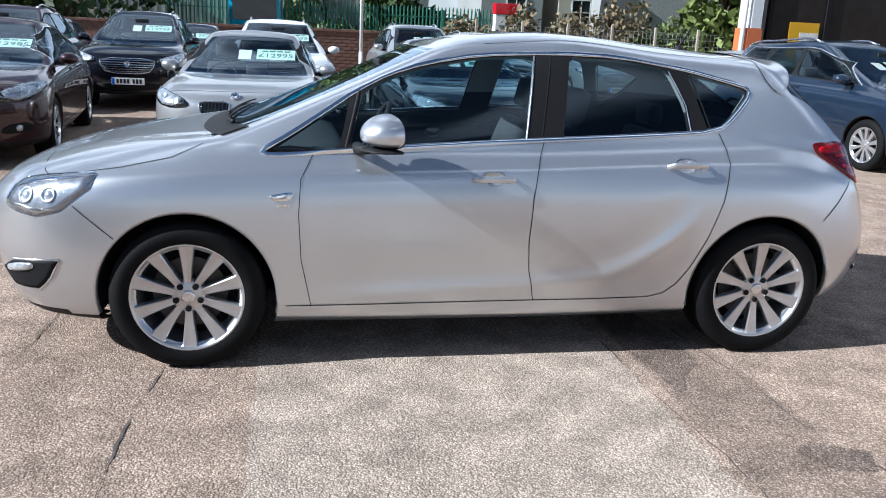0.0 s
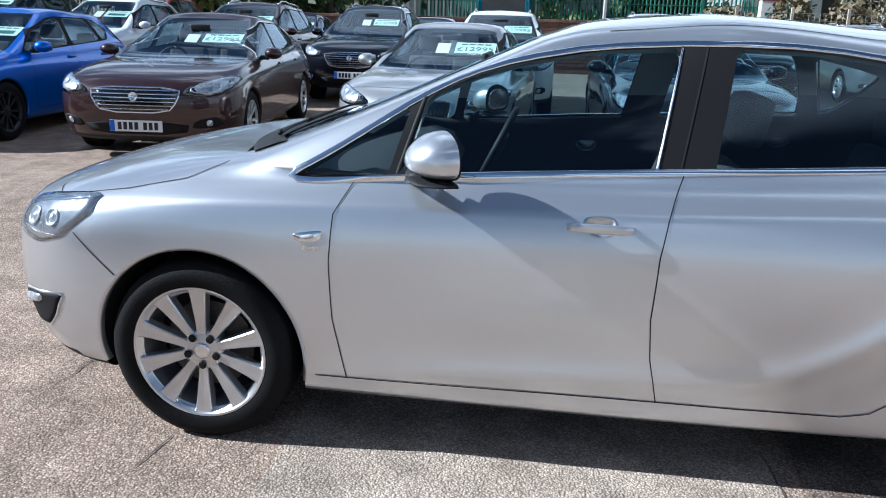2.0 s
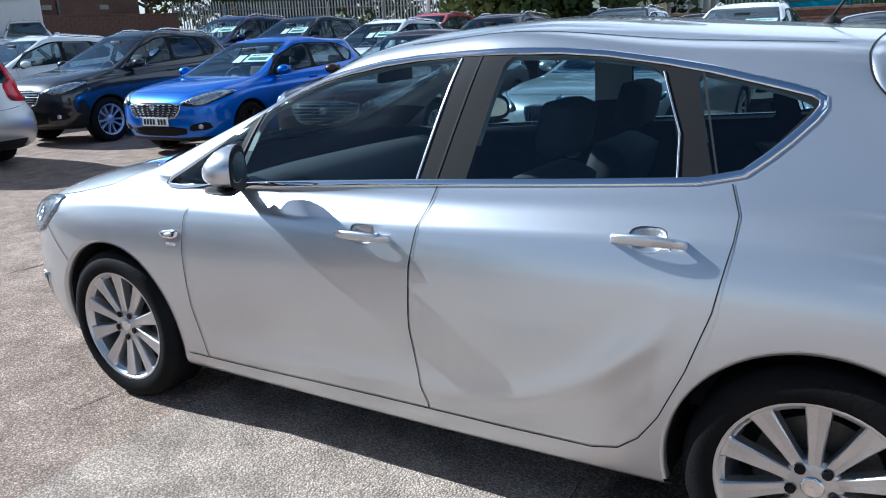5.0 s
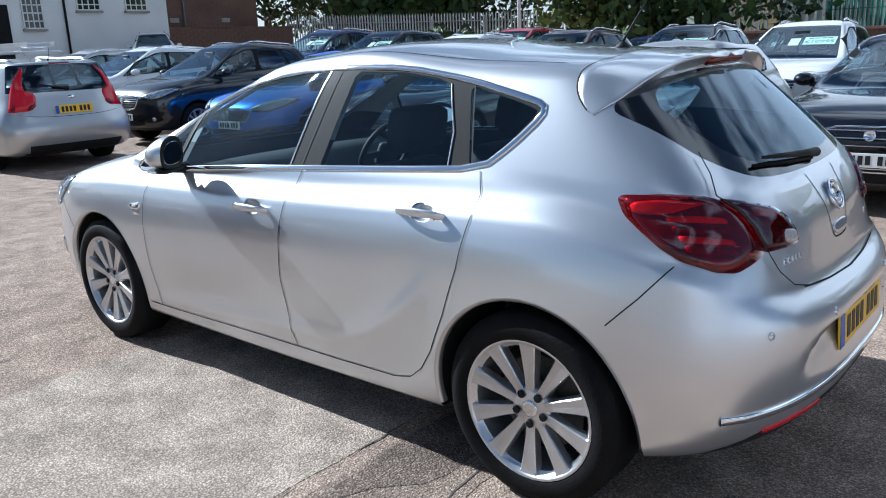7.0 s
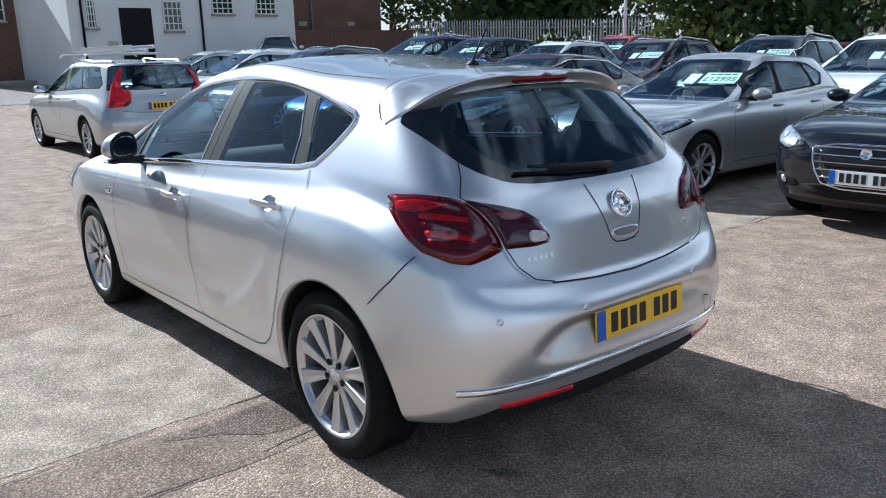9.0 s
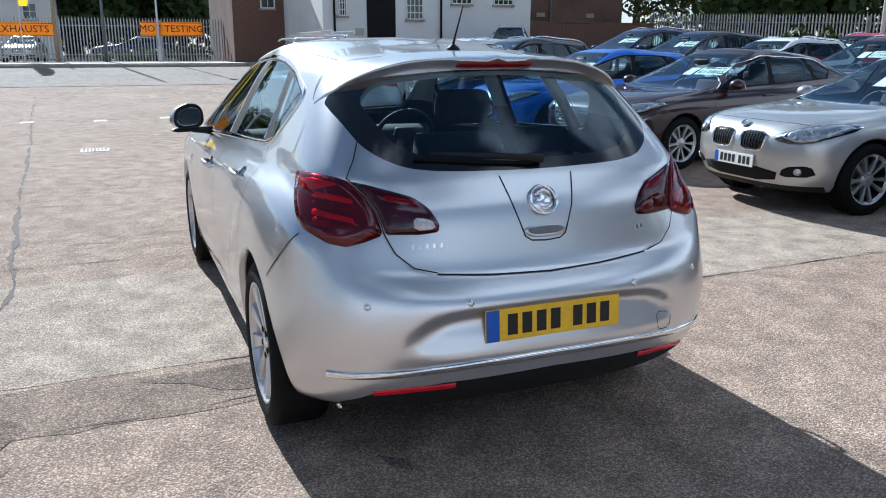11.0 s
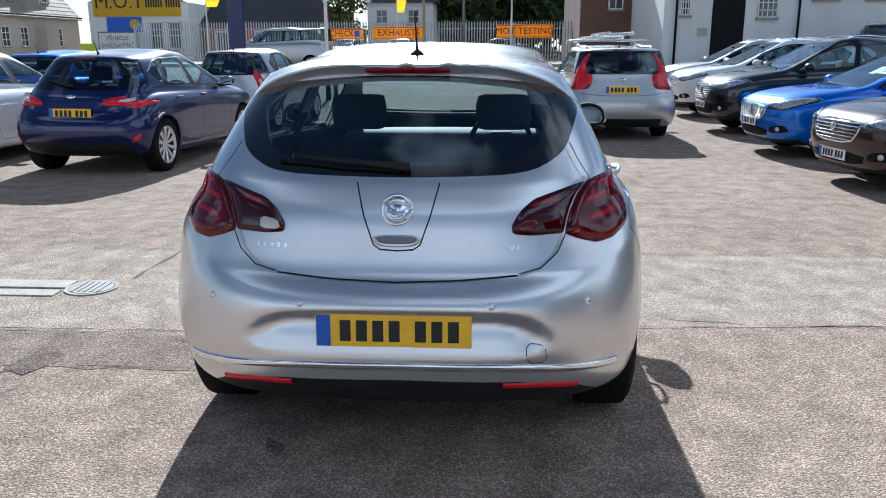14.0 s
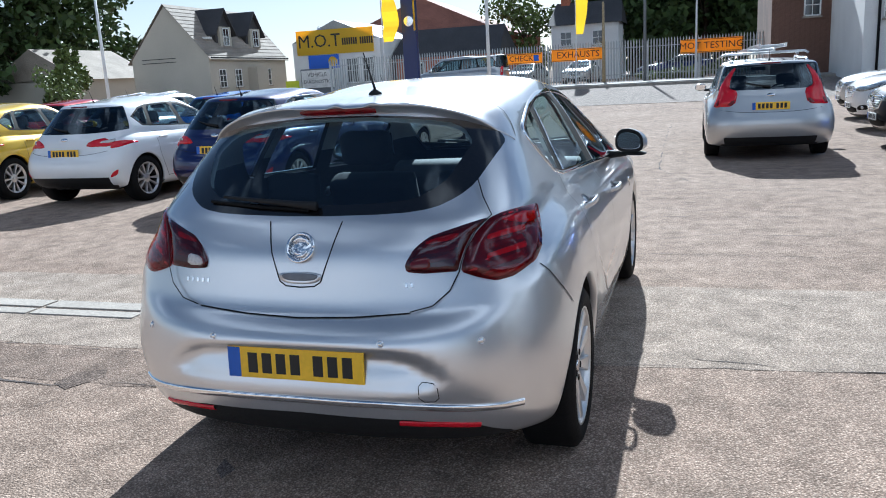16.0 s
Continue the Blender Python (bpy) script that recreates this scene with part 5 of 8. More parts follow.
b = bmesh.new()
gx = [-2500, -600, -200, -100] + [-60 + 2 * i for i in range(33)] + [10, 20, 40, 100, 300, 2500]
gy = [-2500, -600, -150, -60, -30, -15, -8, 0, 7, 8, 9, 10, 11, 12, 13, 15, 20, 30, 60, 150, 600, 2500]
vv = [[b.verts.new((x, y, ground_height(x, y))) for y in gy] for x in gx]
for i in range(len(gx) - 1):
    for j in range(len(gy) - 1):
        b.faces.new((vv[i][j], vv[i + 1][j], vv[i + 1][j + 1], vv[i][j + 1]))
bmesh.ops.recalc_face_normals(b, faces=b.faces)
ground = tagged(mesh_object("ground", b, ASPHALT), "worn pinkish asphalt of a car dealer's forecourt", "ground", kind="structure")


def laid(name, outline, mat, label, lift=0.0016, rough=0.0, kind="structure", category="ground"):
    """A thin sheet on the ground over an outline in (x, y); rough frays its edge."""
    pts = []
    for a, c in zip(outline, outline[1:] + outline[:1]):
        n = max(1, round(math.dist(a, c) / 0.12)) if rough else max(1, round(math.dist(a, c) / 3.0))
        for k in range(n):
            x, y = a[0] + (c[0] - a[0]) * k / n, a[1] + (c[1] - a[1]) * k / n
            if rough:
                x += rough * (noise.noise((x * 6, y * 6, 1)) + 0.5 * noise.noise((x * 20, y * 20, 3)))
                y += rough * (noise.noise((x * 6, y * 6, 7)) + 0.5 * noise.noise((x * 20, y * 20, 9)))
            pts.append((x, y))
    bm = bmesh.new()
    f = bm.faces.new([bm.verts.new((x, y, ground_height(x, y) + lift)) for x, y in pts])
    bm.normal_update()
    if f.normal.z < 0:
        f.normal_flip()
    bmesh.ops.triangulate(bm, faces=bm.faces)
    return tagged(mesh_object(name, bm, mat, None, False), label, category, kind=kind)


def crack(points, width, label="dark tarred crack across the asphalt"):
    """A ragged crack along points in (x, y)."""
    pts = [Vector((*q, 0)) for q in points]
    line = []
    for a, c in zip(pts, pts[1:]):
        n = max(2, round((c - a).length / 0.03))
        line += [a.lerp(c, k / n) for k in range(n)]
    bm = bmesh.new()
    prev = None
    for i, q in enumerate(line):
        d = (line[min(i + 1, len(line) - 1)] - line[max(i - 1, 0)]).normalized()
        s = Vector((-d.y, d.x, 0))
        q = q + s * 0.05 * noise.noise(q * 1.1) + s * 0.012 * noise.noise(q * 9.0) + s * 0.006 * noise.noise(q * 31.0)
        w = 0.42 * width * max(0.05, 0.38 + 1.9 * noise.noise(q * 3.0 + Vector((5, 0, 0))) + 1.3 * abs(noise.noise(q * 17.0)))
        z = ground_height(q.x, q.y) + 0.0038
        pair = [bm.verts.new((q.x + s.x * w * e, q.y + s.y * w * e, z)) for e in (-0.5, 0.5)]
        if prev:
            bm.faces.new((prev[0], prev[1], pair[1], pair[0]))
        prev = pair
    bmesh.ops.recalc_face_normals(bm, faces=bm.faces)
    return tagged(mesh_object("crack", bm, CRACK, None, False), label, "crack", kind="structure")


laid("pale_strip", [(-0.98, -9.0), (0.70, -9.0), (0.63, -0.6), (0.47, 1.1), (0.37, 2.3), (0.30, 9.0), (-1.20, 9.0), (-1.08, 0.9)], PATCH, "pale relaid strip of asphalt across the forecourt", rough=0.02)
laid("dark_stain", [(1.82, -0.55), (1.93, -0.57), (1.95, -0.47), (1.84, -0.44)], STAIN, "small dark oil spot on the asphalt", 0.003, 0.06)
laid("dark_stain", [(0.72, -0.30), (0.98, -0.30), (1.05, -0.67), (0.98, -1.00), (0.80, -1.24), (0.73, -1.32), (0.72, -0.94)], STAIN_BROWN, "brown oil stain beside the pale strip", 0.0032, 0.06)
laid("dark_stain", [(0.96, -1.84), (1.10, -1.74), (1.26, -1.83), (1.22, -1.97), (1.05, -1.99)], STAIN_BROWN, "brown oil stain by the crack", 0.0032, 0.05)
laid("dark_band", [(0.71, -9.0), (1.15, -9.0), (1.17, -0.4), (0.71, -0.4)], asphalt("brown worn asphalt", (0.215, 0.152, 0.118), (0.285, 0.212, 0.165), (0.46, 0.36, 0.29)), "brown worn asphalt beside the pale strip", 0.0016, 0.03)
crack([(-1.46, -0.50), (-1.47, -0.76), (-1.49, -1.23), (-1.50, -1.80), (-1.56, -3.4)], 0.018)
crack([(0.70, -6.0), (0.66, -1.2), (0.60, -0.3), (0.47, 1.1), (0.37, 2.3), (0.32, 8.8)], 0.014)
crack([(1.10, -0.55), (1.11, -0.77), (1.12, -1.23), (1.12, -1.58), (1.15, -1.79), (1.23, -1.97), (1.20, -2.6), (1.26, -4.5)], 0.026)
crack([(1.12, -1.58), (1.30, -1.75), (1.62, -1.92), (2.10, -2.30)], 0.012)
crack([(-18.0, 0.73), (-13.5, 0.72), (-7.6, 0.80), (-6.2, 1.3), (-5.3, 2.9)], 0.036)
crack([(0.35, 1.3), (0.40, 2.5), (0.30, 4.2), (0.45, 8.5)], 0.016)
crack([(-0.30, -2.0), (-0.9, -2.0), (-4.5, -2.25), (-9.0, -2.5), (-16.0, -3.0), (-22.0, -3.3)], 0.075, "broad tarred joint along the forecourt")
for x0, y0, y1, w in ((-2.1, -9.0, 3.5, 0.018), (-3.76, -7.0, 4.0, 0.022), (-4.6, -9.0, 4.0, 0.018), (-6.6, -7.0, 3.5, 0.014), (-8.9, -9.0, 3.5, 0.022), (-13.6, -8.0, 4.0, 0.04)):
    crack([(x0, y0), (x0 - 0.05, (y0 + y1) / 2), (x0 + 0.06, y1)], w, "thin dark joint across the asphalt")
crack([(-2.4, 0.6), (-2.9, 1.4), (-2.8, 2.4), (-3.6, 3.4)], 0.014)
# road, kerbs and pavement beyond the forecourt
laid("road", [(-35.6, -120), (-25.5, -120), (-25.0, 6), (-25.0, 16), (-35.6, 16)], ROAD, "pale grey road beyond the forecourt", 0.012, category="road")
for name, x0, x1, h in (("pavement", -41.6, -35.9, 0.11),):
    bm = bmesh.new()
    pts = [(x, y) for x in (x0, x1) for y in (-90, 26)]
    box(x0, x1, -90, 26, ground_height(-39, 0) - 0.3, ground_height(-39, 0) + h, 0.0, bm)
    pave = tagged(mesh_object(name, bm, PAVING, None, False), "grey pavement beside the road", "pavement", kind="structure")
kerb = thing("kerb", "pale concrete kerb along the far side of the road", "kerb", kind="structure")
kb = box(-35.9, -35.76, -0.45, 0.45, ground_height(-36, 0) - 0.2, ground_height(-36, 0) + 0.125, 0.012)
first = part("kerb_stone", kb, CONCRETE, kerb)
for k in range(-60, 28):
    if k:
        o = new("kerb_stone", first.data)
        o.parent = kerb
        o.location = (0, 0.92 * k, 0)
# concrete channel with a round cover
chan = thing("drain_channel", "pale concrete drainage channel set in the asphalt", "drain", kind="structure")
for k in range(8):
    part("channel_slab", box(-0.22, -0.06, -3.25 - 0.92 * k, -2.36 - 0.92 * k, -0.05, 0.012, 0.006), CONCRETE, chan)
    part("channel_slab", box(-0.02, 0.10, -3.25 - 0.92 * k, -2.36 - 0.92 * k, -0.05, 0.010, 0.006), CONCRETE, chan)
cover = thing("manhole_cover", "round grey iron inspection cover", "manhole", pose(-0.08, -2.20, 0))
part("frame_ring", lathe([(0.0, 0.165), (0.010, 0.160), (0.010, 0.140), (0.004, 0.138)], 28, "z"), CONCRETE, cover)
part("lid", lathe([(0.0, 0.136), (0.011, 0.134), (0.011, 0.001)], 28, "z"), IRON, cover)
for k in range(5):
    part("lid_rib", box(-0.10, 0.10, -0.084 + 0.04 * k, -0.074 + 0.04 * k, 0.011, 0.015), IRON, cover)
# gully grate and worn marks
grate = thing("gully_grate", "pale gully grate set in the asphalt", "drain", pose(-8.2, -1.60, 0))
part("grate_frame", box(-0.16, 0.16, -0.19, 0.19, -0.03, 0.008, 0.004), LINE, grate)
for k in range(7):
    part("slot", box(-0.11, 0.11, -0.157 + 0.048 * k, -0.131 + 0.048 * k, 0.008, 0.012), SEAM, grate)
for k, (x, y) in enumerate(((-13.2, -1.55), (-13.3, -2.88), (-13.5, -0.28), (-13.5, -4.3))):
    laid("white_mark", [(x - 0.16, y - 0.11), (x + 0.16, y - 0.12), (x + 0.15, y + 0.12), (x - 0.16, y + 0.11)], LINE, "worn white paint mark on the asphalt", 0.009, 0.03, category="road marking")


# ---- parked cars ----
def plan_for(xf, xr, wb, half, H, lift=0.0, **own):
    """The hatchback's measures stretched to another car's length, width and height."""
    k, h = (xr - xf) / 4.41, (H - 0.22 - lift) / (1.505 - 0.22)

    def up(z):
        return 0.22 + lift + (z - 0.22) * h

    def zs(*v):
        return tuple(up(z) for z in v)
    w = half / 0.905
    base = dict(xf=xf, xr=xr, wb=wb, half=half, H=H, sill=0.235 + lift, nose_z=up(0.72), hood_z=up(0.82), hood_mid=up(0.935), cowl_x=-1.12 * k, cowl_z=up(0.98),
                belt=zs(0.965, 1.02, 1.065), belt_w=(0.80 * w, 0.785 * w, 0.76 * w), top_x=-0.12 * k, top_z=up(1.425), cant=zs(1.385, 1.412, 1.375), cant_w=(0.565 * w, 0.580 * w, 0.585 * w),
                roof_end=1.60 * k, roof_end_z=up(1.405), glass_x=xr - 0.20, glass_z=up(1.02), deck_z=up(0.90), tail_x=xr - 0.12, ledge_z=up(0.705), bump_z=up(0.64), rear_low=0.32 + lift,
                tail_w=(0.08, 0.12, 0.18, 0.04, 0.05), cb=0.55, nb=3.0, shoulder=zs(0.86, 0.895, 0.935), wheel_r=0.325 + lift * 0.25, arch=0.372 + lift * 0.3, sx=k, nf=3.2, nr=3.2, cf=0.75, cr=0.55)
    base.update(own)
    return car_plan(**base)


def side_panes(p, tail="hatch"):
    """Outlines of the side windows in (x, z), following the waistline and the roof's edge."""
    k, b, c = p["sx"], p["belt"], p["cant"]
    bx, cx = (-0.9 * k, 0.22 * k, 1.1 * k), (0.05 * k, 0.35 * k, 0.95 * k)

    def lo(x):
        return float(np.interp(x, bx, b)) + 0.018

    def hi(x):
        return float(np.interp(x, cx, c)) - 0.022
    a0, a1 = p["cowl_x"] + 0.26, p["top_x"] + 0.16
    B, C = 0.20 * k, 1.00 * k
    front = [(a0, lo(a0)), (a0 + 0.45 * (a1 - a0), lo(a0) + 0.60 * (hi(a1) - lo(a0))), (a1, hi(a1) - 0.01), (B + 0.03, hi(B)), (B - 0.04, lo(B))]
    end = {"hatch": 1.30 * k, "estate": p["roof_end"] - 0.22, "saloon": 1.34 * k}[tail]
    rear = [(B + 0.05, lo(B)), (B + 0.11, hi(B)), (C - 0.12, hi(C - 0.12)), (C - 0.02, lo(C))]
    quarter = [(C + 0.05, lo(C)), (C - 0.05, hi(C - 0.05)), (end - 0.22, hi(end - 0.22) - (0.03 if tail != "estate" else 0.0)), (end, (lo(end) + hi(end)) / 2 if tail != "estate" else lo(end) + 0.06), (end - 0.12, lo(C) + 0.02)]
    over = [(a0 - 0.03, lo(a0) - 0.01), (front[1][0] - 0.02, front[1][1] + 0.02), (a1 - 0.02, hi(a1) + 0.012), (B, hi(B) + 0.016), (C - 0.1, hi(C - 0.1) + 0.016), (quarter[2][0] + 0.01, quarter[2][1] + 0.02), (end + 0.025, quarter[3][1])]
    under = [(end - 0.10, lo(C) + 0.0), (C, lo(C) - 0.016), (B, lo(B) - 0.016), (0.5 * (a0 + B), lo(0.5 * (a0 + B)) - 0.016)]
    return [smooth_outline(q, 0.08, 1, 0.04) for q in (front, rear, quarter)], over + under, over


def price_card(car, sk, p, words, extra=""):
    """A price card and a sheet of paper behind the windscreen."""
    f = 0.52
    x = p["cowl_x"] + 0.14 + f * (p["top_x"] - p["cowl_x"])
    q, n = sk.top(x, -0.30)
    e1 = Vector((0, -1, 0))
    n = (n - e1 * n.dot(e1)).normalized()
    up = n.cross(e1).normalized()
    m = Matrix((e1, up, n)).transposed().to_4x4()
    m.translation = q - n * 0.05
    card = mesh_object("price_card", box(-0.23, 0.23, -0.115, 0.115, -0.002, 0.002), CARD, car, False, "pale green price card behind the windscreen")
    card.matrix_basis = m
    if words:
        text_mesh("price", words, 0.125, CARD_INK, card, Matrix.Translation((0, -0.030, 0.003)), squeeze=1.12)
    else:
        part("bar", box(-0.17, 0.17, -0.07, 0.01, 0.002, 0.004), CARD_INK, card)
    for k in range(4):
        part("bar", box(-0.17 + 0.09 * k, -0.10 + 0.09 * k, 0.062, 0.085, 0.002, 0.004), CARD_INK, card)
    if extra:
        text_mesh("notice", extra, 0.07, PAPER, card, Matrix.Translation((0.03, -0.13, 0.003)))
    m2 = m.copy()
    m2.translation = q - n * 0.05 + Vector((0, 0.37, -0.01))
    sheet = mesh_object("paper_sheet", box(-0.075, 0.075, -0.11, 0.11, -0.001, 0.001), PAPER, car, False)
    sheet.matrix_basis = m2


def car_mirror(car, p, mat, sg):
    x, z = p["cowl_x"] + 0.44, p["belt"][0] + 0.075
    b = bmesh.new()
    bmesh.ops.create_uvsphere(b, u_segments=14, v_segments=9, radius=1.0)
    for v in b.verts:
        v.co = (x + v.co.x * (0.10 if v.co.x < 0 else 0.05), (p["half"] + 0.035 + 0.105 * v.co.y) * sg, z + 0.068 * v.co.z)
    ob = part("door_mirror", b, mat, car, smooth=True)
    part("mirror_arm", tube([(x, (p["belt_w"][0] - 0.01) * sg, z - 0.05), (x, (p["half"] - 0.02) * sg, z - 0.05)], 0.025, 8), PLASTIC, ob)
    part("mirror_glass", box(x + 0.046, x + 0.054, *sorted(((p["half"] - 0.05) * sg, (p["half"] + 0.115) * sg)), z - 0.045, z + 0.05, 0.004), CHROME, ob)


def parked(name, label, at, turn, mat, p, tail="hatch", face="slats", rear="wide", rim="plain", price="", extra="", rails=False, chrome=False, rim_mat=None, front=True, back=False, dark_roof=False, group="parked cars", plate_band=True, card=True):
    """A parked car with lamps, grille, plates, mirrors, handles, joints, wheels and cabin."""
    car = thing(name, label, "car", pose(at[0], at[1], ground_height(at[0], at[1]), 0, 0, turn), group)
    panes, surround, over = side_panes(p, tail)
    p = dict(p)
    p["screen"], p["rear_pane"] = (0.56, 0.03, 0.97), (2.12, 0.05, 0.93)
    p.setdefault("rear_glass", SMOKED)
    def split(c, row, t):
        if abs(c.y) > 0.42 and BELT - 0.3 < row < CANT + 0.5 and 0.5 < t < 2.6 and inside(surround, c.x, c.z) and not any(inside(q, c.x, c.z) for q in panes):
            return f"window_frame {c.y > 0}"
        if c.x > p["xr"] - 0.8 and c.z < p["rear_low"] + 0.07 and abs(c.y) < 0.66:
            return "rear_valance"
        if c.x < p["xf"] + 0.6 and c.z < p["sill"] + 0.02:
            return "front_lip"
        return None
    sk, made = car_body(p, car, mat, False, panes, split, [surround], mats=dict(window_frame=BLACK_TRIM, rear_valance=PLASTIC, front_lip=PLASTIC))
    xf, xr, h = p["xf"], p["xr"], p["half"]
    for sg in (-1, 1):
        for wx in (-p["wb"] / 2, p["wb"] / 2):
            arch_lip(p, sk, car, mat if not rails else PLASTIC, wx, sg)
            wheel(car, wx, (h - 0.028) * sg, p["wheel_r"], p["wheel_r"] * 0.69, 10, rim, detail=False, rim_mat=rim_mat)
        # window surrounds, door joints, handles
        k = p["sx"]
        if chrome:
            line = []
            for u, v in zip(over, over[1:]):
                line += [(u[0] + (v[0] - u[0]) * f, u[1] + (v[1] - u[1]) * f) for f in (0, 0.25, 0.5, 0.75)]
            part("bright_strip", ribbon([sk.side(x, z, sg) for x, z in line + [over[-1]]], 0.018, 0.005), CHROME, car, smooth=True)
        bl = p["belt"][1] - 0.02
        for xs in ((-0.80 * k, -0.84 * k, -0.80 * k), (0.20 * k, 0.165 * k, 0.20 * k), (1.04 * k, 1.02 * k, 0.86 * k)):
            zz = (bl, bl - 0.35, p["sill"] + 0.08)
            line = [(float(np.interp(f, (0, 0.5, 1), xs)), float(np.interp(f, (0, 0.5, 1), zz))) for f in np.linspace(0, 1, 12)]
            part("door_joint", ribbon([sk.side(x, z, sg) for x, z in line], 0.006, 0.002, flat=True), SEAM, car)
        part("sill_joint", ribbon([sk.side(x, p["sill"] + 0.075, sg) for x in np.linspace(-0.80 * k, 0.86 * k, 14)], 0.006, 0.002, flat=True), SEAM, car)
        for hx in (0.06 * k, 0.88 * k):
            q, n = sk.side(hx, p["shoulder"][1] + 0.0, sg)
            part("door_handle", box(hx - 0.09, hx + 0.09, q.y - 0.022, q.y + 0.022, q.z - 0.012, q.z + 0.012, 0.008), mat, car, smooth=True)
        car_mirror(car, p, mat, sg)
        if rails:
            line = [(x, 0.80 * p["cant_w"][1] * sg, sk.top(x, 0.80 * p["cant_w"][1] * sg)[0].z + dz) for x, dz in zip(np.linspace(p["top_x"] + 0.25, p["roof_end"] - 0.15, 9), (0.0, 0.035, 0.04, 0.04, 0.04, 0.04, 0.04, 0.035, 0.0))]
            part("roof_rail", tube(line, 0.016, 8), BRUSHED, car, smooth=True)
        nz, hz = p["nose_z"], p["hood_z"]
        if front:
            ol = [(0.50 * h, nz - 0.03), (0.52 * h, nz + 0.02), (0.72 * h, nz + 0.085), (0.93 * h, nz + 0.115), (0.955 * h, nz + 0.085), (0.86 * h, nz - 0.025), (0.70 * h, nz - 0.055)]
            pts = smooth_outline([tuple(sk.end(y * sg, z, -1)[0]) for y, z in ol], 0.05, 1)
            hl = part("headlamp", dome([sk.near(q) for q in pts], 0.006, project=sk.near), BLACK_GLOSS, car, smooth=True)
            mid = sum((Vector(q) for q in pts), Vector()) / len(pts)
            part("lamp_reflector", dome([sk.near(mid.lerp(Vector(q), 0.80)) for q in pts], 0.003, project=sk.near, lift=0.0055, rim=0.001), LAMP_DARK, hl, smooth=True)
            for fy in (0.66, 0.80):
                q, n = sk.end(fy * h * sg, nz + 0.005 + (fy - 0.62) * 0.28, -1)
                r = 0.034
                bowl = lathe([(0.0, r), (0.016, r), (0.014, r * 0.8), (0.006, r * 0.5), (0.016, 0.001)], 14, "z")
                ob = part("lamp_bowl", bowl, REFLECTOR, hl, smooth=True)
                ob.matrix_basis = Matrix.Translation(q) @ n.to_track_quat("Z", "Y").to_matrix().to_4x4()
            part("lamp_cover", dome([sk.near(q) for q in pts], 0.012, project=sk.near, lift=0.012), LENS, hl, smooth=True).visible_shadow = False
            fl = smooth_outline([(0.56 * h * sg, 0.34 + p["sill"] - 0.235), (0.86 * h * sg, 0.36 + p["sill"] - 0.235), (0.84 * h * sg, 0.46 + p["sill"] - 0.235), (0.62 * h * sg, 0.43 + p["sill"] - 0.235)], 0.05, 1)
            fg = part("fog_lamp_pocket", dome([sk.end(y, z, -1) for y, z in fl], 0.006, project=lambda q: sk.end(q.y, q.z, -1)), BLACK_TRIM, car, smooth=True)
            q, n = sk.end(0.74 * h * sg, 0.40 + p["sill"] - 0.235, -1)
            fgl = part("fog_lamp", lathe([(0.0, 0.035), (0.012, 0.033), (0.016, 0.001)], 12, "z"), REFLECTOR, fg, smooth=True)
            fgl.matrix_basis = Matrix.Translation(q) @ n.to_track_quat("Z", "Y").to_matrix().to_4x4()
        if back:
            if rear == "tall":
                zz = (p["deck_z"] - 0.13, p["deck_z"] - 0.02, p["glass_z"] + 0.02, (p["glass_z"] + p["roof_end_z"]) / 2, p["roof_end_z"] - 0.10)
                ww = [abs(sk.side(p["xr"] - 0.32, z, -1)[0].y) for z in zz]
                ol = [(ww[0] * 0.60, zz[0] + 0.03), (ww[1] * 0.58, zz[2] - 0.03), (ww[2] * 0.80, zz[2] + 0.0), (ww[3] * 0.86, zz[3]), (ww[4] * 0.90, zz[4] + 0.03), (ww[4] * 0.97, zz[4] + 0.03), (ww[3] * 0.975, zz[3]), (ww[2] * 0.98, zz[2]), (ww[1] * 0.98, zz[1]), (ww[0] * 0.96, zz[0])]
            elif rear == "upright":
                zz = (p["deck_z"] - 0.20, p["deck_z"] - 0.04, p["glass_z"] + 0.06)
                ww = [abs(sk.side(p["xr"] - 0.30, z, -1)[0].y) for z in zz]
                ol = [(w * 0.78, z) for w, z in zip(ww, zz)] + [(w * 0.975, z) for w, z in zip(ww[::-1], zz[::-1])]
            else:
                ol = [(0.40 * h, p["deck_z"] - 0.06), (0.46 * h, p["deck_z"] + 0.015), (0.72 * h, p["deck_z"] + 0.05), (0.955 * h, p["deck_z"] + 0.085), (0.965 * h, p["deck_z"] - 0.03), (0.80 * h, p["deck_z"] - 0.075)]
            pts = smooth_outline([tuple(sk.end(y * sg, z, 1)[0]) for y, z in ol], 0.05, 1)
            tl = part("tail_lamp", dome([sk.near(q) for q in pts], 0.016, project=sk.near), BRIGHT_RED, car, "red tail lamp", smooth=True)
            ic = [] if rear == "tall" else [(y * 0.30 + 0.70 * sum(a for a, _ in ol) / len(ol), z * 0.30 + 0.70 * (p["deck_z"] - 0.01 if rear != "wide" else p["deck_z"])) for y, z in ol]
            if ic:
                pts = smooth_outline([tuple(sk.end(y * sg, z, 1)[0]) for y, z in ic], 0.03, 1)
                part("lamp_cell", dome([sk.near(q) for q in pts], 0.008, project=sk.near, lift=0.016), CLEAR_LENS, tl, smooth=True)
            else:
                low = [(ww[0] * 0.64, zz[0] + 0.04), (ww[1] * 0.63, zz[1]), (ww[1] * 0.93, zz[1]), (ww[0] * 0.92, zz[0] + 0.03)]
                part("lamp_cell", dome([sk.end(y * sg, z, 1) for y, z in low], 0.004, lift=0.017), RED_LENS, tl, smooth=True)
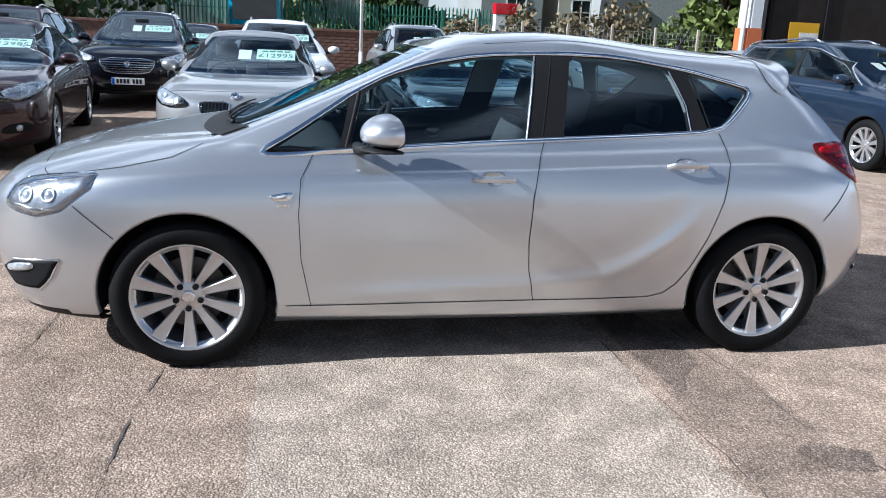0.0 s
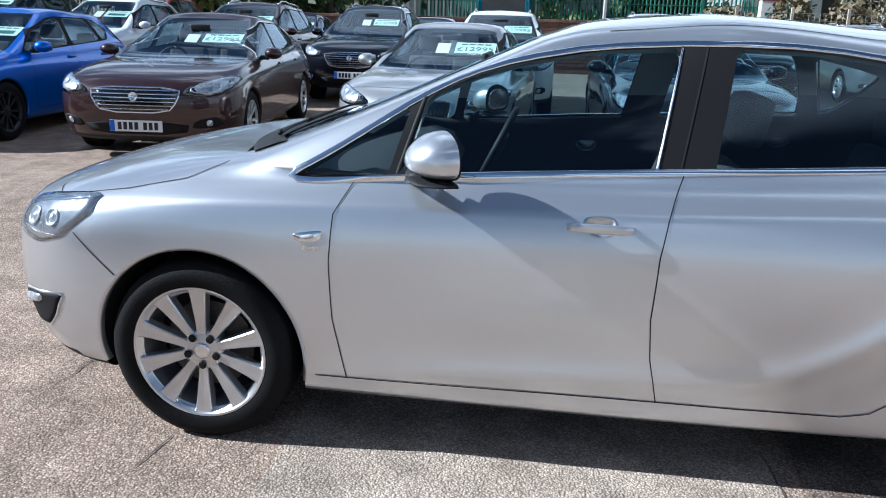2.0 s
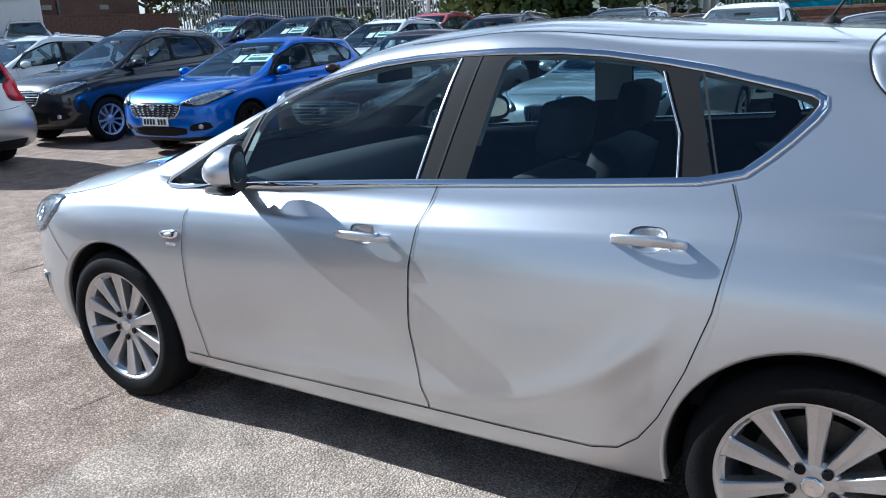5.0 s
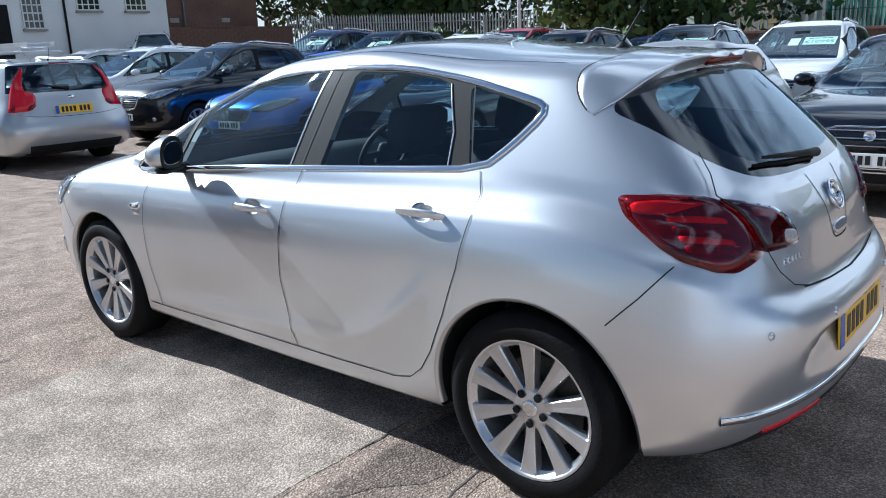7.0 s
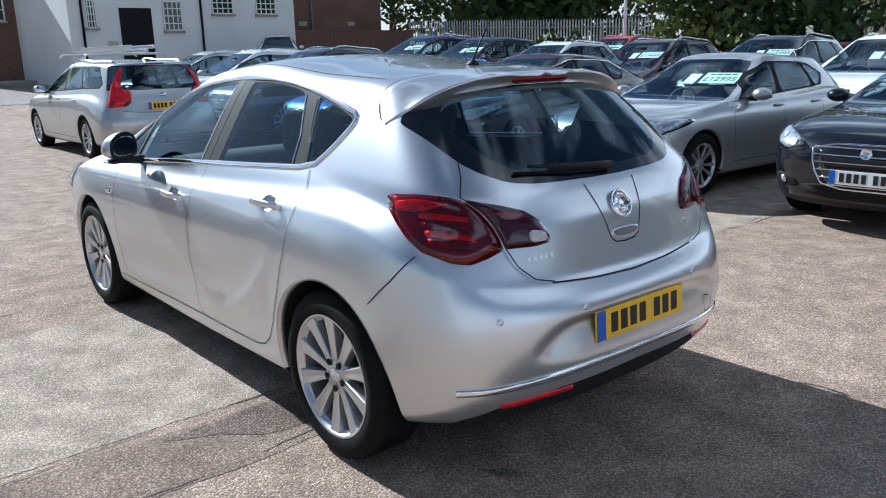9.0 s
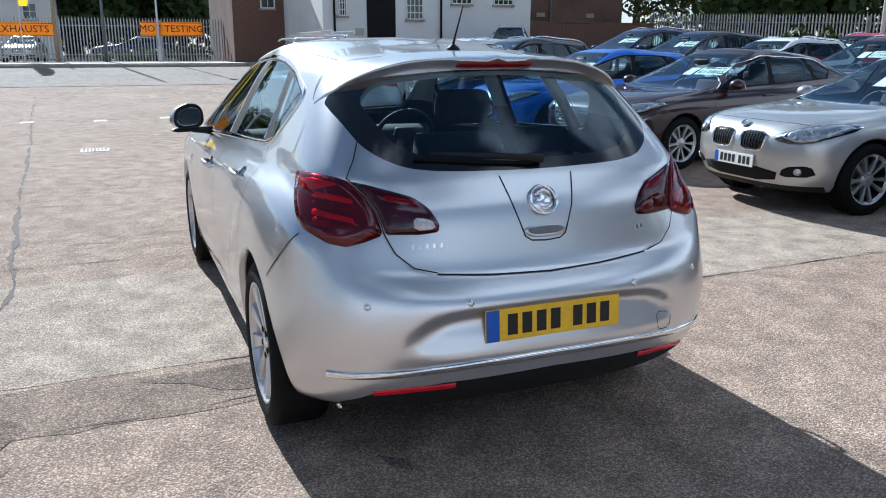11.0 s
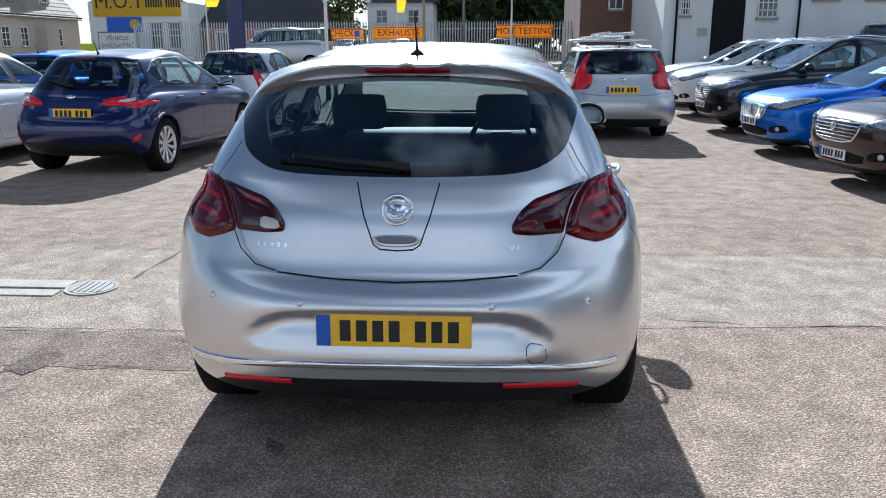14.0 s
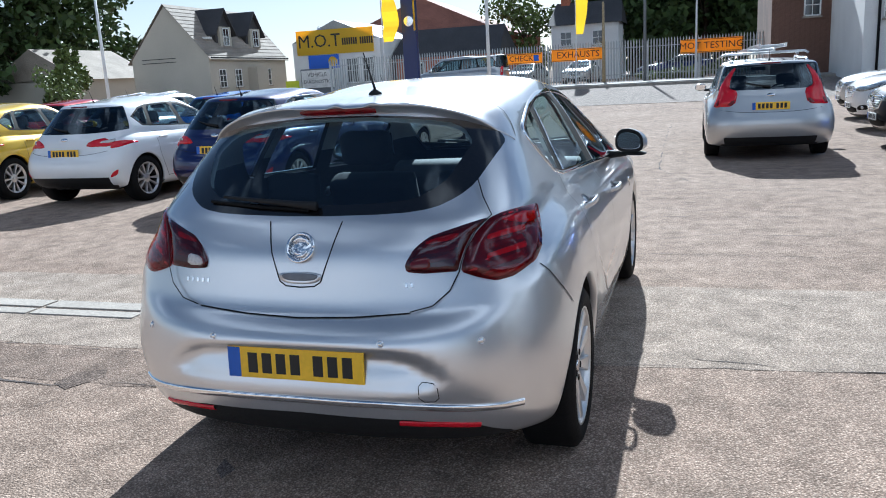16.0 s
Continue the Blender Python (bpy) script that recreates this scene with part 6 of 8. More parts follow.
            rf = smooth_outline([(0.78 * h * sg, 0.40 + p["rear_low"] - 0.32), (0.88 * h * sg, 0.44 + p["rear_low"] - 0.32), (0.90 * h * sg, 0.52 + p["rear_low"] - 0.32), (0.82 * h * sg, 0.46 + p["rear_low"] - 0.32)], 0.03, 1)
            if rear == "wide":
                part("rear_reflector", dome([sk.end(y, z, 1) for y, z in rf], 0.006, project=lambda q: sk.end(q.y, q.z, 1)), BRIGHT_RED, car, smooth=True)
    # bonnet joint
    hl2 = [sk.near((x, y, z)) for x, y, z in [(xf + 0.20 + 0.10 * (abs(f) ** 3), f * h * 0.82, p["hood_z"] + 0.02) for f in np.linspace(-1, 1, 19)]]
    part("bonnet_joint", ribbon(hl2, 0.006, 0.002, flat=True), SEAM, car)
    if front:
        nz, lowz = p["nose_z"], p["sill"]
        tops = {"slats": (0.47, nz + 0.035, nz - 0.20), "twin": (0.17, nz + 0.03, nz - 0.14), "frame": (0.46, nz + 0.03, nz - 0.32), "mesh": (0.50, nz + 0.00, nz - 0.20)}
        gw, g1, g0 = tops[face]
        sides = ((-1, 1) if face == "twin" else (0,))
        for sd in sides:
            cy = 0.20 * sd
            ol = smooth_outline([(cy - gw * h, g1), (cy + gw * h, g1), (cy + gw * h * 0.96, (g0 + g1) / 2), (cy + gw * h * 0.74, g0), (cy - gw * h * 0.74, g0), (cy - gw * h * 0.96, (g0 + g1) / 2)], 0.05, 1)
            gr = part("grille", dome([sk.end(y, z, -1) for y, z in ol], 0.004, project=lambda q: sk.end(q.y, q.z, -1)), BLACK_GLOSS, car, smooth=True)
            part("grille_frame", ribbon([sk.end(y, z, -1) for y, z in ol], 0.016, 0.010, closed=True), CHROME, gr, smooth=True)
            if face == "twin":
                for y in np.linspace(cy - gw * h * 0.8, cy + gw * h * 0.8, 8):
                    part("grille_slat", ribbon([sk.end(y, z, -1) for z in np.linspace(g0 + 0.02, g1 - 0.015, 5)], 0.008, 0.012), BLACK_TRIM, gr)
            else:
                for i, z in enumerate(np.linspace(g0 + 0.03, g1 - 0.025, 6)):
                    wv = gw * h * float(np.interp(z, (g0, (g0 + g1) / 2, g1), (0.72, 0.93, 0.97)))
                    if face == "mesh":
                        for y in np.linspace(-wv + 0.04, wv - 0.04, 9):
                            part("grille_slat", ribbon([sk.end(y + d, z, -1) for d in (-0.02, 0.02)], 0.012, 0.009), BRUSHED, gr)
                    else:
                        part("grille_slat", ribbon([sk.end(y, z, -1) for y in np.linspace(-wv, wv, 11)], 0.012, 0.010), BRUSHED, gr)
        ez = (g1 + 0.05) if face == "twin" else (nz - 0.03 if face == "frame" else nz - 0.05)
        q, n = sk.end(0.0, ez, -1)
        em = lathe([(0.0, 0.045), (0.014, 0.044), (0.018, 0.036), (0.014, 0.034), (0.018, 0.001)], 22, "z")
        ob = part("round_emblem", em, CHROME, car, smooth=True)
        ob.matrix_basis = Matrix.Translation(q + n * 0.006) @ n.to_track_quat("Z", "Y").to_matrix().to_4x4()
        ol = smooth_outline([(-0.56 * h, lowz + 0.17), (0.56 * h, lowz + 0.17), (0.50 * h, lowz + 0.045), (-0.50 * h, lowz + 0.045)], 0.06, 1)
        part("lower_intake", dome([sk.end(y, z, -1) for y, z in ol], 0.004, project=lambda q: sk.end(q.y, q.z, -1)), BLACK_TRIM, car, smooth=True)
        pz = p.get("plate_z", 0.42)
        q, n = sk.end(0.0, pz, -1)
        plate(car, q + n * 0.016, (-1, 0, 0.02), plate_band, False)
    if back:
        pz = p.get("rear_plate_z", 0.78)
        q, n = sk.end(0.0, pz, 1)
        plate(car, q + n * 0.014, (1, 0, 0.08), plate_band, True)
        q, n = sk.end(0.0, (p["deck_z"] + p["glass_z"]) / 2 - 0.015, 1)
        em = lathe([(0.0, 0.040), (0.010, 0.039), (0.012, 0.001)], 18, "z")
        ob = part("emblem", em, CHROME, car, smooth=True)
        ob.matrix_basis = Matrix.Translation(q) @ n.to_track_quat("Z", "Y").to_matrix().to_4x4() @ Matrix.Diagonal((1.4, 0.65, 1, 1))
        wl2 = [(y, p["ledge_z"] + 0.02 + 0.05 * abs(y / (0.75 * h)) ** 3) for y in np.linspace(-0.75 * h, 0.75 * h, 15)]
        part("tailgate_joint", ribbon([sk.end(y, z, 1) for y, z in wl2], 0.006, 0.002, flat=True), SEAM, car)
        q = [sk.end(y, p["roof_end_z"] - 0.02, 1) for y in np.linspace(-0.14, 0.14, 5)]
        part("high_stop_lamp", ribbon(q, 0.022, 0.006), RED_LENS, car, smooth=True)
        w2 = [sk.end(y, p["glass_z"] + 0.03 + z, 1) for y, z in ((0.0, 0.0), (-0.2, 0.03), (-0.36, 0.07))]
        part("rear_wiper", tube([a + n * 0.02 for a, n in w2], [0.018, 0.012, 0.006], 8), PLASTIC, car, smooth=True)
        q, n = sk.top(p["roof_end"] - 0.30, 0.0)
        part("roof_aerial", tube([q, q + Vector((0.02, 0, 0.03)), q + Vector((0.08, 0, 0.17))], [0.018, 0.006, 0.003], 8), PLASTIC, car, smooth=True)
    cabin(car, p)
    if front and card:
        price_card(car, sk, p, price, extra)
    return car, sk


LAMP_DARK = material("grey lamp housing", (0.42, 0.44, 0.47), 0.25, 0.45, grain=0.45, scale=22)
BLUE = paint("bright blue paint", (0.002, 0.13, 0.62), 0.5)
NAVY = paint("dark blue paint", (0.002, 0.007, 0.075), 0.35)
BROWN = paint("dark brown paint", (0.034, 0.013, 0.014), 0.35)
BLACK = paint("black paint", (0.004, 0.005, 0.010), 0.3)
CHARCOAL = paint("charcoal paint", (0.012, 0.014, 0.019), 0.35)
WHITE = paint("white paint", (0.76, 0.77, 0.78))
SLATE = paint("slate blue paint", (0.018, 0.033, 0.062), 0.5)
SILVER_B = paint("pale silver paint", (0.46, 0.465, 0.47), 0.7)
GREY_B = paint("grey metallic paint", (0.20, 0.21, 0.22), 0.5)
YELLOW = paint("yellow paint", (0.62, 0.40, 0.015), 0.2)
RED = paint("red paint", (0.42, 0.012, 0.02), 0.2)

HATCH = dict(xf=-2.22, xr=2.16, wb=2.70, half=0.91, H=1.455)
SMALL = dict(xf=-2.065, xr=1.975, wb=2.493, half=0.868, H=1.476)
SUVP = dict(xf=-2.245, xr=2.24, wb=2.68, half=0.92, H=1.665, lift=0.07)
LIFT = plan_for(-2.385, 2.515, 2.83, 0.93, 1.455, cowl_x=-1.05, top_x=0.02, roof_end=1.75, roof_end_z=1.28, glass_x=2.28, glass_z=1.06, deck_z=1.00, tail_x=2.44, plate_z=0.37, cant=(1.345, 1.375, 1.33), cr=0.6)
SALOON = plan_for(-2.31, 2.42, 2.82, 0.92, 1.43, cowl_x=-0.95, top_x=0.05, roof_end=1.35, roof_end_z=1.33, glass_x=1.80, glass_z=1.06, deck_z=1.04, tail_x=2.34, cant=(1.33, 1.355, 1.31), plate_z=0.47)
LONG = plan_for(-2.125, 2.205, 2.69, 0.885, 1.42, cowl_x=-0.86, top_x=0.02, roof_end=1.62, plate_z=0.45)
ESTATE = plan_for(-2.34, 2.48, 2.82, 0.93, 1.52, cr=0.40, cb=0.34, ct=0.22, nb=3.4, tail_w=(0.09, 0.12, 0.16, 0.04, 0.04), roof_end=2.16, roof_end_z=1.455, cant=(1.40, 1.43, 1.425), cant_w=(0.61, 0.655, 0.68), rear_low=0.27, glass_x=2.36, glass_z=1.06, deck_z=0.93, tail_x=2.41, cowl_x=-1.10, top_x=-0.15, rear_plate_z=0.82)
CITY = plan_for(-1.83, 1.73, 2.42, 0.82, 1.478, roof_end=1.52, roof_end_z=1.42, cant=(1.375, 1.41, 1.39), glass_x=1.62, tail_x=1.66, wheel_r=0.29, arch=0.33, rear_plate_z=0.60)

parked("brown_liftback", "dark brown liftback saloon with a wide chrome grille and price card", (-4.54, 6.35), 96.9, BROWN, LIFT, "saloon", "slats", rim="split", price="£12995", chrome=True)
parked("silver_hatchback", "pale silver hatchback with twin oval grilles and a price card", (-1.44, 6.18), 88.0, SILVER_B, LONG, "hatch", "twin", rim="split", price="£12995", extra="AUTO")
parked("blue_hatchback", "bright blue five-door hatchback with a dark mesh grille", (-7.21, 6.2), 92.8, BLUE, plan_for(**HATCH, plate_z=0.47), "hatch", "mesh", rim="split", price="", rim_mat=DARK_ALLOY)
parked("charcoal_crossover", "charcoal compact crossover with roof rails parked in the row", (-10.25, 6.2), 92.7, CHARCOAL, plan_for(-2.157, 2.12, 2.555, 0.89, 1.655, 0.06, plate_z=0.5), "hatch", "slats", rim="split", rails=True, card=False)
parked("white_crossover", "white crossover parked between other cars", (-13.7, 6.5), 91, WHITE, plan_for(**SUVP, plate_z=0.5), "hatch", "slats", rails=True, card=False)
parked("pale_crossover", "pale silver crossover at the end of the row", (-16.9, 6.8), 90, SILVER_B, plan_for(**SUVP, plate_z=0.5), "hatch", "slats", rails=True, card=False)
parked("black_saloon", "black saloon with a large framed grille and four chrome rings", (1.15, 6.35), 92, BLACK, SALOON, "saloon", "frame", rim="split", chrome=True)
parked("slate_blue_people_carrier", "slate blue people carrier with roof rails parked near the showroom", (7.1, 6.4), 95, SLATE, plan_for(-2.405, 2.395, 2.85, 0.955, 1.65, 0.02, cowl_x=-1.35, roof_end=1.95), "estate", "slats", rails=True, chrome=True)
parked("dark_crossover", "black crossover with roof rails and a price card", (-3.75, 12.1), 92, BLACK, plan_for(**SUVP, plate_z=0.5), "hatch", "slats", price="£15995", rails=True, chrome=True)
parked("white_crossover", "white crossover with a price card in the second row", (-1.25, 10.9), 92, WHITE, plan_for(-2.2, 2.13, 2.64, 0.92, 1.615, 0.05, plate_z=0.5), "hatch", "slats", price="£10995", rails=True)
parked("brown_crossover", "dark brown crossover with a price card in the second row", (-5.9, 11.3), 92, BROWN, plan_for(**SUVP, plate_z=0.5), "estate", "slats", price="£19495", rails=True)
parked("white_estate", "white crossover with roof rails in the second row", (-8.8, 11.6), 92, WHITE, plan_for(-2.2, 2.25, 2.65, 0.91, 1.60, 0.04, plate_z=0.5), "estate", "slats", rails=True)
parked("charcoal_crossover", "charcoal crossover in the second row", (-11.0, 11.4), 92, CHARCOAL, plan_for(**SUVP), "hatch", "slats")
parked("dark_blue_crossover", "dark blue crossover with roof rails in the second row", (-13.2, 11.4), 92, NAVY, plan_for(**SUVP), "hatch", "slats", rails=True)
parked("black_hatchback", "black hatchback with a price card in the third row", (-3.4, 16.6), 92, BLACK, plan_for(**SMALL), "hatch", "slats", price="£7295")
parked("blue_hatchback", "blue hatchback standing in the third row", (-7.0, 17.2), 92, NAVY, plan_for(**SMALL), "hatch", "slats")
parked("grey_crossover", "grey crossover with roof rails beyond the second row", (1.7, 13.8), 93, SILVER_B, plan_for(**SUVP), "estate", "slats", rails=True)
parked("charcoal_estate", "charcoal estate car with roof rails beyond the second row", (3.3, 14.4), 93, CHARCOAL, plan_for(-2.3, 2.4, 2.75, 0.91, 1.56), "estate", "slats", rails=True)
parked("grey_estate", "grey estate car with roof rails near the wire fence", (6.2, 15.6), 94, GREY_B, plan_for(-2.3, 2.4, 2.75, 0.91, 1.56), "estate", "slats", rails=True)
parked("red_estate", "red car with roof rails in the third row", (-10.4, 16.0), 92, RED, plan_for(**SUVP), "hatch", "slats", rails=True)
parked("silver_hatchback", "silver hatchback parked near the wire fence", (10.0, 13.6), 94, SILVER_B, plan_for(**HATCH), "hatch", "slats")
estate, sk_estate = parked("silver_estate", "silver estate car with ladders on its roof rack, seen from behind", (-10.74, 2.36), 0.1, SILVER_B, ESTATE, "estate", rear="tall", rails=True, front=False, back=True, rim="split")
parked("dark_blue_hatchback", "dark blue small hatchback seen from behind", (-6.28, -4.42), -4.0, NAVY, plan_for(**SMALL, rear_plate_z=0.74), "hatch", front=False, back=True, rim="plain", chrome=True)
parked("white_hatchback", "white small hatchback seen from behind", (-6.35, -6.95), -1.0, WHITE, plan_for(**SMALL, rear_plate_z=0.74), "hatch", front=False, back=True, rim="split")
parked("yellow_hatchback", "yellow small hatchback at the end of the row", (-6.5, -9.65), 3.0, YELLOW, plan_for(**SMALL), "hatch", front=False, back=True, rim="split")
parked("silver_city_car", "small silver city car seen from behind", (-11.3, -4.32), -4.8, SILVER_B, CITY, "hatch", rear="upright", front=False, back=True)
parked("blue_hatchback", "blue hatchback parked behind the small hatchbacks", (-11.6, -8.2), -2, BLUE, plan_for(**HATCH), "hatch", front=False, back=True)
parked("silver_estate", "silver estate car parked behind the small hatchbacks", (-12.2, -10.8), -2, SILVER_B, plan_for(-2.3, 2.4, 2.75, 0.91, 1.50), "estate", front=False, back=True, rails=True)
parked("red_hatchback", "red hatchback parked at the far end of the forecourt", (-12.6, -13.6), -2, RED, plan_for(**HATCH), "hatch", front=False, back=True)

# ladders and bars on the estate's roof
rack = thing("roof_ladder", "aluminium ladders tied on the roof bars of the silver estate", "ladder", pose(-10.74, 2.36, ground_height(-10.74, 2.36), 0, 0, 0.1))
for x in (-0.35, 0.95):
    part("roof_bar", tube([(x, -0.66, 1.56), (x, -0.60, 1.60), (x, 0.60, 1.60), (x, 0.66, 1.56)], 0.018, 8), ALLOY, rack, smooth=True)
for y, z, x0, x1 in ((-0.30, 1.64, -1.15, 1.75), (0.08, 1.64, -1.15, 1.75), (-0.12, 1.70, -0.9, 1.60), (0.26, 1.70, -0.9, 1.60)):
    part("ladder_stile", box(x0, x1, y - 0.014, y + 0.014, z - 0.03, z + 0.03, 0.004), ALLOY, rack)
for k in range(10):
    part("ladder_rung", tube([(-1.0 + 0.29 * k, -0.30, 1.64), (-1.0 + 0.29 * k, 0.08, 1.64)], 0.014, 6), ALLOY, rack)
    part("ladder_rung", tube([(-0.8 + 0.25 * k, -0.12, 1.70), (-0.8 + 0.25 * k, 0.26, 1.70)], 0.014, 6), ALLOY, rack)


# ---- the surroundings ----
BRICK = material("dark old brick", (0.155, 0.085, 0.062), 0.9, grain=0.35, scale=16, bump=0.3, blotch=0.3, blotch_scale=0.6)
RED_BRICK = material("orange-red brick", (0.34, 0.12, 0.07), 0.9, grain=0.25, scale=14, bump=0.2, blotch=0.15, blotch_scale=0.5)
MORTAR = material("mortar", (0.30, 0.27, 0.23), 0.95, grain=0.2, scale=30)
RENDER_WHITE = material("white painted render", (0.68, 0.68, 0.665), 0.85, grain=0.06, scale=20, blotch=0.10, blotch_scale=0.4, bump=0.1)
RENDER_CREAM = material("cream render", (0.45, 0.415, 0.345), 0.9, grain=0.10, scale=15, blotch=0.12, blotch_scale=0.3, bump=0.15)
ROOF_GREY = material("grey roof tile", (0.27, 0.232, 0.19), 0.85, grain=0.3, scale=12, blotch=0.2, blotch_scale=0.7, vary=0.15)
ROOF_RED = material("red roof tile", (0.26, 0.105, 0.07), 0.85, grain=0.3, scale=12, blotch=0.2, blotch_scale=0.7)
ROOF_DARK = material("dark slate", (0.045, 0.043, 0.045), 0.7, grain=0.3, scale=12, blotch=0.2, blotch_scale=0.7)
WINDOW_DARK = material("dark window pane", (0.02, 0.025, 0.03), 0.08, grain=0.1, scale=10, coat=0.5)
FRAME_WHITE = material("white window frame", (0.72, 0.72, 0.70), 0.5, grain=0.05, scale=30)
GALV = material("galvanised steel", (0.40, 0.41, 0.41), 0.45, 0.6, grain=0.15, scale=30, vary=0.12)
GREEN_STEEL = material("green painted steel", (0.03, 0.16, 0.11), 0.5, grain=0.15, scale=30, vary=0.12)
ORANGE = material("orange-yellow banner", (0.86, 0.42, 0.02), 0.6, grain=0.05, scale=30, blotch=0.06, blotch_scale=2)
YELLOW_SIGN = material("yellow sign panel", (0.88, 0.55, 0.02), 0.55, grain=0.05, scale=20)
for m, color, share in ((ORANGE, (0.95, 0.46, 0.015), 0.5), (YELLOW_SIGN, (0.95, 0.58, 0.015), 0.4)):
    # thin printed sheeting lets part of the sunlight through from behind
    tn, tl = m.node_tree.nodes, m.node_tree.links
    glow = tn.new("ShaderNodeBsdfTranslucent")
    glow.inputs["Color"].default_value = (*color, 1)
    both = tn.new("ShaderNodeMixShader")
    both.inputs["Fac"].default_value = share
    tl.new(tn["Principled BSDF"].outputs["BSDF"], both.inputs[1])
    tl.new(glow.outputs["BSDF"], both.inputs[2])
    tl.new(both.outputs["Shader"], tn["Material Output"].inputs["Surface"])
NAVY_SIGN = material("navy sign panel", (0.012, 0.022, 0.10), 0.35, grain=0.06, scale=20)
BLUE_SIGN = material("blue sign", (0.01, 0.10, 0.55), 0.4, grain=0.05, scale=20)
TIMBER = material("weathered timber", (0.34, 0.26, 0.15), 0.85, grain=0.3, scale=12, bump=0.2)
POLE = material("pale painted pole", (0.66, 0.68, 0.69), 0.45, grain=0.06, scale=20)
POLE_GREY = material("grey steel pole", (0.16, 0.17, 0.18), 0.5, 0.4, grain=0.1, scale=20)
CLADDING = material("grey corrugated cladding", (0.30, 0.31, 0.30), 0.6, grain=0.12, scale=8, blotch=0.15, blotch_scale=0.3)
ORANGE_POST = material("orange painted post", (0.50, 0.13, 0.04), 0.5, grain=0.08, scale=20)
BARK = material("bark", (0.10, 0.075, 0.05), 0.95, grain=0.35, scale=14, bump=0.5)
GRASS = material("rough grass", (0.075, 0.115, 0.03), 0.95, grain=0.35, scale=25, blotch=0.3, blotch_scale=1.0, bump=0.4)


def leaf_material(name, color):
    m = material(name, color, 0.6, spec=0.3)
    n, l = m.node_tree.nodes, m.node_tree.links
    g = n.new("ShaderNodeNewGeometry")
    r = n.new("ShaderNodeMapRange")
    r.inputs["To Min"].default_value, r.inputs["To Max"].default_value = 0.45, 1.6
    l.new(g.outputs["Random Per Island"], r.inputs["Value"])
    mix = n.new("ShaderNodeMix")
    mix.data_type, mix.blend_type = "RGBA", "MULTIPLY"
    mix.inputs["Factor"].default_value = 1.0
    mix.inputs["A"].default_value = (*color, 1)
    l.new(r.outputs["Result"], mix.inputs["B"])
    l.new(mix.outputs["Result"], n["Principled BSDF"].inputs["Base Color"])
    return m


LEAF = leaf_material("dark green leaves", (0.050, 0.078, 0.022))
LEAF_LIGHT = leaf_material("yellow-green leaves", (0.105, 0.135, 0.035))
LEAF_DRY = leaf_material("dry brown stems", (0.16, 0.125, 0.07))


def leaves(name, lobes, count, size, mat, parent=None, seed=1, flat=0.0):
    """Many small leaves scattered through lobes (centre, radii): one mesh."""
    rng = np.random.default_rng(seed)
    vol = np.array([r[0] * r[1] * r[2] for _, r in lobes]) ** (2 / 3)
    which = rng.choice(len(lobes), count, p=vol / vol.sum())
    c = np.array([q for q, _ in lobes], float)[which]
    rad = np.array([q for _, q in lobes], float)[which]
    d = rng.normal(size=(count, 3))
    d /= np.linalg.norm(d, axis=1)[:, None]
    r = 1 - 0.55 * rng.random(count) ** 2.2
    p = c + d * rad * r[:, None] * (1 + 0.10 * rng.normal(size=(count, 1)))
    u = rng.normal(size=(count, 3))
    u /= np.linalg.norm(u, axis=1)[:, None]
    v = np.cross(u, rng.normal(size=(count, 3)))
    v /= np.linalg.norm(v, axis=1)[:, None]
    s = size * (0.5 + rng.random(count))[:, None]
    quad = np.stack([p - u * s, p - v * s * 0.55, p + u * s, p + v * s * 0.55], 1).reshape(-1, 3)
    me = bpy.data.meshes.new(name)
    me.from_pydata(quad.tolist(), [], np.arange(count * 4).reshape(-1, 4).tolist())
    me.materials.append(mat)
    ob = new(name, me)
    if parent is not None:
        ob.parent = parent
    return ob


def tree(name, label, x, y, h, r, mat, seed, count=2600, size=0.28):
    z = ground_height(x, y)
    t = thing(name, label, "tree", pose(x, y, z), "trees round the forecourt")
    rng = random.Random(seed)
    trunk = tube([(0, 0, -0.1), (0.1, 0.05, h * 0.25), (-0.05, 0.12, h * 0.55), (0.1, 0.0, h * 0.85)], [h * 0.030, h * 0.022, h * 0.014, h * 0.004], 9)
    lobes = []
    for k in range(14):
        a = k * 2.4 + rng.random()
        zz = h * (0.14 + 0.74 * rng.random())
        rr = r * (0.35 + 0.5 * rng.random()) * (1.15 - 0.6 * abs(zz / h - 0.5))
        end = (rr * math.cos(a), rr * math.sin(a), zz)
        tube([(0, 0.05, zz * 0.6), (end[0] * 0.5, end[1] * 0.5, zz * 0.85), end], [h * 0.010, h * 0.007, h * 0.003], 6, trunk)
        lobes.append((end, (r * (0.34 + 0.2 * rng.random()), r * (0.34 + 0.2 * rng.random()), h * (0.10 + 0.08 * rng.random()))))
    lobes.append(((0, 0, h * 0.85), (r * 0.4, r * 0.4, h * 0.15)))
    part("trunk", trunk, BARK, t, smooth=True)
    leaves("crown", lobes, count, size, mat, t, seed)
    return t


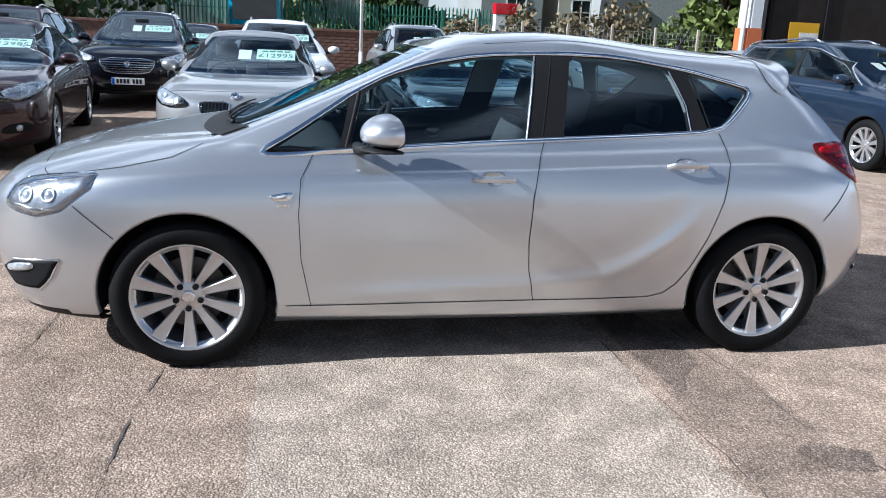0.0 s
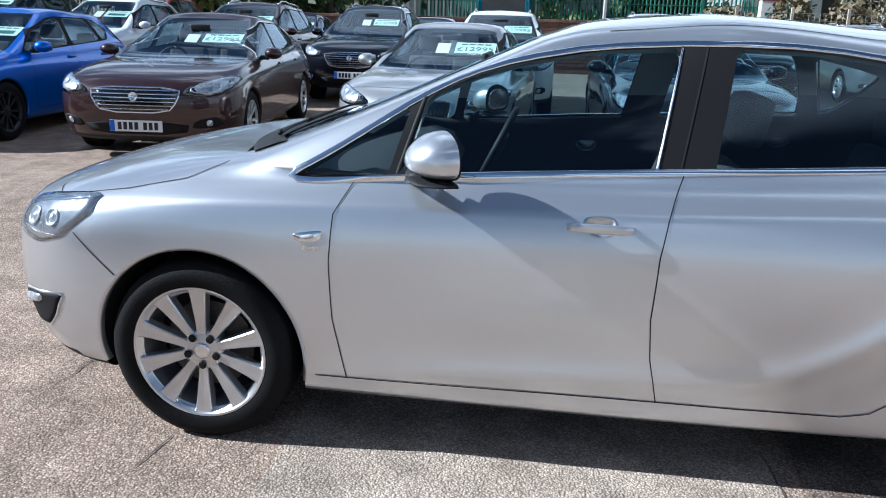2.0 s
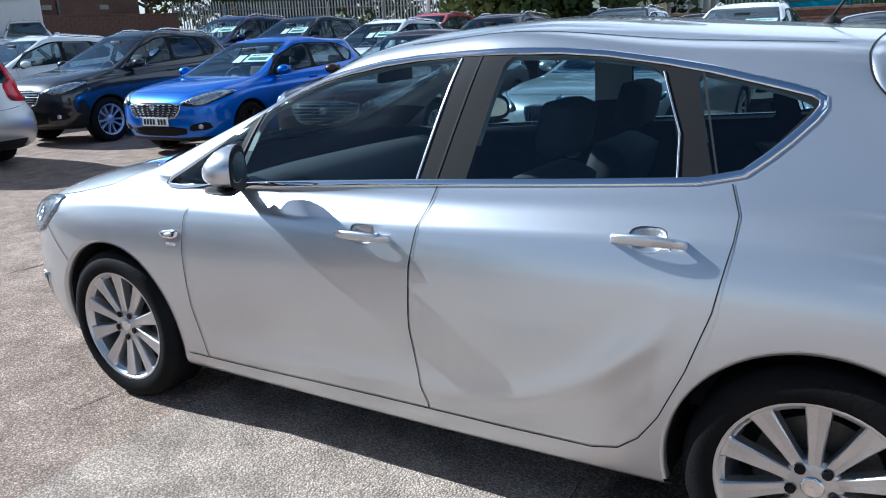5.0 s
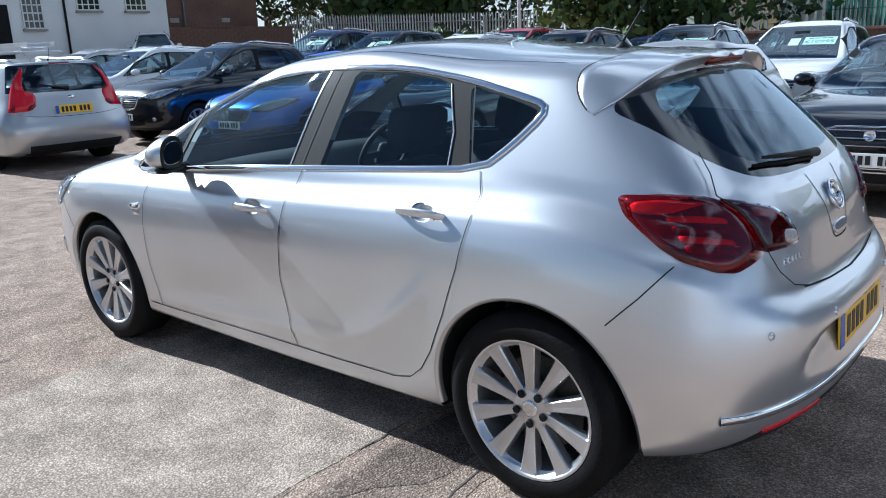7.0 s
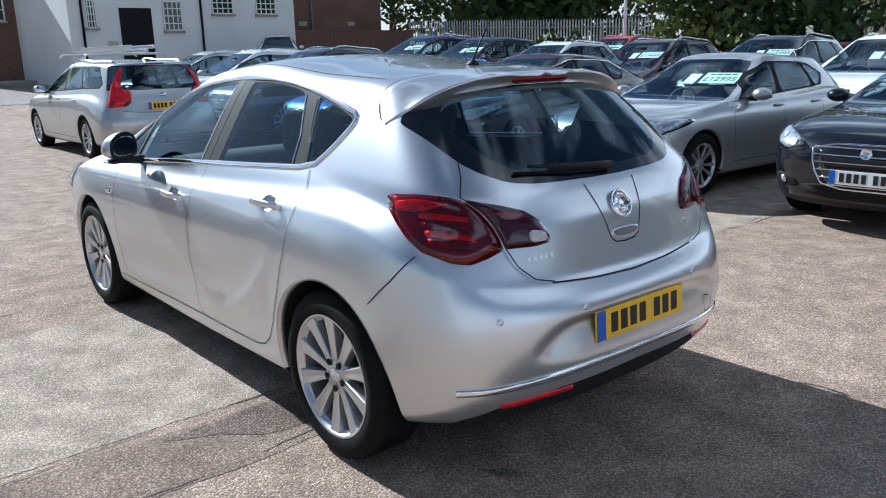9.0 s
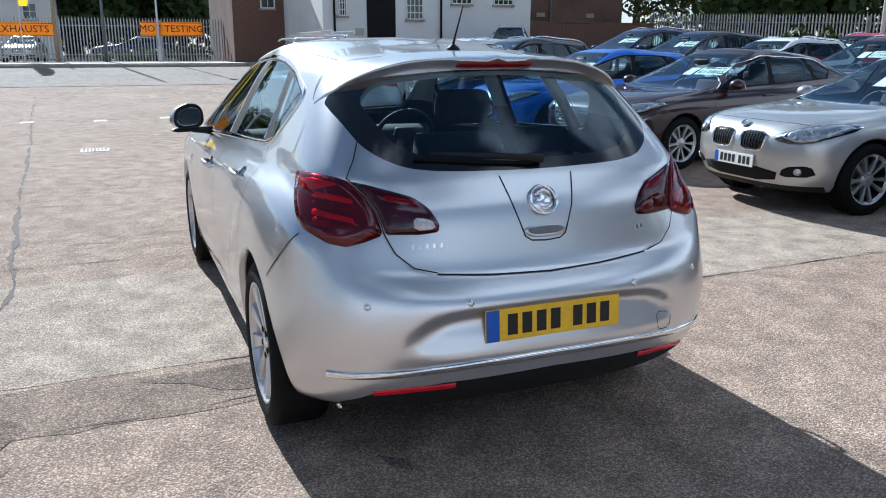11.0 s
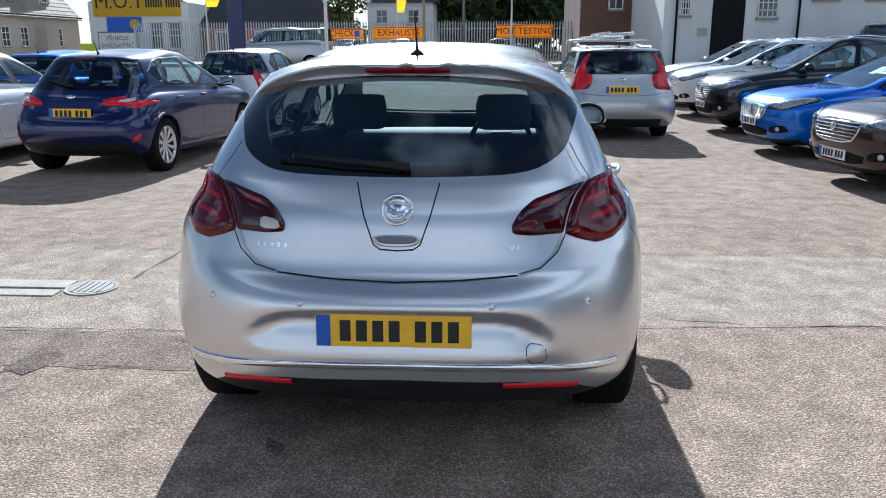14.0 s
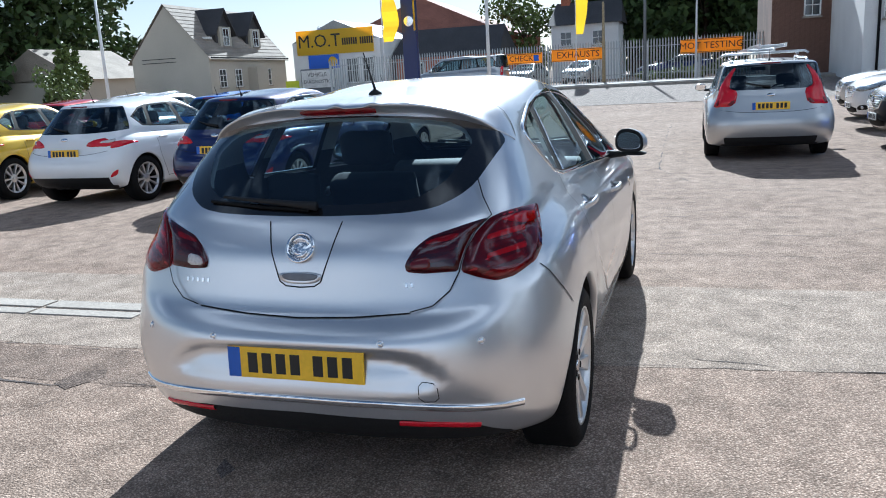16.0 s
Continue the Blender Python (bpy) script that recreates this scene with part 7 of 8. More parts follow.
def bush(name, label, x, y, rx, ry, h, mat, seed, count=900, size=0.13):
    rng = random.Random(seed)
    z = ground_height(x, y)
    t = thing(name, label, "bush", pose(x, y, z), "bushes along the fence")
    lobes, stems = [], bmesh.new()
    for k in range(7):
        q = ((rng.random() - 0.5) * 1.5 * rx, (rng.random() - 0.5) * 1.5 * ry, h * (0.25 + 0.5 * rng.random()))
        lobes.append((q, (rx * 0.42, ry * 0.42, h * 0.30)))
        tube([(q[0] * 0.3, q[1] * 0.3, -0.05), (q[0] * 0.7, q[1] * 0.7, q[2] * 0.6), q], [0.03, 0.02, 0.008], 5, stems)
    part("stems", stems, BARK, t)
    leaves("foliage", lobes, count, size, mat, t, seed)
    return t


def window(parent, y0, y1, z0, z1, x, mats=None, axis="x", out=1, bars=(1, 1), name="window", frame=0.06):
    """A framed window with panes and a sill, on a wall at x (or at y, for axis 'y'); out is the way it faces."""
    def slab(a0, a1, b0, b1, d0, d1):
        lo, hi = sorted((x + out * d0, x + out * d1))
        return box(lo, hi, a0, a1, b0, b1) if axis == "x" else box(a0, a1, lo, hi, b0, b1)
    w = part(name, slab(y0, y1, z0, z1, 0.002, 0.02), WINDOW_DARK, parent)
    for a0, a1, b0, b1 in ((y0, y1, z0, z0 + frame), (y0, y1, z1 - frame, z1), (y0, y0 + frame, z0, z1), (y1 - frame, y1, z0, z1)):
        part("frame", slab(a0, a1, b0, b1, 0.02, 0.05), mats or FRAME_WHITE, w)
    for k in range(1, bars[0] + 1):
        a = y0 + (y1 - y0) * k / (bars[0] + 1)
        part("glazing_bar", slab(a - 0.02, a + 0.02, z0, z1, 0.02, 0.04), mats or FRAME_WHITE, w)
    for k in range(1, bars[1] + 1):
        c = z0 + (z1 - z0) * k / (bars[1] + 1)
        part("glazing_bar", slab(y0, y1, c - 0.02, c + 0.02, 0.02, 0.04), mats or FRAME_WHITE, w)
    part("sill", slab(y0 - 0.06, y1 + 0.06, z0 - 0.08, z0, 0.0, 0.12), MORTAR, w)
    return w


def brick_face(parent, y0, y1, z0, z1, x, out=1, axis="x", mat=BRICK, bw=0.45, bh=0.15):
    """Courses of large bricks standing proud of a wall."""
    rng = random.Random(7)
    me = None
    rows = int((z1 - z0) / bh)
    cols = int((y1 - y0) / bw)
    count = 0
    b = box(-bw / 2 + 0.012, bw / 2 - 0.012, -0.012, 0.012, -bh / 2 + 0.012, bh / 2 - 0.012)
    me = bpy.data.meshes.new("brick")
    b.to_mesh(me)
    b.free()
    me.materials.append(mat)
    for r in range(rows):
        for c in range(cols):
            if count >= 300:
                return
            o = new("brick", me)
            o.parent = parent
            yy = y0 + bw * (c + 0.5 + (0.5 if r % 2 else 0.0))
            if yy + bw / 2 > y1:
                continue
            zz = z0 + bh * (r + 0.5)
            off = x + out * (0.006 + 0.004 * rng.random())
            o.matrix_basis = pose(off, yy, zz, 0, 0, 90) if axis == "x" else pose(yy, off, zz)
            count += 1


FACE_X = Matrix(((0, 0, 1, 0), (1, 0, 0, 0), (0, 1, 0, 0), (0, 0, 0, 1)))


def lettering(parent, words, size, mat, x, y, z, squeeze=1.0):
    return text_mesh("lettering", words, size, mat, parent, Matrix.Translation((x, y, z)) @ FACE_X, squeeze=squeeze)


def palisade(name, label, x0, y0, x1, y1, h, mat, step=0.155, seed=0):
    """A palisade fence between two points: pointed pales on two rails, with posts."""
    f = thing(name, label, "fence", kind="structure")
    ln = math.hypot(x1 - x0, y1 - y0)
    d = Vector(((x1 - x0) / ln, (y1 - y0) / ln, 0))
    ang = math.degrees(math.atan2(d.y, d.x))
    b = bmesh.new()
    prof = ((-0.034, 0.0), (-0.012, -0.012), (0.012, -0.012), (0.034, 0.0))
    lo = [b.verts.new((x, y, 0.05)) for x, y in prof]
    hi = [b.verts.new((x, y, h - 0.12)) for x, y in prof]
    tip = b.verts.new((0, -0.008, h))
    for i in range(3):
        b.faces.new((lo[i], lo[i + 1], hi[i + 1], hi[i]))
        b.faces.new((hi[i], hi[i + 1], tip))
    me = bpy.data.meshes.new("pale")
    b.to_mesh(me)
    b.free()
    me.materials.append(mat)
    n = int(ln / step)
    for k in range(min(n, 290)):
        q = Vector((x0, y0, 0)) + d * step * (k + 0.5)
        o = new("pale", me)
        o.parent = f
        o.matrix_basis = pose(q.x, q.y, ground_height(q.x, q.y), 0, 0, ang)
    for zz in (0.45, h - 0.45):
        a, c = ground_height(x0, y0), ground_height(x1, y1)
        part("rail", tube([(x0, y0, a + zz), (x1, y1, c + zz)], 0.025, 4), mat, f)
    for k in range(int(ln / 2.75) + 1):
        q = Vector((x0, y0, 0)) + d * 2.75 * k
        part("post", box(q.x - 0.04, q.x + 0.04, q.y - 0.04, q.y + 0.04, ground_height(q.x, q.y), ground_height(q.x, q.y) + h - 0.15), mat, f)
    return f


G = ground_height(-42, 0)
palisade("palisade_fence", "grey steel palisade fence beyond the road", -42.0, -20.5, -42.0, 5.9, 2.35, GALV)
for words, y0, y1, z0, z1 in (("CHECK", -9.16, -7.10, 1.97, 2.55), ("EXHAUSTS", -6.55, -3.56, 1.97, 2.64), ("MOT TESTING", 0.50, 3.66, 2.02, 2.74)):
    s = thing("banner_sign", f"orange-yellow banner with black lettering on the palisade fence", "sign", None, "banners on the fence")
    part("panel", box(-41.955, -41.91, y0, y1, z0, z1), ORANGE, s)
    part("border", box(-41.91, -41.905, y0 + 0.04, y1 - 0.04, z0 + 0.03, z0 + 0.055), INK, s)
    part("border", box(-41.91, -41.905, y0 + 0.04, y1 - 0.04, z1 - 0.055, z1 - 0.03), INK, s)
    lettering(s, words, 0.50 if len(words) > 5 else 0.46, INK, -41.90, (y0 + y1) / 2 - (0.2 if words == "CHECK" else 0.0), (z0 + z1) / 2, 1.02 if words == "MOT TESTING" else (1.0 if words == "EXHAUSTS" else 0.92))
    if words == "CHECK":
        part("patch", box(-41.91, -41.903, y1 - 0.50, y1 - 0.20, z0 + 0.12, z1 - 0.12), BLUE_SIGN, s)

for x, y, h, r, mat, nm, lab in ((-41.2, -3.55, 4.4, 0.10, TIMBER, "timber_post", "weathered timber post beside the fence"), (-40.6, -1.30, 9.0, 0.09, POLE_GREY, "telegraph_pole", "tall dark grey pole beside the road"), (-40.9, 1.32, 8.5, 0.06, POLE, "street_lamp", "tall pale street lamp beside the road"),
                                (-18.5, -4.42, 7.5, 0.055, POLE, "flood_light_pole", "pale painted lighting pole with a black foot"), (-22.0, -20.75, 6.0, 0.07, POLE, "flood_light_pole", "pale lighting pole at the edge of the forecourt"), (-34.0, 7.65, 6.5, 0.06, POLE, "flood_light_pole", "pale pole in front of the white building"),
                                (-12.5, 19.2, 6.5, 0.06, POLE, "flood_light_pole", "pale lighting pole behind the parked cars"), (0.85, 19.0, 6.0, 0.05, POLE, "flood_light_pole", "pale pole by the brick wall")):
    g = ground_height(x, y)
    p = thing(nm, lab, "pole", pose(x, y, g))
    part("shaft", tube([(0, 0, -0.1), (0, 0, h * 0.5), (0, 0, h)], [r, r * 0.85, r * 0.6], 12), mat, p, smooth=True)
    if "light" in nm or "lamp" in nm:
        part("foot", tube([(0, 0, 0), (0, 0, 0.9)], r * 1.25, 12), BLACK_TRIM if x == -18.5 else mat, p, smooth=True)
        part("lamp_head", box(-0.12, 0.42, -0.14, 0.14, h - 0.05, h + 0.06, 0.03), POLE_GREY, p, smooth=True)
for x, y in ((-17.2, -3.95),):
    p = thing("bollard", "black steel bollard at the edge of the forecourt", "bollard", pose(x, y, ground_height(x, y)))
    part("shaft", tube([(0, 0, 0), (0, 0, 0.95), (0, 0, 1.0)], [0.06, 0.06, 0.045], 12), BLACK_TRIM, p, smooth=True)
    part("band", tube([(0, 0, 0.80), (0, 0, 0.86)], 0.063, 12), LINE, p, smooth=True)
# blue direction sign
s = thing("blue_road_sign", "small blue road sign on a grey pole", "sign", pose(-39.8, 5.84, G))
part("shaft", tube([(0, 0, 0), (0, 0, 2.9)], 0.04, 8), POLE_GREY, s)
part("panel", box(0.045, 0.06, -0.30, 0.30, 2.15, 2.95, 0.02), BLUE_SIGN, s)
part("arrow", box(0.06, 0.066, -0.04, 0.04, 2.3, 2.8), LINE, s)
# pylon sign with yellow tip
s = thing("pylon_sign", "tall navy pylon sign with a yellow stripe", "sign", pose(-25.0, -9.07, ground_height(-25, -9)))
part("panel", box(-0.12, 0.12, -0.29, 0.29, 0.0, 6.2, 0.04), NAVY_SIGN, s)
part("stripe", box(0.12, 0.128, 0.20, 0.27, 3.1, 6.0), YELLOW_SIGN, s)
part("emblem", lathe([(0.12, 0.20), (0.14, 0.18), (0.145, 0.001)], 24, "x"), BRUSHED, s).location = (0, 0, 3.45)
for k in range(2):
    part("bar", box(0.12, 0.132, -0.20, 0.20, 0.95 - 0.3 * k, 1.05 - 0.3 * k), LINE, s)
# feather flags
for x, y, z0, z1, mat in ((-41.5, -5.1, 3.4, 7.6, YELLOW_SIGN), (-52.0, -26.0, 2.4, 5.6, material("lilac flag", (0.35, 0.40, 0.62), 0.7, grain=0.1, scale=5)), (-24.4, -9.95, 2.9, 4.7, YELLOW_SIGN)):
    f = thing("feather_flag", "narrow feather flag on a thin pole", "flag")
    part("shaft", tube([(x, y, ground_height(x, y)), (x, y, z1), (x, y + 0.2, z1 + 0.15)], 0.025, 6), POLE, f)
    b = bmesh.new()
    rows = [[b.verts.new((x + 0.05 * math.sin(k * 1.3), y + 0.03 + w * (0.15 + 0.5 * math.sin(math.pi * (0.15 + 0.75 * k / 10))), z0 + (z1 - z0) * k / 10)) for w in (0, 1)] for k in range(11)]
    for a, c in zip(rows, rows[1:]):
        b.faces.new((a[0], a[1], c[1], c[0]))
    part("cloth", b, mat, f)


# white building with a dark doorway, and the brick house beside it
w = thing("white_building", "white rendered building with small windows and a dark doorway", "building")
gz = ground_height(-30, 10) - 0.2
part("wall", box(-40, -30, 7.35, 17.35, gz, 6.4), RENDER_WHITE, w)
part("door", box(-30, -29.97, 9.31, 10.62, gz, 3.55), BLACK_TRIM, w)
part("roof", box(-40.3, -29.8, 7.1, 17.6, 6.4, 6.6), ROOF_DARK, w)
for y0, y1, z0, z1 in ((8.0, 8.42, 2.75, 3.85), (11.12, 11.93, 2.65, 3.85), (13.3, 14.3, 3.35, 4.3), (15.4, 16.4, 3.35, 4.3)):
    window(w, y0, y1, z0, z1, -30.0, bars=(3, 3), frame=0.05)
for y in (7.85, 12.78):
    part("drainpipe", tube([(-29.94, y, gz), (-29.94, y, 6.4)], 0.05, 8), BLACK_TRIM, w, smooth=True)
part("notice", box(-30, -29.96, 8.75, 9.15, 1.95, 2.25), RENDER_CREAM, w)
h2 = thing("brick_house", "dark brick house with white framed windows", "building")
part("wall", box(-47.5, -38.0, 4.75, 9.3, gz, 7.0), BRICK, h2)
part("roof", box(-47.8, -37.8, 4.55, 9.5, 7.0, 7.2), ROOF_DARK, h2)
part("coursework", box(-38.0, -37.985, 4.75, 9.3, gz, 7.0), BRICK, h2)
brick_face(h2, 4.75, 9.3, 1.4, 6.0, -37.985, 1, "x")
for y0 in (6.15, 7.60):
    window(h2, y0, y0 + 0.75, 3.35, 4.9, -37.97, bars=(1, 2), frame=0.07)
# a white off-roader with a yellow stripe parked by the building
parked("white_off_roader", "white off-road vehicle with a yellow stripe by the white building", (-27.3, 14.9), 150, WHITE, plan_for(-2.2, 2.3, 2.7, 0.93, 1.80, 0.12), "estate", rails=True, front=False, back=True, rear="upright")
b = thing("wheelie_bin", "blue plastic wheeled bin beside the wall", "bin", pose(-28.6, 17.6, ground_height(-28.6, 17.6)))
part("body", box(-0.3, 0.3, -0.35, 0.35, 0.05, 1.0, 0.04), NAVY_SIGN, b)
part("lid", box(-0.33, 0.33, -0.40, 0.38, 1.0, 1.08, 0.03), NAVY_SIGN, b)

# old brick wall in line with the white building, a brick shed behind it, red notice board
wl_ = thing("brick_wall", "old dark brick wall behind the parked cars", "wall", kind="structure")
part("wall_core", box(-31.4, -31.05, 17.6, 25.2, 0, 2.62), MORTAR, wl_)
part("coursework", box(-31.05, -31.035, 17.6, 25.2, 0, 2.62), BRICK, wl_)
part("coping", box(-31.45, -31.0, 17.55, 25.25, 2.62, 2.69, 0.01), BRICK, wl_)
brick_face(wl_, 17.7, 25.1, 1.1, 2.62, -31.035, 1, "x")
hut = thing("brick_shed", "brown brick shed behind the old wall", "building")
part("upper_wall", box(-40.0, -33.5, 17.3, 24.9, 0, 5.6), BRICK, hut)
part("roof", box(-40.2, -33.3, 17.1, 25.1, 5.6, 5.8), ROOF_DARK, hut)
for y in (19.6, 22.6):
    part("vent", box(-33.5, -33.46, y, y + 0.5, 3.0, 3.22), CONCRETE, hut)
part("drainpipe", tube([(-33.44, 20.4, 0.5), (-33.44, 20.4, 5.6)], 0.05, 8), POLE_GREY, hut, smooth=True)
s = thing("red_notice_board", "dark red notice board with pale bars on the brick shed", "sign")
part("panel", box(-33.5, -33.42, 17.6, 18.9, 3.5, 4.6, 0.02), material("dark red board", (0.20, 0.02, 0.03), 0.5, grain=0.08), s)
for k in range(3):
    part("bar", box(-33.42, -33.40, 17.8, 18.7, 3.7 + 0.25 * k, 3.8 + 0.25 * k), LINE, s)
s = thing("yellow_arrow_sign", "yellow sign with a dark arrow on the fence", "sign")
part("panel", box(-31.5, -31.4, 29.3, 30.7, 2.35, 3.25, 0.02), YELLOW_SIGN, s)
part("arrow", box(-31.4, -31.37, 29.6, 30.4, 2.74, 2.86), INK, s)
low = thing("low_brick_wall", "low dark red brick wall at the back of the forecourt", "wall", kind="structure")
part("wall_core", box(-8.5, 2.6, 20.4, 20.7, 0, 1.42), MORTAR, low)
part("coursework", box(-8.5, 2.6, 20.385, 20.4, 0, 1.42), BRICK, low)
part("coping", box(-8.55, 2.65, 20.33, 20.77, 1.42, 1.50, 0.01), BRICK, low)
brick_face(low, -5.5, 2.5, 0.2, 1.40, 20.385, -1, "y", bw=0.30, bh=0.10)
palisade("palisade_fence", "grey steel palisade fence behind the old wall", -31.6, 25.4, -9.0, 33.0, 2.5, GALV)
palisade("green_palisade_fence", "green steel palisade fence behind the low wall", -6.0, 30.0, 8.5, 29.0, 2.6, GREEN_STEEL)
laid("grass_bank", [(-8.0, 21.0), (22.0, 21.0), (26.0, 40.0), (-8.0, 40.0)], GRASS, "rough grass behind the low wall", 0.02)
# wire fence with concrete posts
wf = thing("wire_fence", "chain-link fence with slim concrete posts", "fence", kind="structure")
for k in range(9):
    x = 4.6 + 1.5 * k
    part("post", box(x - 0.04, x + 0.04, 20.96, 21.04, 0, 2.0, 0.01), CONCRETE, wf)
for k in range(9):
    part("wire", tube([(4.6, 21.0, 0.25 + 0.2 * k), (16.6, 21.0, 0.25 + 0.2 * k)], 0.006, 4), GALV, wf)
for k in range(80):
    x = 4.6 + 0.15 * k
    part("wire", tube([(x, 21.0, 0.25), (x, 21.0, 1.85)], 0.004, 3), GALV, wf)
for k, (x, y, rx, ry, h, mat) in enumerate(((7.4, 23.2, 1.4, 1.0, 2.5, LEAF_DRY), (9.8, 23.4, 1.7, 1.0, 3.0, LEAF_DRY), (12.4, 23.6, 1.5, 1.0, 2.7, LEAF_LIGHT), (14.6, 23.4, 1.6, 1.0, 3.1, LEAF), (5.2, 24.0, 1.2, 1.0, 2.0, LEAF_DRY), (11.2, 22.6, 1.0, 0.6, 1.8, LEAF_LIGHT), (13.2, 22.4, 1.1, 0.6, 2.0, LEAF_DRY), (16.4, 23.5, 1.5, 1.0, 3.2, LEAF))):
    bush("bush", "ragged bush with dry stems behind the wire fence" if mat is LEAF_DRY else "green leafy bush behind the wire fence", x, y, rx, ry, h, mat, 20 + k, 1500, 0.10)
kiosk = thing("sign_box", "white sign box with a red top behind the fence", "sign", pose(6.25, 24.0, 0))
part("body", box(-0.38, 0.38, -0.2, 0.2, 0.0, 2.25, 0.02), RENDER_WHITE, kiosk)
part("top", box(-0.40, 0.40, -0.22, 0.22, 2.25, 2.62, 0.02), BRIGHT_RED, kiosk)
for k in range(3):
    part("bar", box(-0.25, 0.25, -0.215, -0.2, 1.3 + 0.25 * k, 1.38 + 0.25 * k), CARD_INK, kiosk)
for x0, x1, y0, h, mat in ((7.6, 10.6, 34.0, 4.6, CLADDING), (11.4, 13.0, 34.0, 5.4, RENDER_CREAM), (16.0, 24.0, 36.0, 5.6, CLADDING), (-3.0, 2.0, 60.0, 5.2, RED_BRICK), (-12.0, -5.5, 46.0, 5.0, RED_BRICK)):
    c = thing("far_building", "plain low building beyond the fence", "building")
    part("wall", box(x0, x1, y0, y0 + 6, 0, h), mat, c)
    part("roof", box(x0 - 0.2, x1 + 0.2, y0 - 0.2, y0 + 6.2, h, h + 0.25), ROOF_DARK, c)
    window(c, x0 + 0.4 * (x1 - x0), x0 + 0.4 * (x1 - x0) + 1.0, 2.2, 3.4, y0, axis="y", out=-1)
# long grey shed with ribbed cladding
shed = thing("long_grey_shed", "long grey metal-clad shed behind the fence", "building")
part("wall", box(-17.0, 6.0, 40.0, 52.0, 0, 5.6), CLADDING, shed)
part("roof", box(-17.4, 6.4, 39.6, 52.4, 5.6, 6.0), ROOF_DARK, shed)
for k in range(60):
    part("rib", box(-16.9 + 0.38 * k, -16.78 + 0.38 * k, 39.94, 40.0, 0.8, 5.6), CLADDING, shed)
part("shutter", box(-14.0, -11.0, 39.93, 40.0, 0, 3.8), TIMBER, shed)
part("notice", box(-4.0, -1.0, 39.9, 40.0, 4.2, 5.1), LINE, shed)
# pale blue truck behind the cars
trk = thing("pale_blue_truck", "pale blue flatbed truck beyond the fence", "truck", pose(-2.6, 30.0, 0, 0, 0, 90))
CYAN = paint("pale blue paint", (0.02, 0.36, 0.55))
part("cab", box(-1.0, 0.9, -1.0, 1.0, 0.6, 2.9, 0.18), CYAN, trk, smooth=True)
part("windscreen", box(-1.012, -0.99, -0.85, 0.85, 1.7, 2.6, 0.01), WINDOW_DARK, trk)
part("bed", box(0.95, 4.2, -1.05, 1.05, 0.8, 2.5, 0.05), CYAN, trk)
for x in (-0.3, 3.2):
    for y in (-0.9, 0.9):
        part("wheel", lathe([(y - 0.12, 0.05), (y - 0.12, 0.45), (y + 0.12, 0.45), (y + 0.12, 0.05)], 20), RUBBER, trk).location = (x, 0, 0.45)

SHOW_GLASS = material("dark brown showroom glass", (0.022, 0.017, 0.015), 0.12, grain=0.2, scale=3, spec=0.12)
# showroom with dark glass and an orange corner post
sh = thing("showroom", "dark glazed showroom with an orange corner post", "building")
part("corner_post", box(9.72, 10.10, 13.9, 14.5, 0, 1.95), ORANGE_POST, sh)
part("corner_cladding", box(9.78, 10.05, 13.9, 14.5, 1.95, 6.0), POLE, sh)
part("drainpipe", tube([(9.60, 13.95, 0.0), (9.62, 13.95, 2.2), (9.66, 13.95, 6.0)], 0.055, 10), POLE, sh, smooth=True)
part("floor_slab", box(10.3, 26.0, 14.0, 14.6, 0.0, 0.12), CONCRETE, sh)
part("back_wall", box(18.4, 26.0, 25.8, 26.0, 0.0, 6.0), material("dark showroom wall", (0.05, 0.045, 0.045), 0.8, grain=0.1), sh)
part("roof", box(9.6, 26.2, 13.8, 26.2, 6.0, 6.5), POLE, sh)
b = bmesh.new()
low, high = [[b.verts.new((x, y, z)) for x, y in ((9.95, 14.5), (10.2, 14.5), (18.4, 26.0), (18.1, 26.0))] for z in (0.0, 6.0)]
for k in range(4):
    b.faces.new((low[k], low[(k + 1) % 4], high[(k + 1) % 4], high[k]))
b.faces.new(low[::-1])
b.faces.new(high)
bmesh.ops.recalc_face_normals(b, faces=b.faces)
part("side_wall", b, CLADDING, sh)
for x in (10.32, 11.85, 14.6, 17.4, 20.2, 23.0):
    part("mullion", box(x - 0.05, x + 0.05, 13.98, 14.1, 0.12, 6.0), BLACK_TRIM, sh)
for x0, x1 in ((10.37, 11.80), (11.90, 14.55), (14.65, 17.35), (17.45, 20.15), (20.25, 22.95)):
    part("pane", box(x0, x1, 14.03, 14.05, 0.12, 6.0), SHOW_GLASS, sh)
po = thing("poster", "yellow and white poster behind the showroom glass", "poster")
part("sheet", box(10.86, 11.66, 13.995, 14.005, 0.9, 2.14), YELLOW_SIGN, po)
part("white_field", box(11.15, 11.66, 13.99, 13.995, 0.9, 1.9), LINE, po)
pl = thing("potted_palm", "spiky green plant in a pot by the showroom", "plant", pose(10.62, 13.6, 0))
part("pot", lathe([(0.0, 0.15), (0.4, 0.2), (0.42, 0.19), (0.40, 0.001)], 16, "z"), BLACK_TRIM, pl)
sp = bmesh.new()
for k in range(22):
    a, t = k * 2.4, 0.25 + 0.5 * (k % 5) / 4
    tube([(0, 0, 0.4), (0.25 * t * math.cos(a), 0.25 * t * math.sin(a), 1.0), (0.55 * t * math.cos(a) + 0.1 * math.cos(a), 0.55 * t * math.sin(a) + 0.1 * math.sin(a), 1.25 + 0.2 * (1 - t))], [0.012, 0.02, 0.003], 4, sp)
part("fronds", sp, LEAF_LIGHT, pl)

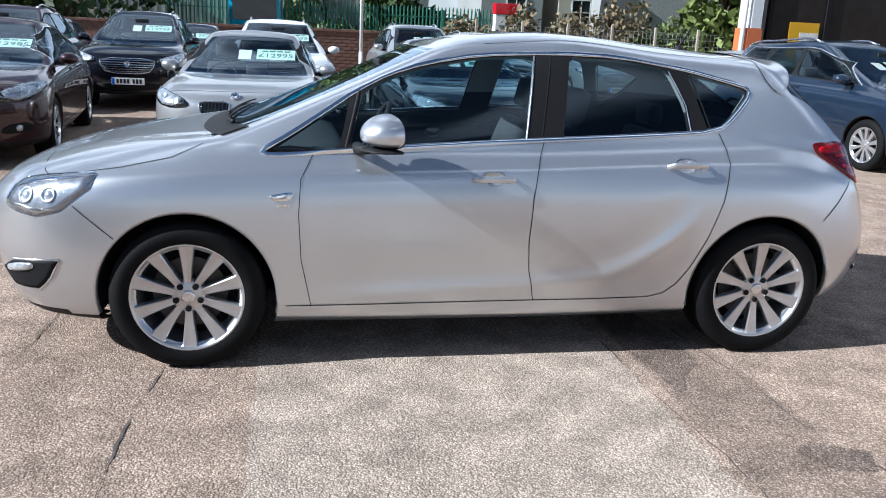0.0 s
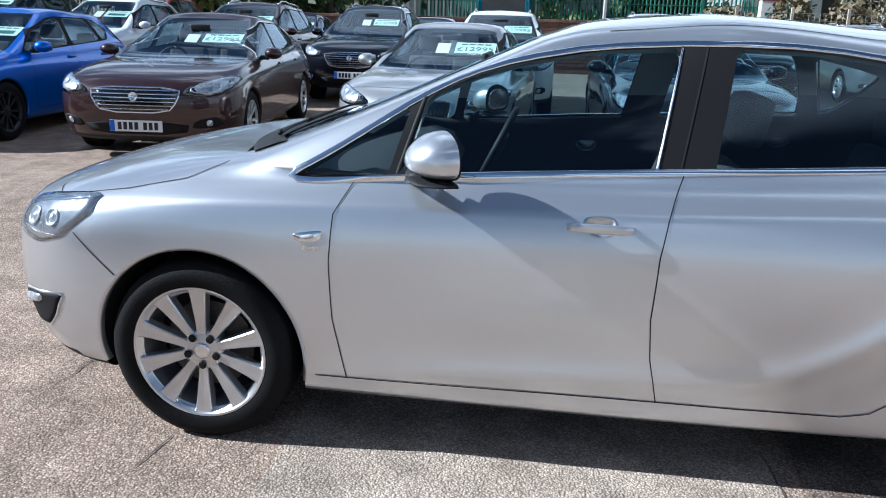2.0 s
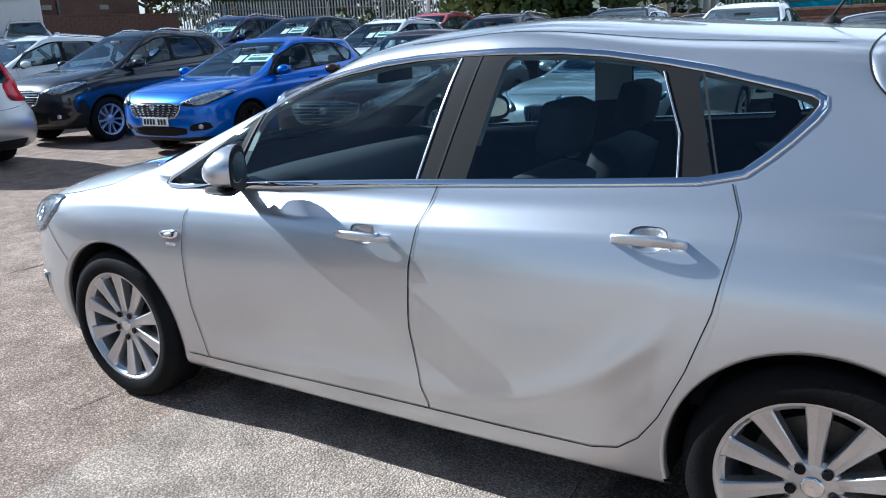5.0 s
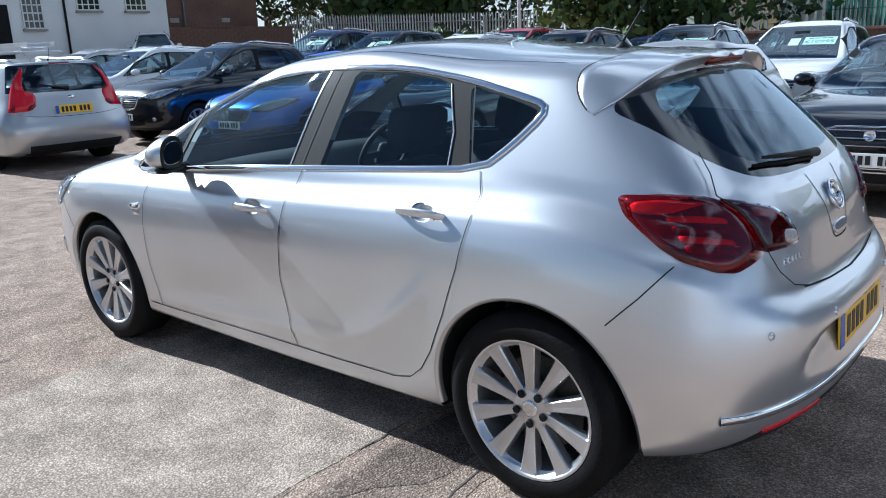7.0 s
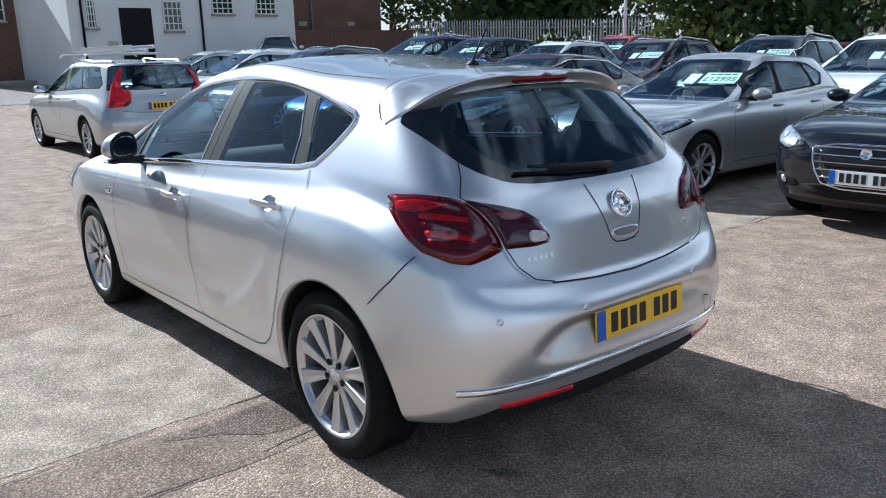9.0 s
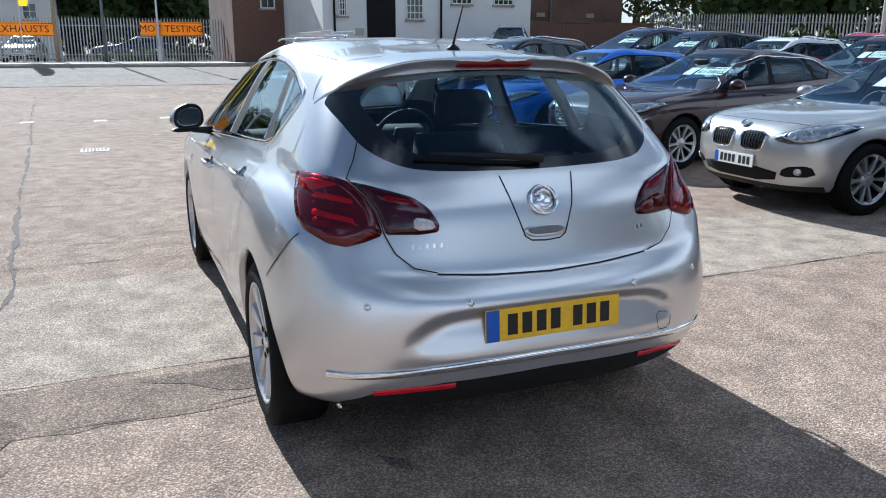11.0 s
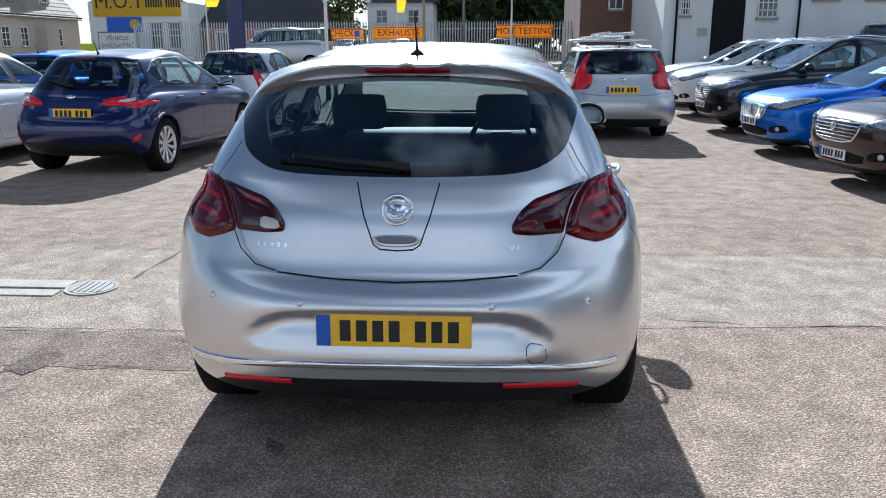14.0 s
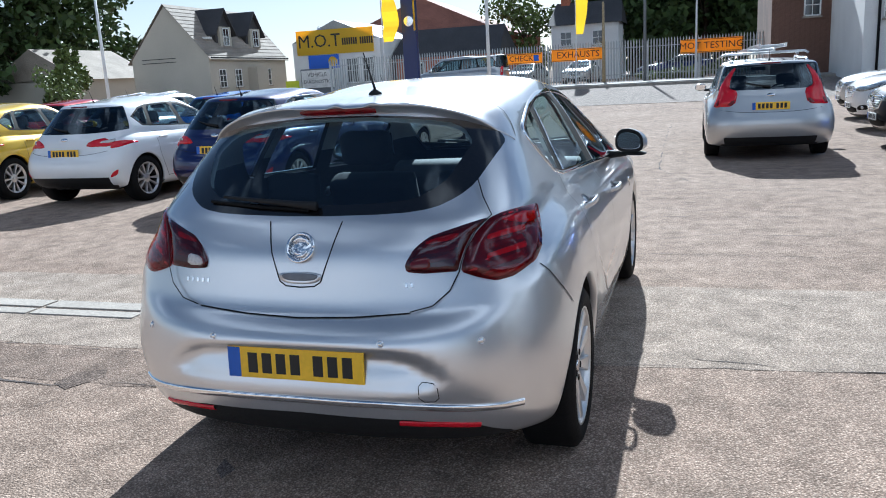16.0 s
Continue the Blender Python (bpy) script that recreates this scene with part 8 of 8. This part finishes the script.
# silver van on the road, cars behind the fence
parked("silver_van", "silver panel van standing on the road", (-33.5, -9.6), 90, SILVER_B, plan_for(-2.45, 2.45, 3.0, 0.95, 1.95, 0.05, cowl_x=-1.6, top_x=-0.75, roof_end=2.25, roof_end_z=1.92, cant=(1.78, 1.80, 1.80), cant_w=(0.72, 0.76, 0.78), glass_x=2.36), "estate", front=False, back=True, rear="upright")
parked("blue_saloon", "blue saloon parked behind the palisade fence", (-46.5, 0.2), 86, NAVY, SALOON, "saloon", front=True)
parked("silver_saloon", "silver car parked behind the palisade fence", (-46.0, -5.4), 175, SILVER_B, plan_for(**HATCH), "hatch", front=True)
parked("grey_hatchback", "grey car parked behind the palisade fence", (-45.8, -8.8), 172, GREY_B, plan_for(**HATCH), "hatch", front=True)

# cream cottage with two dormers
c = thing("cottage", "cream rendered cottage with a grey tiled roof and two dark dormers", "house")
gz = 0.3
x0, x1, y0, y1, ze, zr = -56.0, -45.0, -37.5, -31.1, 3.80, 7.50
b = bmesh.new()
ym = (y0 + y1) / 2
for x in (x0, x1):
    for y, z in ((y0, gz), (y1, gz), (y1, ze), (ym, zr - 0.12), (y0, ze)):
        b.verts.new((x, y, z))
b.verts.ensure_lookup_table()
v = b.verts
b.faces.new([v[i] for i in range(5)])
b.faces.new([v[i + 5] for i in range(5)])
for i in range(5):
    b.faces.new((v[i], v[(i + 1) % 5], v[(i + 1) % 5 + 5], v[i + 5]))
bmesh.ops.recalc_face_normals(b, faces=b.faces)
part("wall", b, RENDER_CREAM, c)
for sgn, ya in ((1, y1 + 0.25), (-1, y0 - 0.25)):
    zea = ze - 0.25 * (zr - ze) / (y1 - ym)
    rows = 14
    for r in range(rows):
        f0, f1 = r / rows, (r + 1) / rows
        ya0, ya1 = ya + (ym - ya) * f0, ya + (ym - ya) * f1
        za0, za1 = zea + (zr - zea) * f0, zea + (zr - zea) * f1
        b = bmesh.new()
        q = [b.verts.new(p) for p in ((x0 - 0.15, ya0, za0 + 0.07), (x1 + 0.15, ya0, za0 + 0.07), (x1 + 0.15, ya1, za1 + 0.03), (x0 - 0.15, ya1, za1 + 0.03), (x0 - 0.15, ya0, za0), (x1 + 0.15, ya0, za0))]
        b.faces.new((q[0], q[1], q[2], q[3]))
        b.faces.new((q[4], q[5], q[1], q[0]))
        bmesh.ops.recalc_face_normals(b, faces=b.faces)
        part("tile_course", b, ROOF_GREY, c)
for xa in (-48.4, -52.6):
    b = bmesh.new()
    prof = ((-1.05, 4.4), (1.05, 4.4), (1.05, 5.75), (0.0, 7.15), (-1.05, 5.75))
    near = [b.verts.new((xa + u, -31.9, z)) for u, z in prof]
    deep = [b.verts.new((xa + u, -34.6, z)) for u, z in prof]
    b.faces.new(near)
    b.faces.new(deep[::-1])
    for k in range(5):
        b.faces.new((near[k], deep[k], deep[(k + 1) % 5], near[(k + 1) % 5]))
    bmesh.ops.recalc_face_normals(b, faces=b.faces)
    d = part("dormer", b, ROOF_DARK, c)
    for e in (-1, 1):
        b = bmesh.new()
        q = [b.verts.new(p) for p in ((xa, -31.6, 7.28), (xa, -34.6, 7.28), (xa + 1.4 * e, -34.6, 5.42), (xa + 1.4 * e, -31.6, 5.42), (xa, -31.6, 7.16), (xa, -34.6, 7.16), (xa + 1.4 * e, -34.6, 5.30), (xa + 1.4 * e, -31.6, 5.30))]
        for f in ((0, 1, 2, 3), (4, 7, 6, 5), (0, 3, 7, 4), (2, 6, 7, 3), (1, 5, 6, 2)):
            b.faces.new([q[k] for k in f])
        bmesh.ops.recalc_face_normals(b, faces=b.faces)
        part("dormer_roof", b, ROOF_DARK, d)
    part("dormer_front", box(xa - 0.75, xa + 0.75, -31.9, -31.70, 4.45, 5.95), RENDER_CREAM, d)
    window(c, xa - 0.4, xa + 0.4, 4.6, 5.85, -31.70, axis="y", out=1)
for xa in (-46.5, -48.6, -53.0):
    window(c, xa - 0.45, xa + 0.45, 1.6, 2.9, y1, axis="y", out=1, bars=(1, 2))
part("bay", box(-51.6, -50.0, y1, y1 + 0.8, gz, 3.0), RENDER_CREAM, c)
part("skylight", box(-46.9, -46.2, -32.6, -31.9, 5.05, 5.2), LINE, c)
for z in (3.78, 3.52):
    part("rail_mark", box(-45.0, -44.96, -36.6, -33.8, z, z + 0.05), ROOF_DARK, c)
part("gutter", tube([(x0, y1 + 0.28, ze - 0.12), (x1 + 0.1, y1 + 0.28, ze - 0.12)], 0.06, 6), BLACK_TRIM, c)

# the garage with its yellow sign
m = thing("tyre_garage", "white garage with a wide yellow sign board", "building")
part("wall", box(-62, -52.0, -28.2, -21.0, 0.3, 4.6), RENDER_WHITE, m)
b = bmesh.new()
q = [b.verts.new(p) for p in ((-52.0, -28.2, 4.6), (-52.0, -21.0, 4.6), (-52.0, -24.6, 6.1), (-62.0, -28.2, 4.6), (-62.0, -21.0, 4.6), (-62.0, -24.6, 6.1))]
for f in ((0, 1, 2), (3, 5, 4), (0, 2, 5, 3), (1, 4, 5, 2)):
    b.faces.new([q[i] for i in f])
bmesh.ops.recalc_face_normals(b, faces=b.faces)
part("roof", b, CLADDING, m)
sg_ = part("sign_board", box(-52.0, -51.9, -27.8, -21.5, 3.65, 5.45, 0.02), YELLOW_SIGN, m)
lettering(sg_, "M.O.T", 1.35, INK, -51.89, -25.9, 4.60)
for k in range(2):
    for j in range(6 if k else 7):
        part("bar", box(-51.9, -51.885, -24.0 + 1.45 * k + 0.18 * j, -23.88 + 1.45 * k + 0.18 * j, 4.25, 4.75), INK, sg_)
part("blue_panel", box(-52.0, -51.9, -26.9, -24.4, 2.6, 3.6), BLUE_SIGN, m)
part("yellow_disc", lathe([(-51.9, 0.36), (-51.88, 0.34), (-51.88, 0.001)], 20, "x"), YELLOW_SIGN, m).location = (0, -24.9, 3.1)
for y in (-23.9, -22.6):
    window(m, y, y + 1.1, 1.4, 3.3, -52.0, bars=(1, 1), frame=0.1)
s = thing("diagnostic_sign", "white sign board with dark lettering outside the garage", "sign")
part("panel", box(-50.6, -50.5, -26.9, -24.3, 1.2, 2.5, 0.02), LINE, s)
lettering(s, "VEHICLE", 0.42, INK, -50.48, -25.6, 2.15)
lettering(s, "DIAGNOSTIC", 0.38, INK, -50.48, -25.6, 1.65)
part("frame", box(-50.65, -50.6, -27.0, -24.2, 0.4, 2.6), POLE_GREY, s)
s = thing("mot_sign", "slanted yellow-green sign beside the garage", "sign", pose(-50.3, -27.6, 1.15, 0, 0, 0))
part("panel", box(-0.03, 0.03, -0.55, 0.55, -0.75, 0.65, 0.02), material("yellow-green board", (0.55, 0.62, 0.02), 0.5, grain=0.05), s)

# red-roofed brick building behind
r = thing("brick_hall", "orange-red brick hall with a red tiled roof", "building")
part("wall", box(-76, -62.0, -29.0, -13.4, 0.3, 4.9), RED_BRICK, r)
b = bmesh.new()
q = [b.verts.new(p) for p in ((-61.6, -29.6, 4.8), (-61.6, -13.6, 4.8), (-65.5, -22.2, 8.5), (-76.4, -29.6, 4.8), (-76.4, -13.6, 4.8), (-74.0, -22.2, 8.5))]
for f in ((0, 1, 2), (3, 5, 4), (0, 2, 5, 3), (1, 4, 5, 2)):
    b.faces.new([q[i] for i in f])
bmesh.ops.recalc_face_normals(b, faces=b.faces)
part("roof", b, ROOF_RED, r)
r = thing("grey_roofed_shop", "low shop with a dark tiled roof and white windows", "building")
part("wall", box(-60, -54.0, -20.6, -12.6, 0.3, 3.1), RED_BRICK, r)
b = bmesh.new()
q = [b.verts.new(p) for p in ((-53.6, -20.9, 3.0), (-53.6, -12.3, 3.0), (-56.8, -12.6, 5.2), (-56.8, -20.6, 5.2), (-60.2, -20.9, 3.0), (-60.2, -12.3, 3.0))]
for f in ((0, 1, 2, 3), (4, 3, 2, 5), (0, 3, 4), (1, 5, 2)):
    b.faces.new([q[i] for i in f])
bmesh.ops.recalc_face_normals(b, faces=b.faces)
part("roof", b, ROOF_DARK, r)
for y in (-19.9, -17.0, -14.6):
    window(r, y, y + 1.6, 0.9, 2.7, -54.0, bars=(2, 0), frame=0.12)
r = thing("white_house", "small white house with a dark roof behind the fence", "house")
part("wall", box(-66, -60.0, -9.6, -4.4, 0.3, 5.0), RENDER_WHITE, r)
b = bmesh.new()
q = [b.verts.new(p) for p in ((-59.7, -9.9, 4.9), (-59.7, -4.1, 4.9), (-63.0, -4.4, 6.8), (-63.0, -9.6, 6.8), (-66.3, -9.9, 4.9), (-66.3, -4.1, 4.9))]
for f in ((0, 1, 2, 3), (4, 3, 2, 5), (0, 3, 4), (1, 5, 2)):
    b.faces.new([q[i] for i in f])
bmesh.ops.recalc_face_normals(b, faces=b.faces)
part("roof", b, ROOF_DARK, r)
part("chimney", box(-63.4, -62.6, -9.2, -8.5, 6.2, 8.0), RED_BRICK, r)
for y in (-8.9, -6.4):
    window(r, y, y + 0.9, 3.3, 4.4, -60.0)
r = thing("small_bungalow", "small bungalow with a tiled roof at the edge of the trees", "house")
part("wall", box(-60, -50.0, -56.0, -47.0, 0.3, 3.0), RENDER_CREAM, r)
b = bmesh.new()
q = [b.verts.new(p) for p in ((-50.0, -56.4, 2.9), (-50.0, -46.6, 2.9), (-50.0, -51.5, 5.6), (-60.0, -56.4, 2.9), (-60.0, -46.6, 2.9), (-60.0, -51.5, 5.6))]
for f in ((0, 1, 2), (3, 5, 4), (0, 2, 5, 3), (1, 4, 5, 2)):
    b.faces.new([q[i] for i in f])
bmesh.ops.recalc_face_normals(b, faces=b.faces)
part("roof", b, ROOF_GREY, r)
window(r, -50.2, -48.6, 1.2, 2.4, -50.0)

# trees
for k, (x, y, h, r, mat) in enumerate(((-66, -61, 17, 7.5, LEAF), (-60, -62, 18, 8.5, LEAF), (-56, -70, 16, 8, LEAF), (-48, -58, 13, 6, LEAF), (-74, -3.5, 16, 7.0, LEAF), (-76, 5.5, 17, 7.5, LEAF), (-72, 12, 15, 7, LEAF), (-84, -1.5, 18, 8, LEAF),
                                       (-66, -13.0, 7.5, 3.6, LEAF_LIGHT), (-70, 20, 15, 7, LEAF), (-13.5, 27, 8, 3.6, LEAF_LIGHT), (-9.0, 26.5, 8.5, 3.4, LEAF), (-30, 34, 11, 5, LEAF), (13.5, 21.9, 5.2, 1.5, LEAF_LIGHT), (3.6, 33, 5.0, 2.2, LEAF), (0.5, 40, 6.0, 2.6, LEAF_LIGHT), (-47, -45.5, 4.6, 1.6, LEAF_LIGHT), (-50, -80, 17, 9, LEAF), (-70, 8.5, 13, 6, LEAF), (-71, 2.0, 14, 6.5, LEAF), (-70, -4.0, 12, 5, LEAF), (-34, 31, 9, 4, LEAF_LIGHT), (-38, 29, 10, 4.5, LEAF), (-28, 37, 9, 4, LEAF), (-11.5, 25.0, 6.0, 2.8, LEAF))):
    tree("tree", "tall dark tree with dense leaves" if mat is LEAF else "yellow-green tree with loose leaves", x, y, h, r, mat, 100 + k, 5200 if h > 10 else 3000, 0.40 if h > 10 else 0.20)
for k, (x, y, rx, ry, h, mat) in enumerate(((-44.0, 0.0, 0.8, 2.2, 0.8, LEAF_LIGHT), (-44.0, 3.2, 0.8, 1.6, 1.0, LEAF), (-40.5, -39.5, 1.6, 1.8, 3.2, LEAF_LIGHT), (-17.5, 21.4, 1.0, 0.8, 1.8, LEAF))):
    bush("bush", "low green bush by the fence", x, y, rx, ry, h, mat, 60 + k, 700, 0.14)
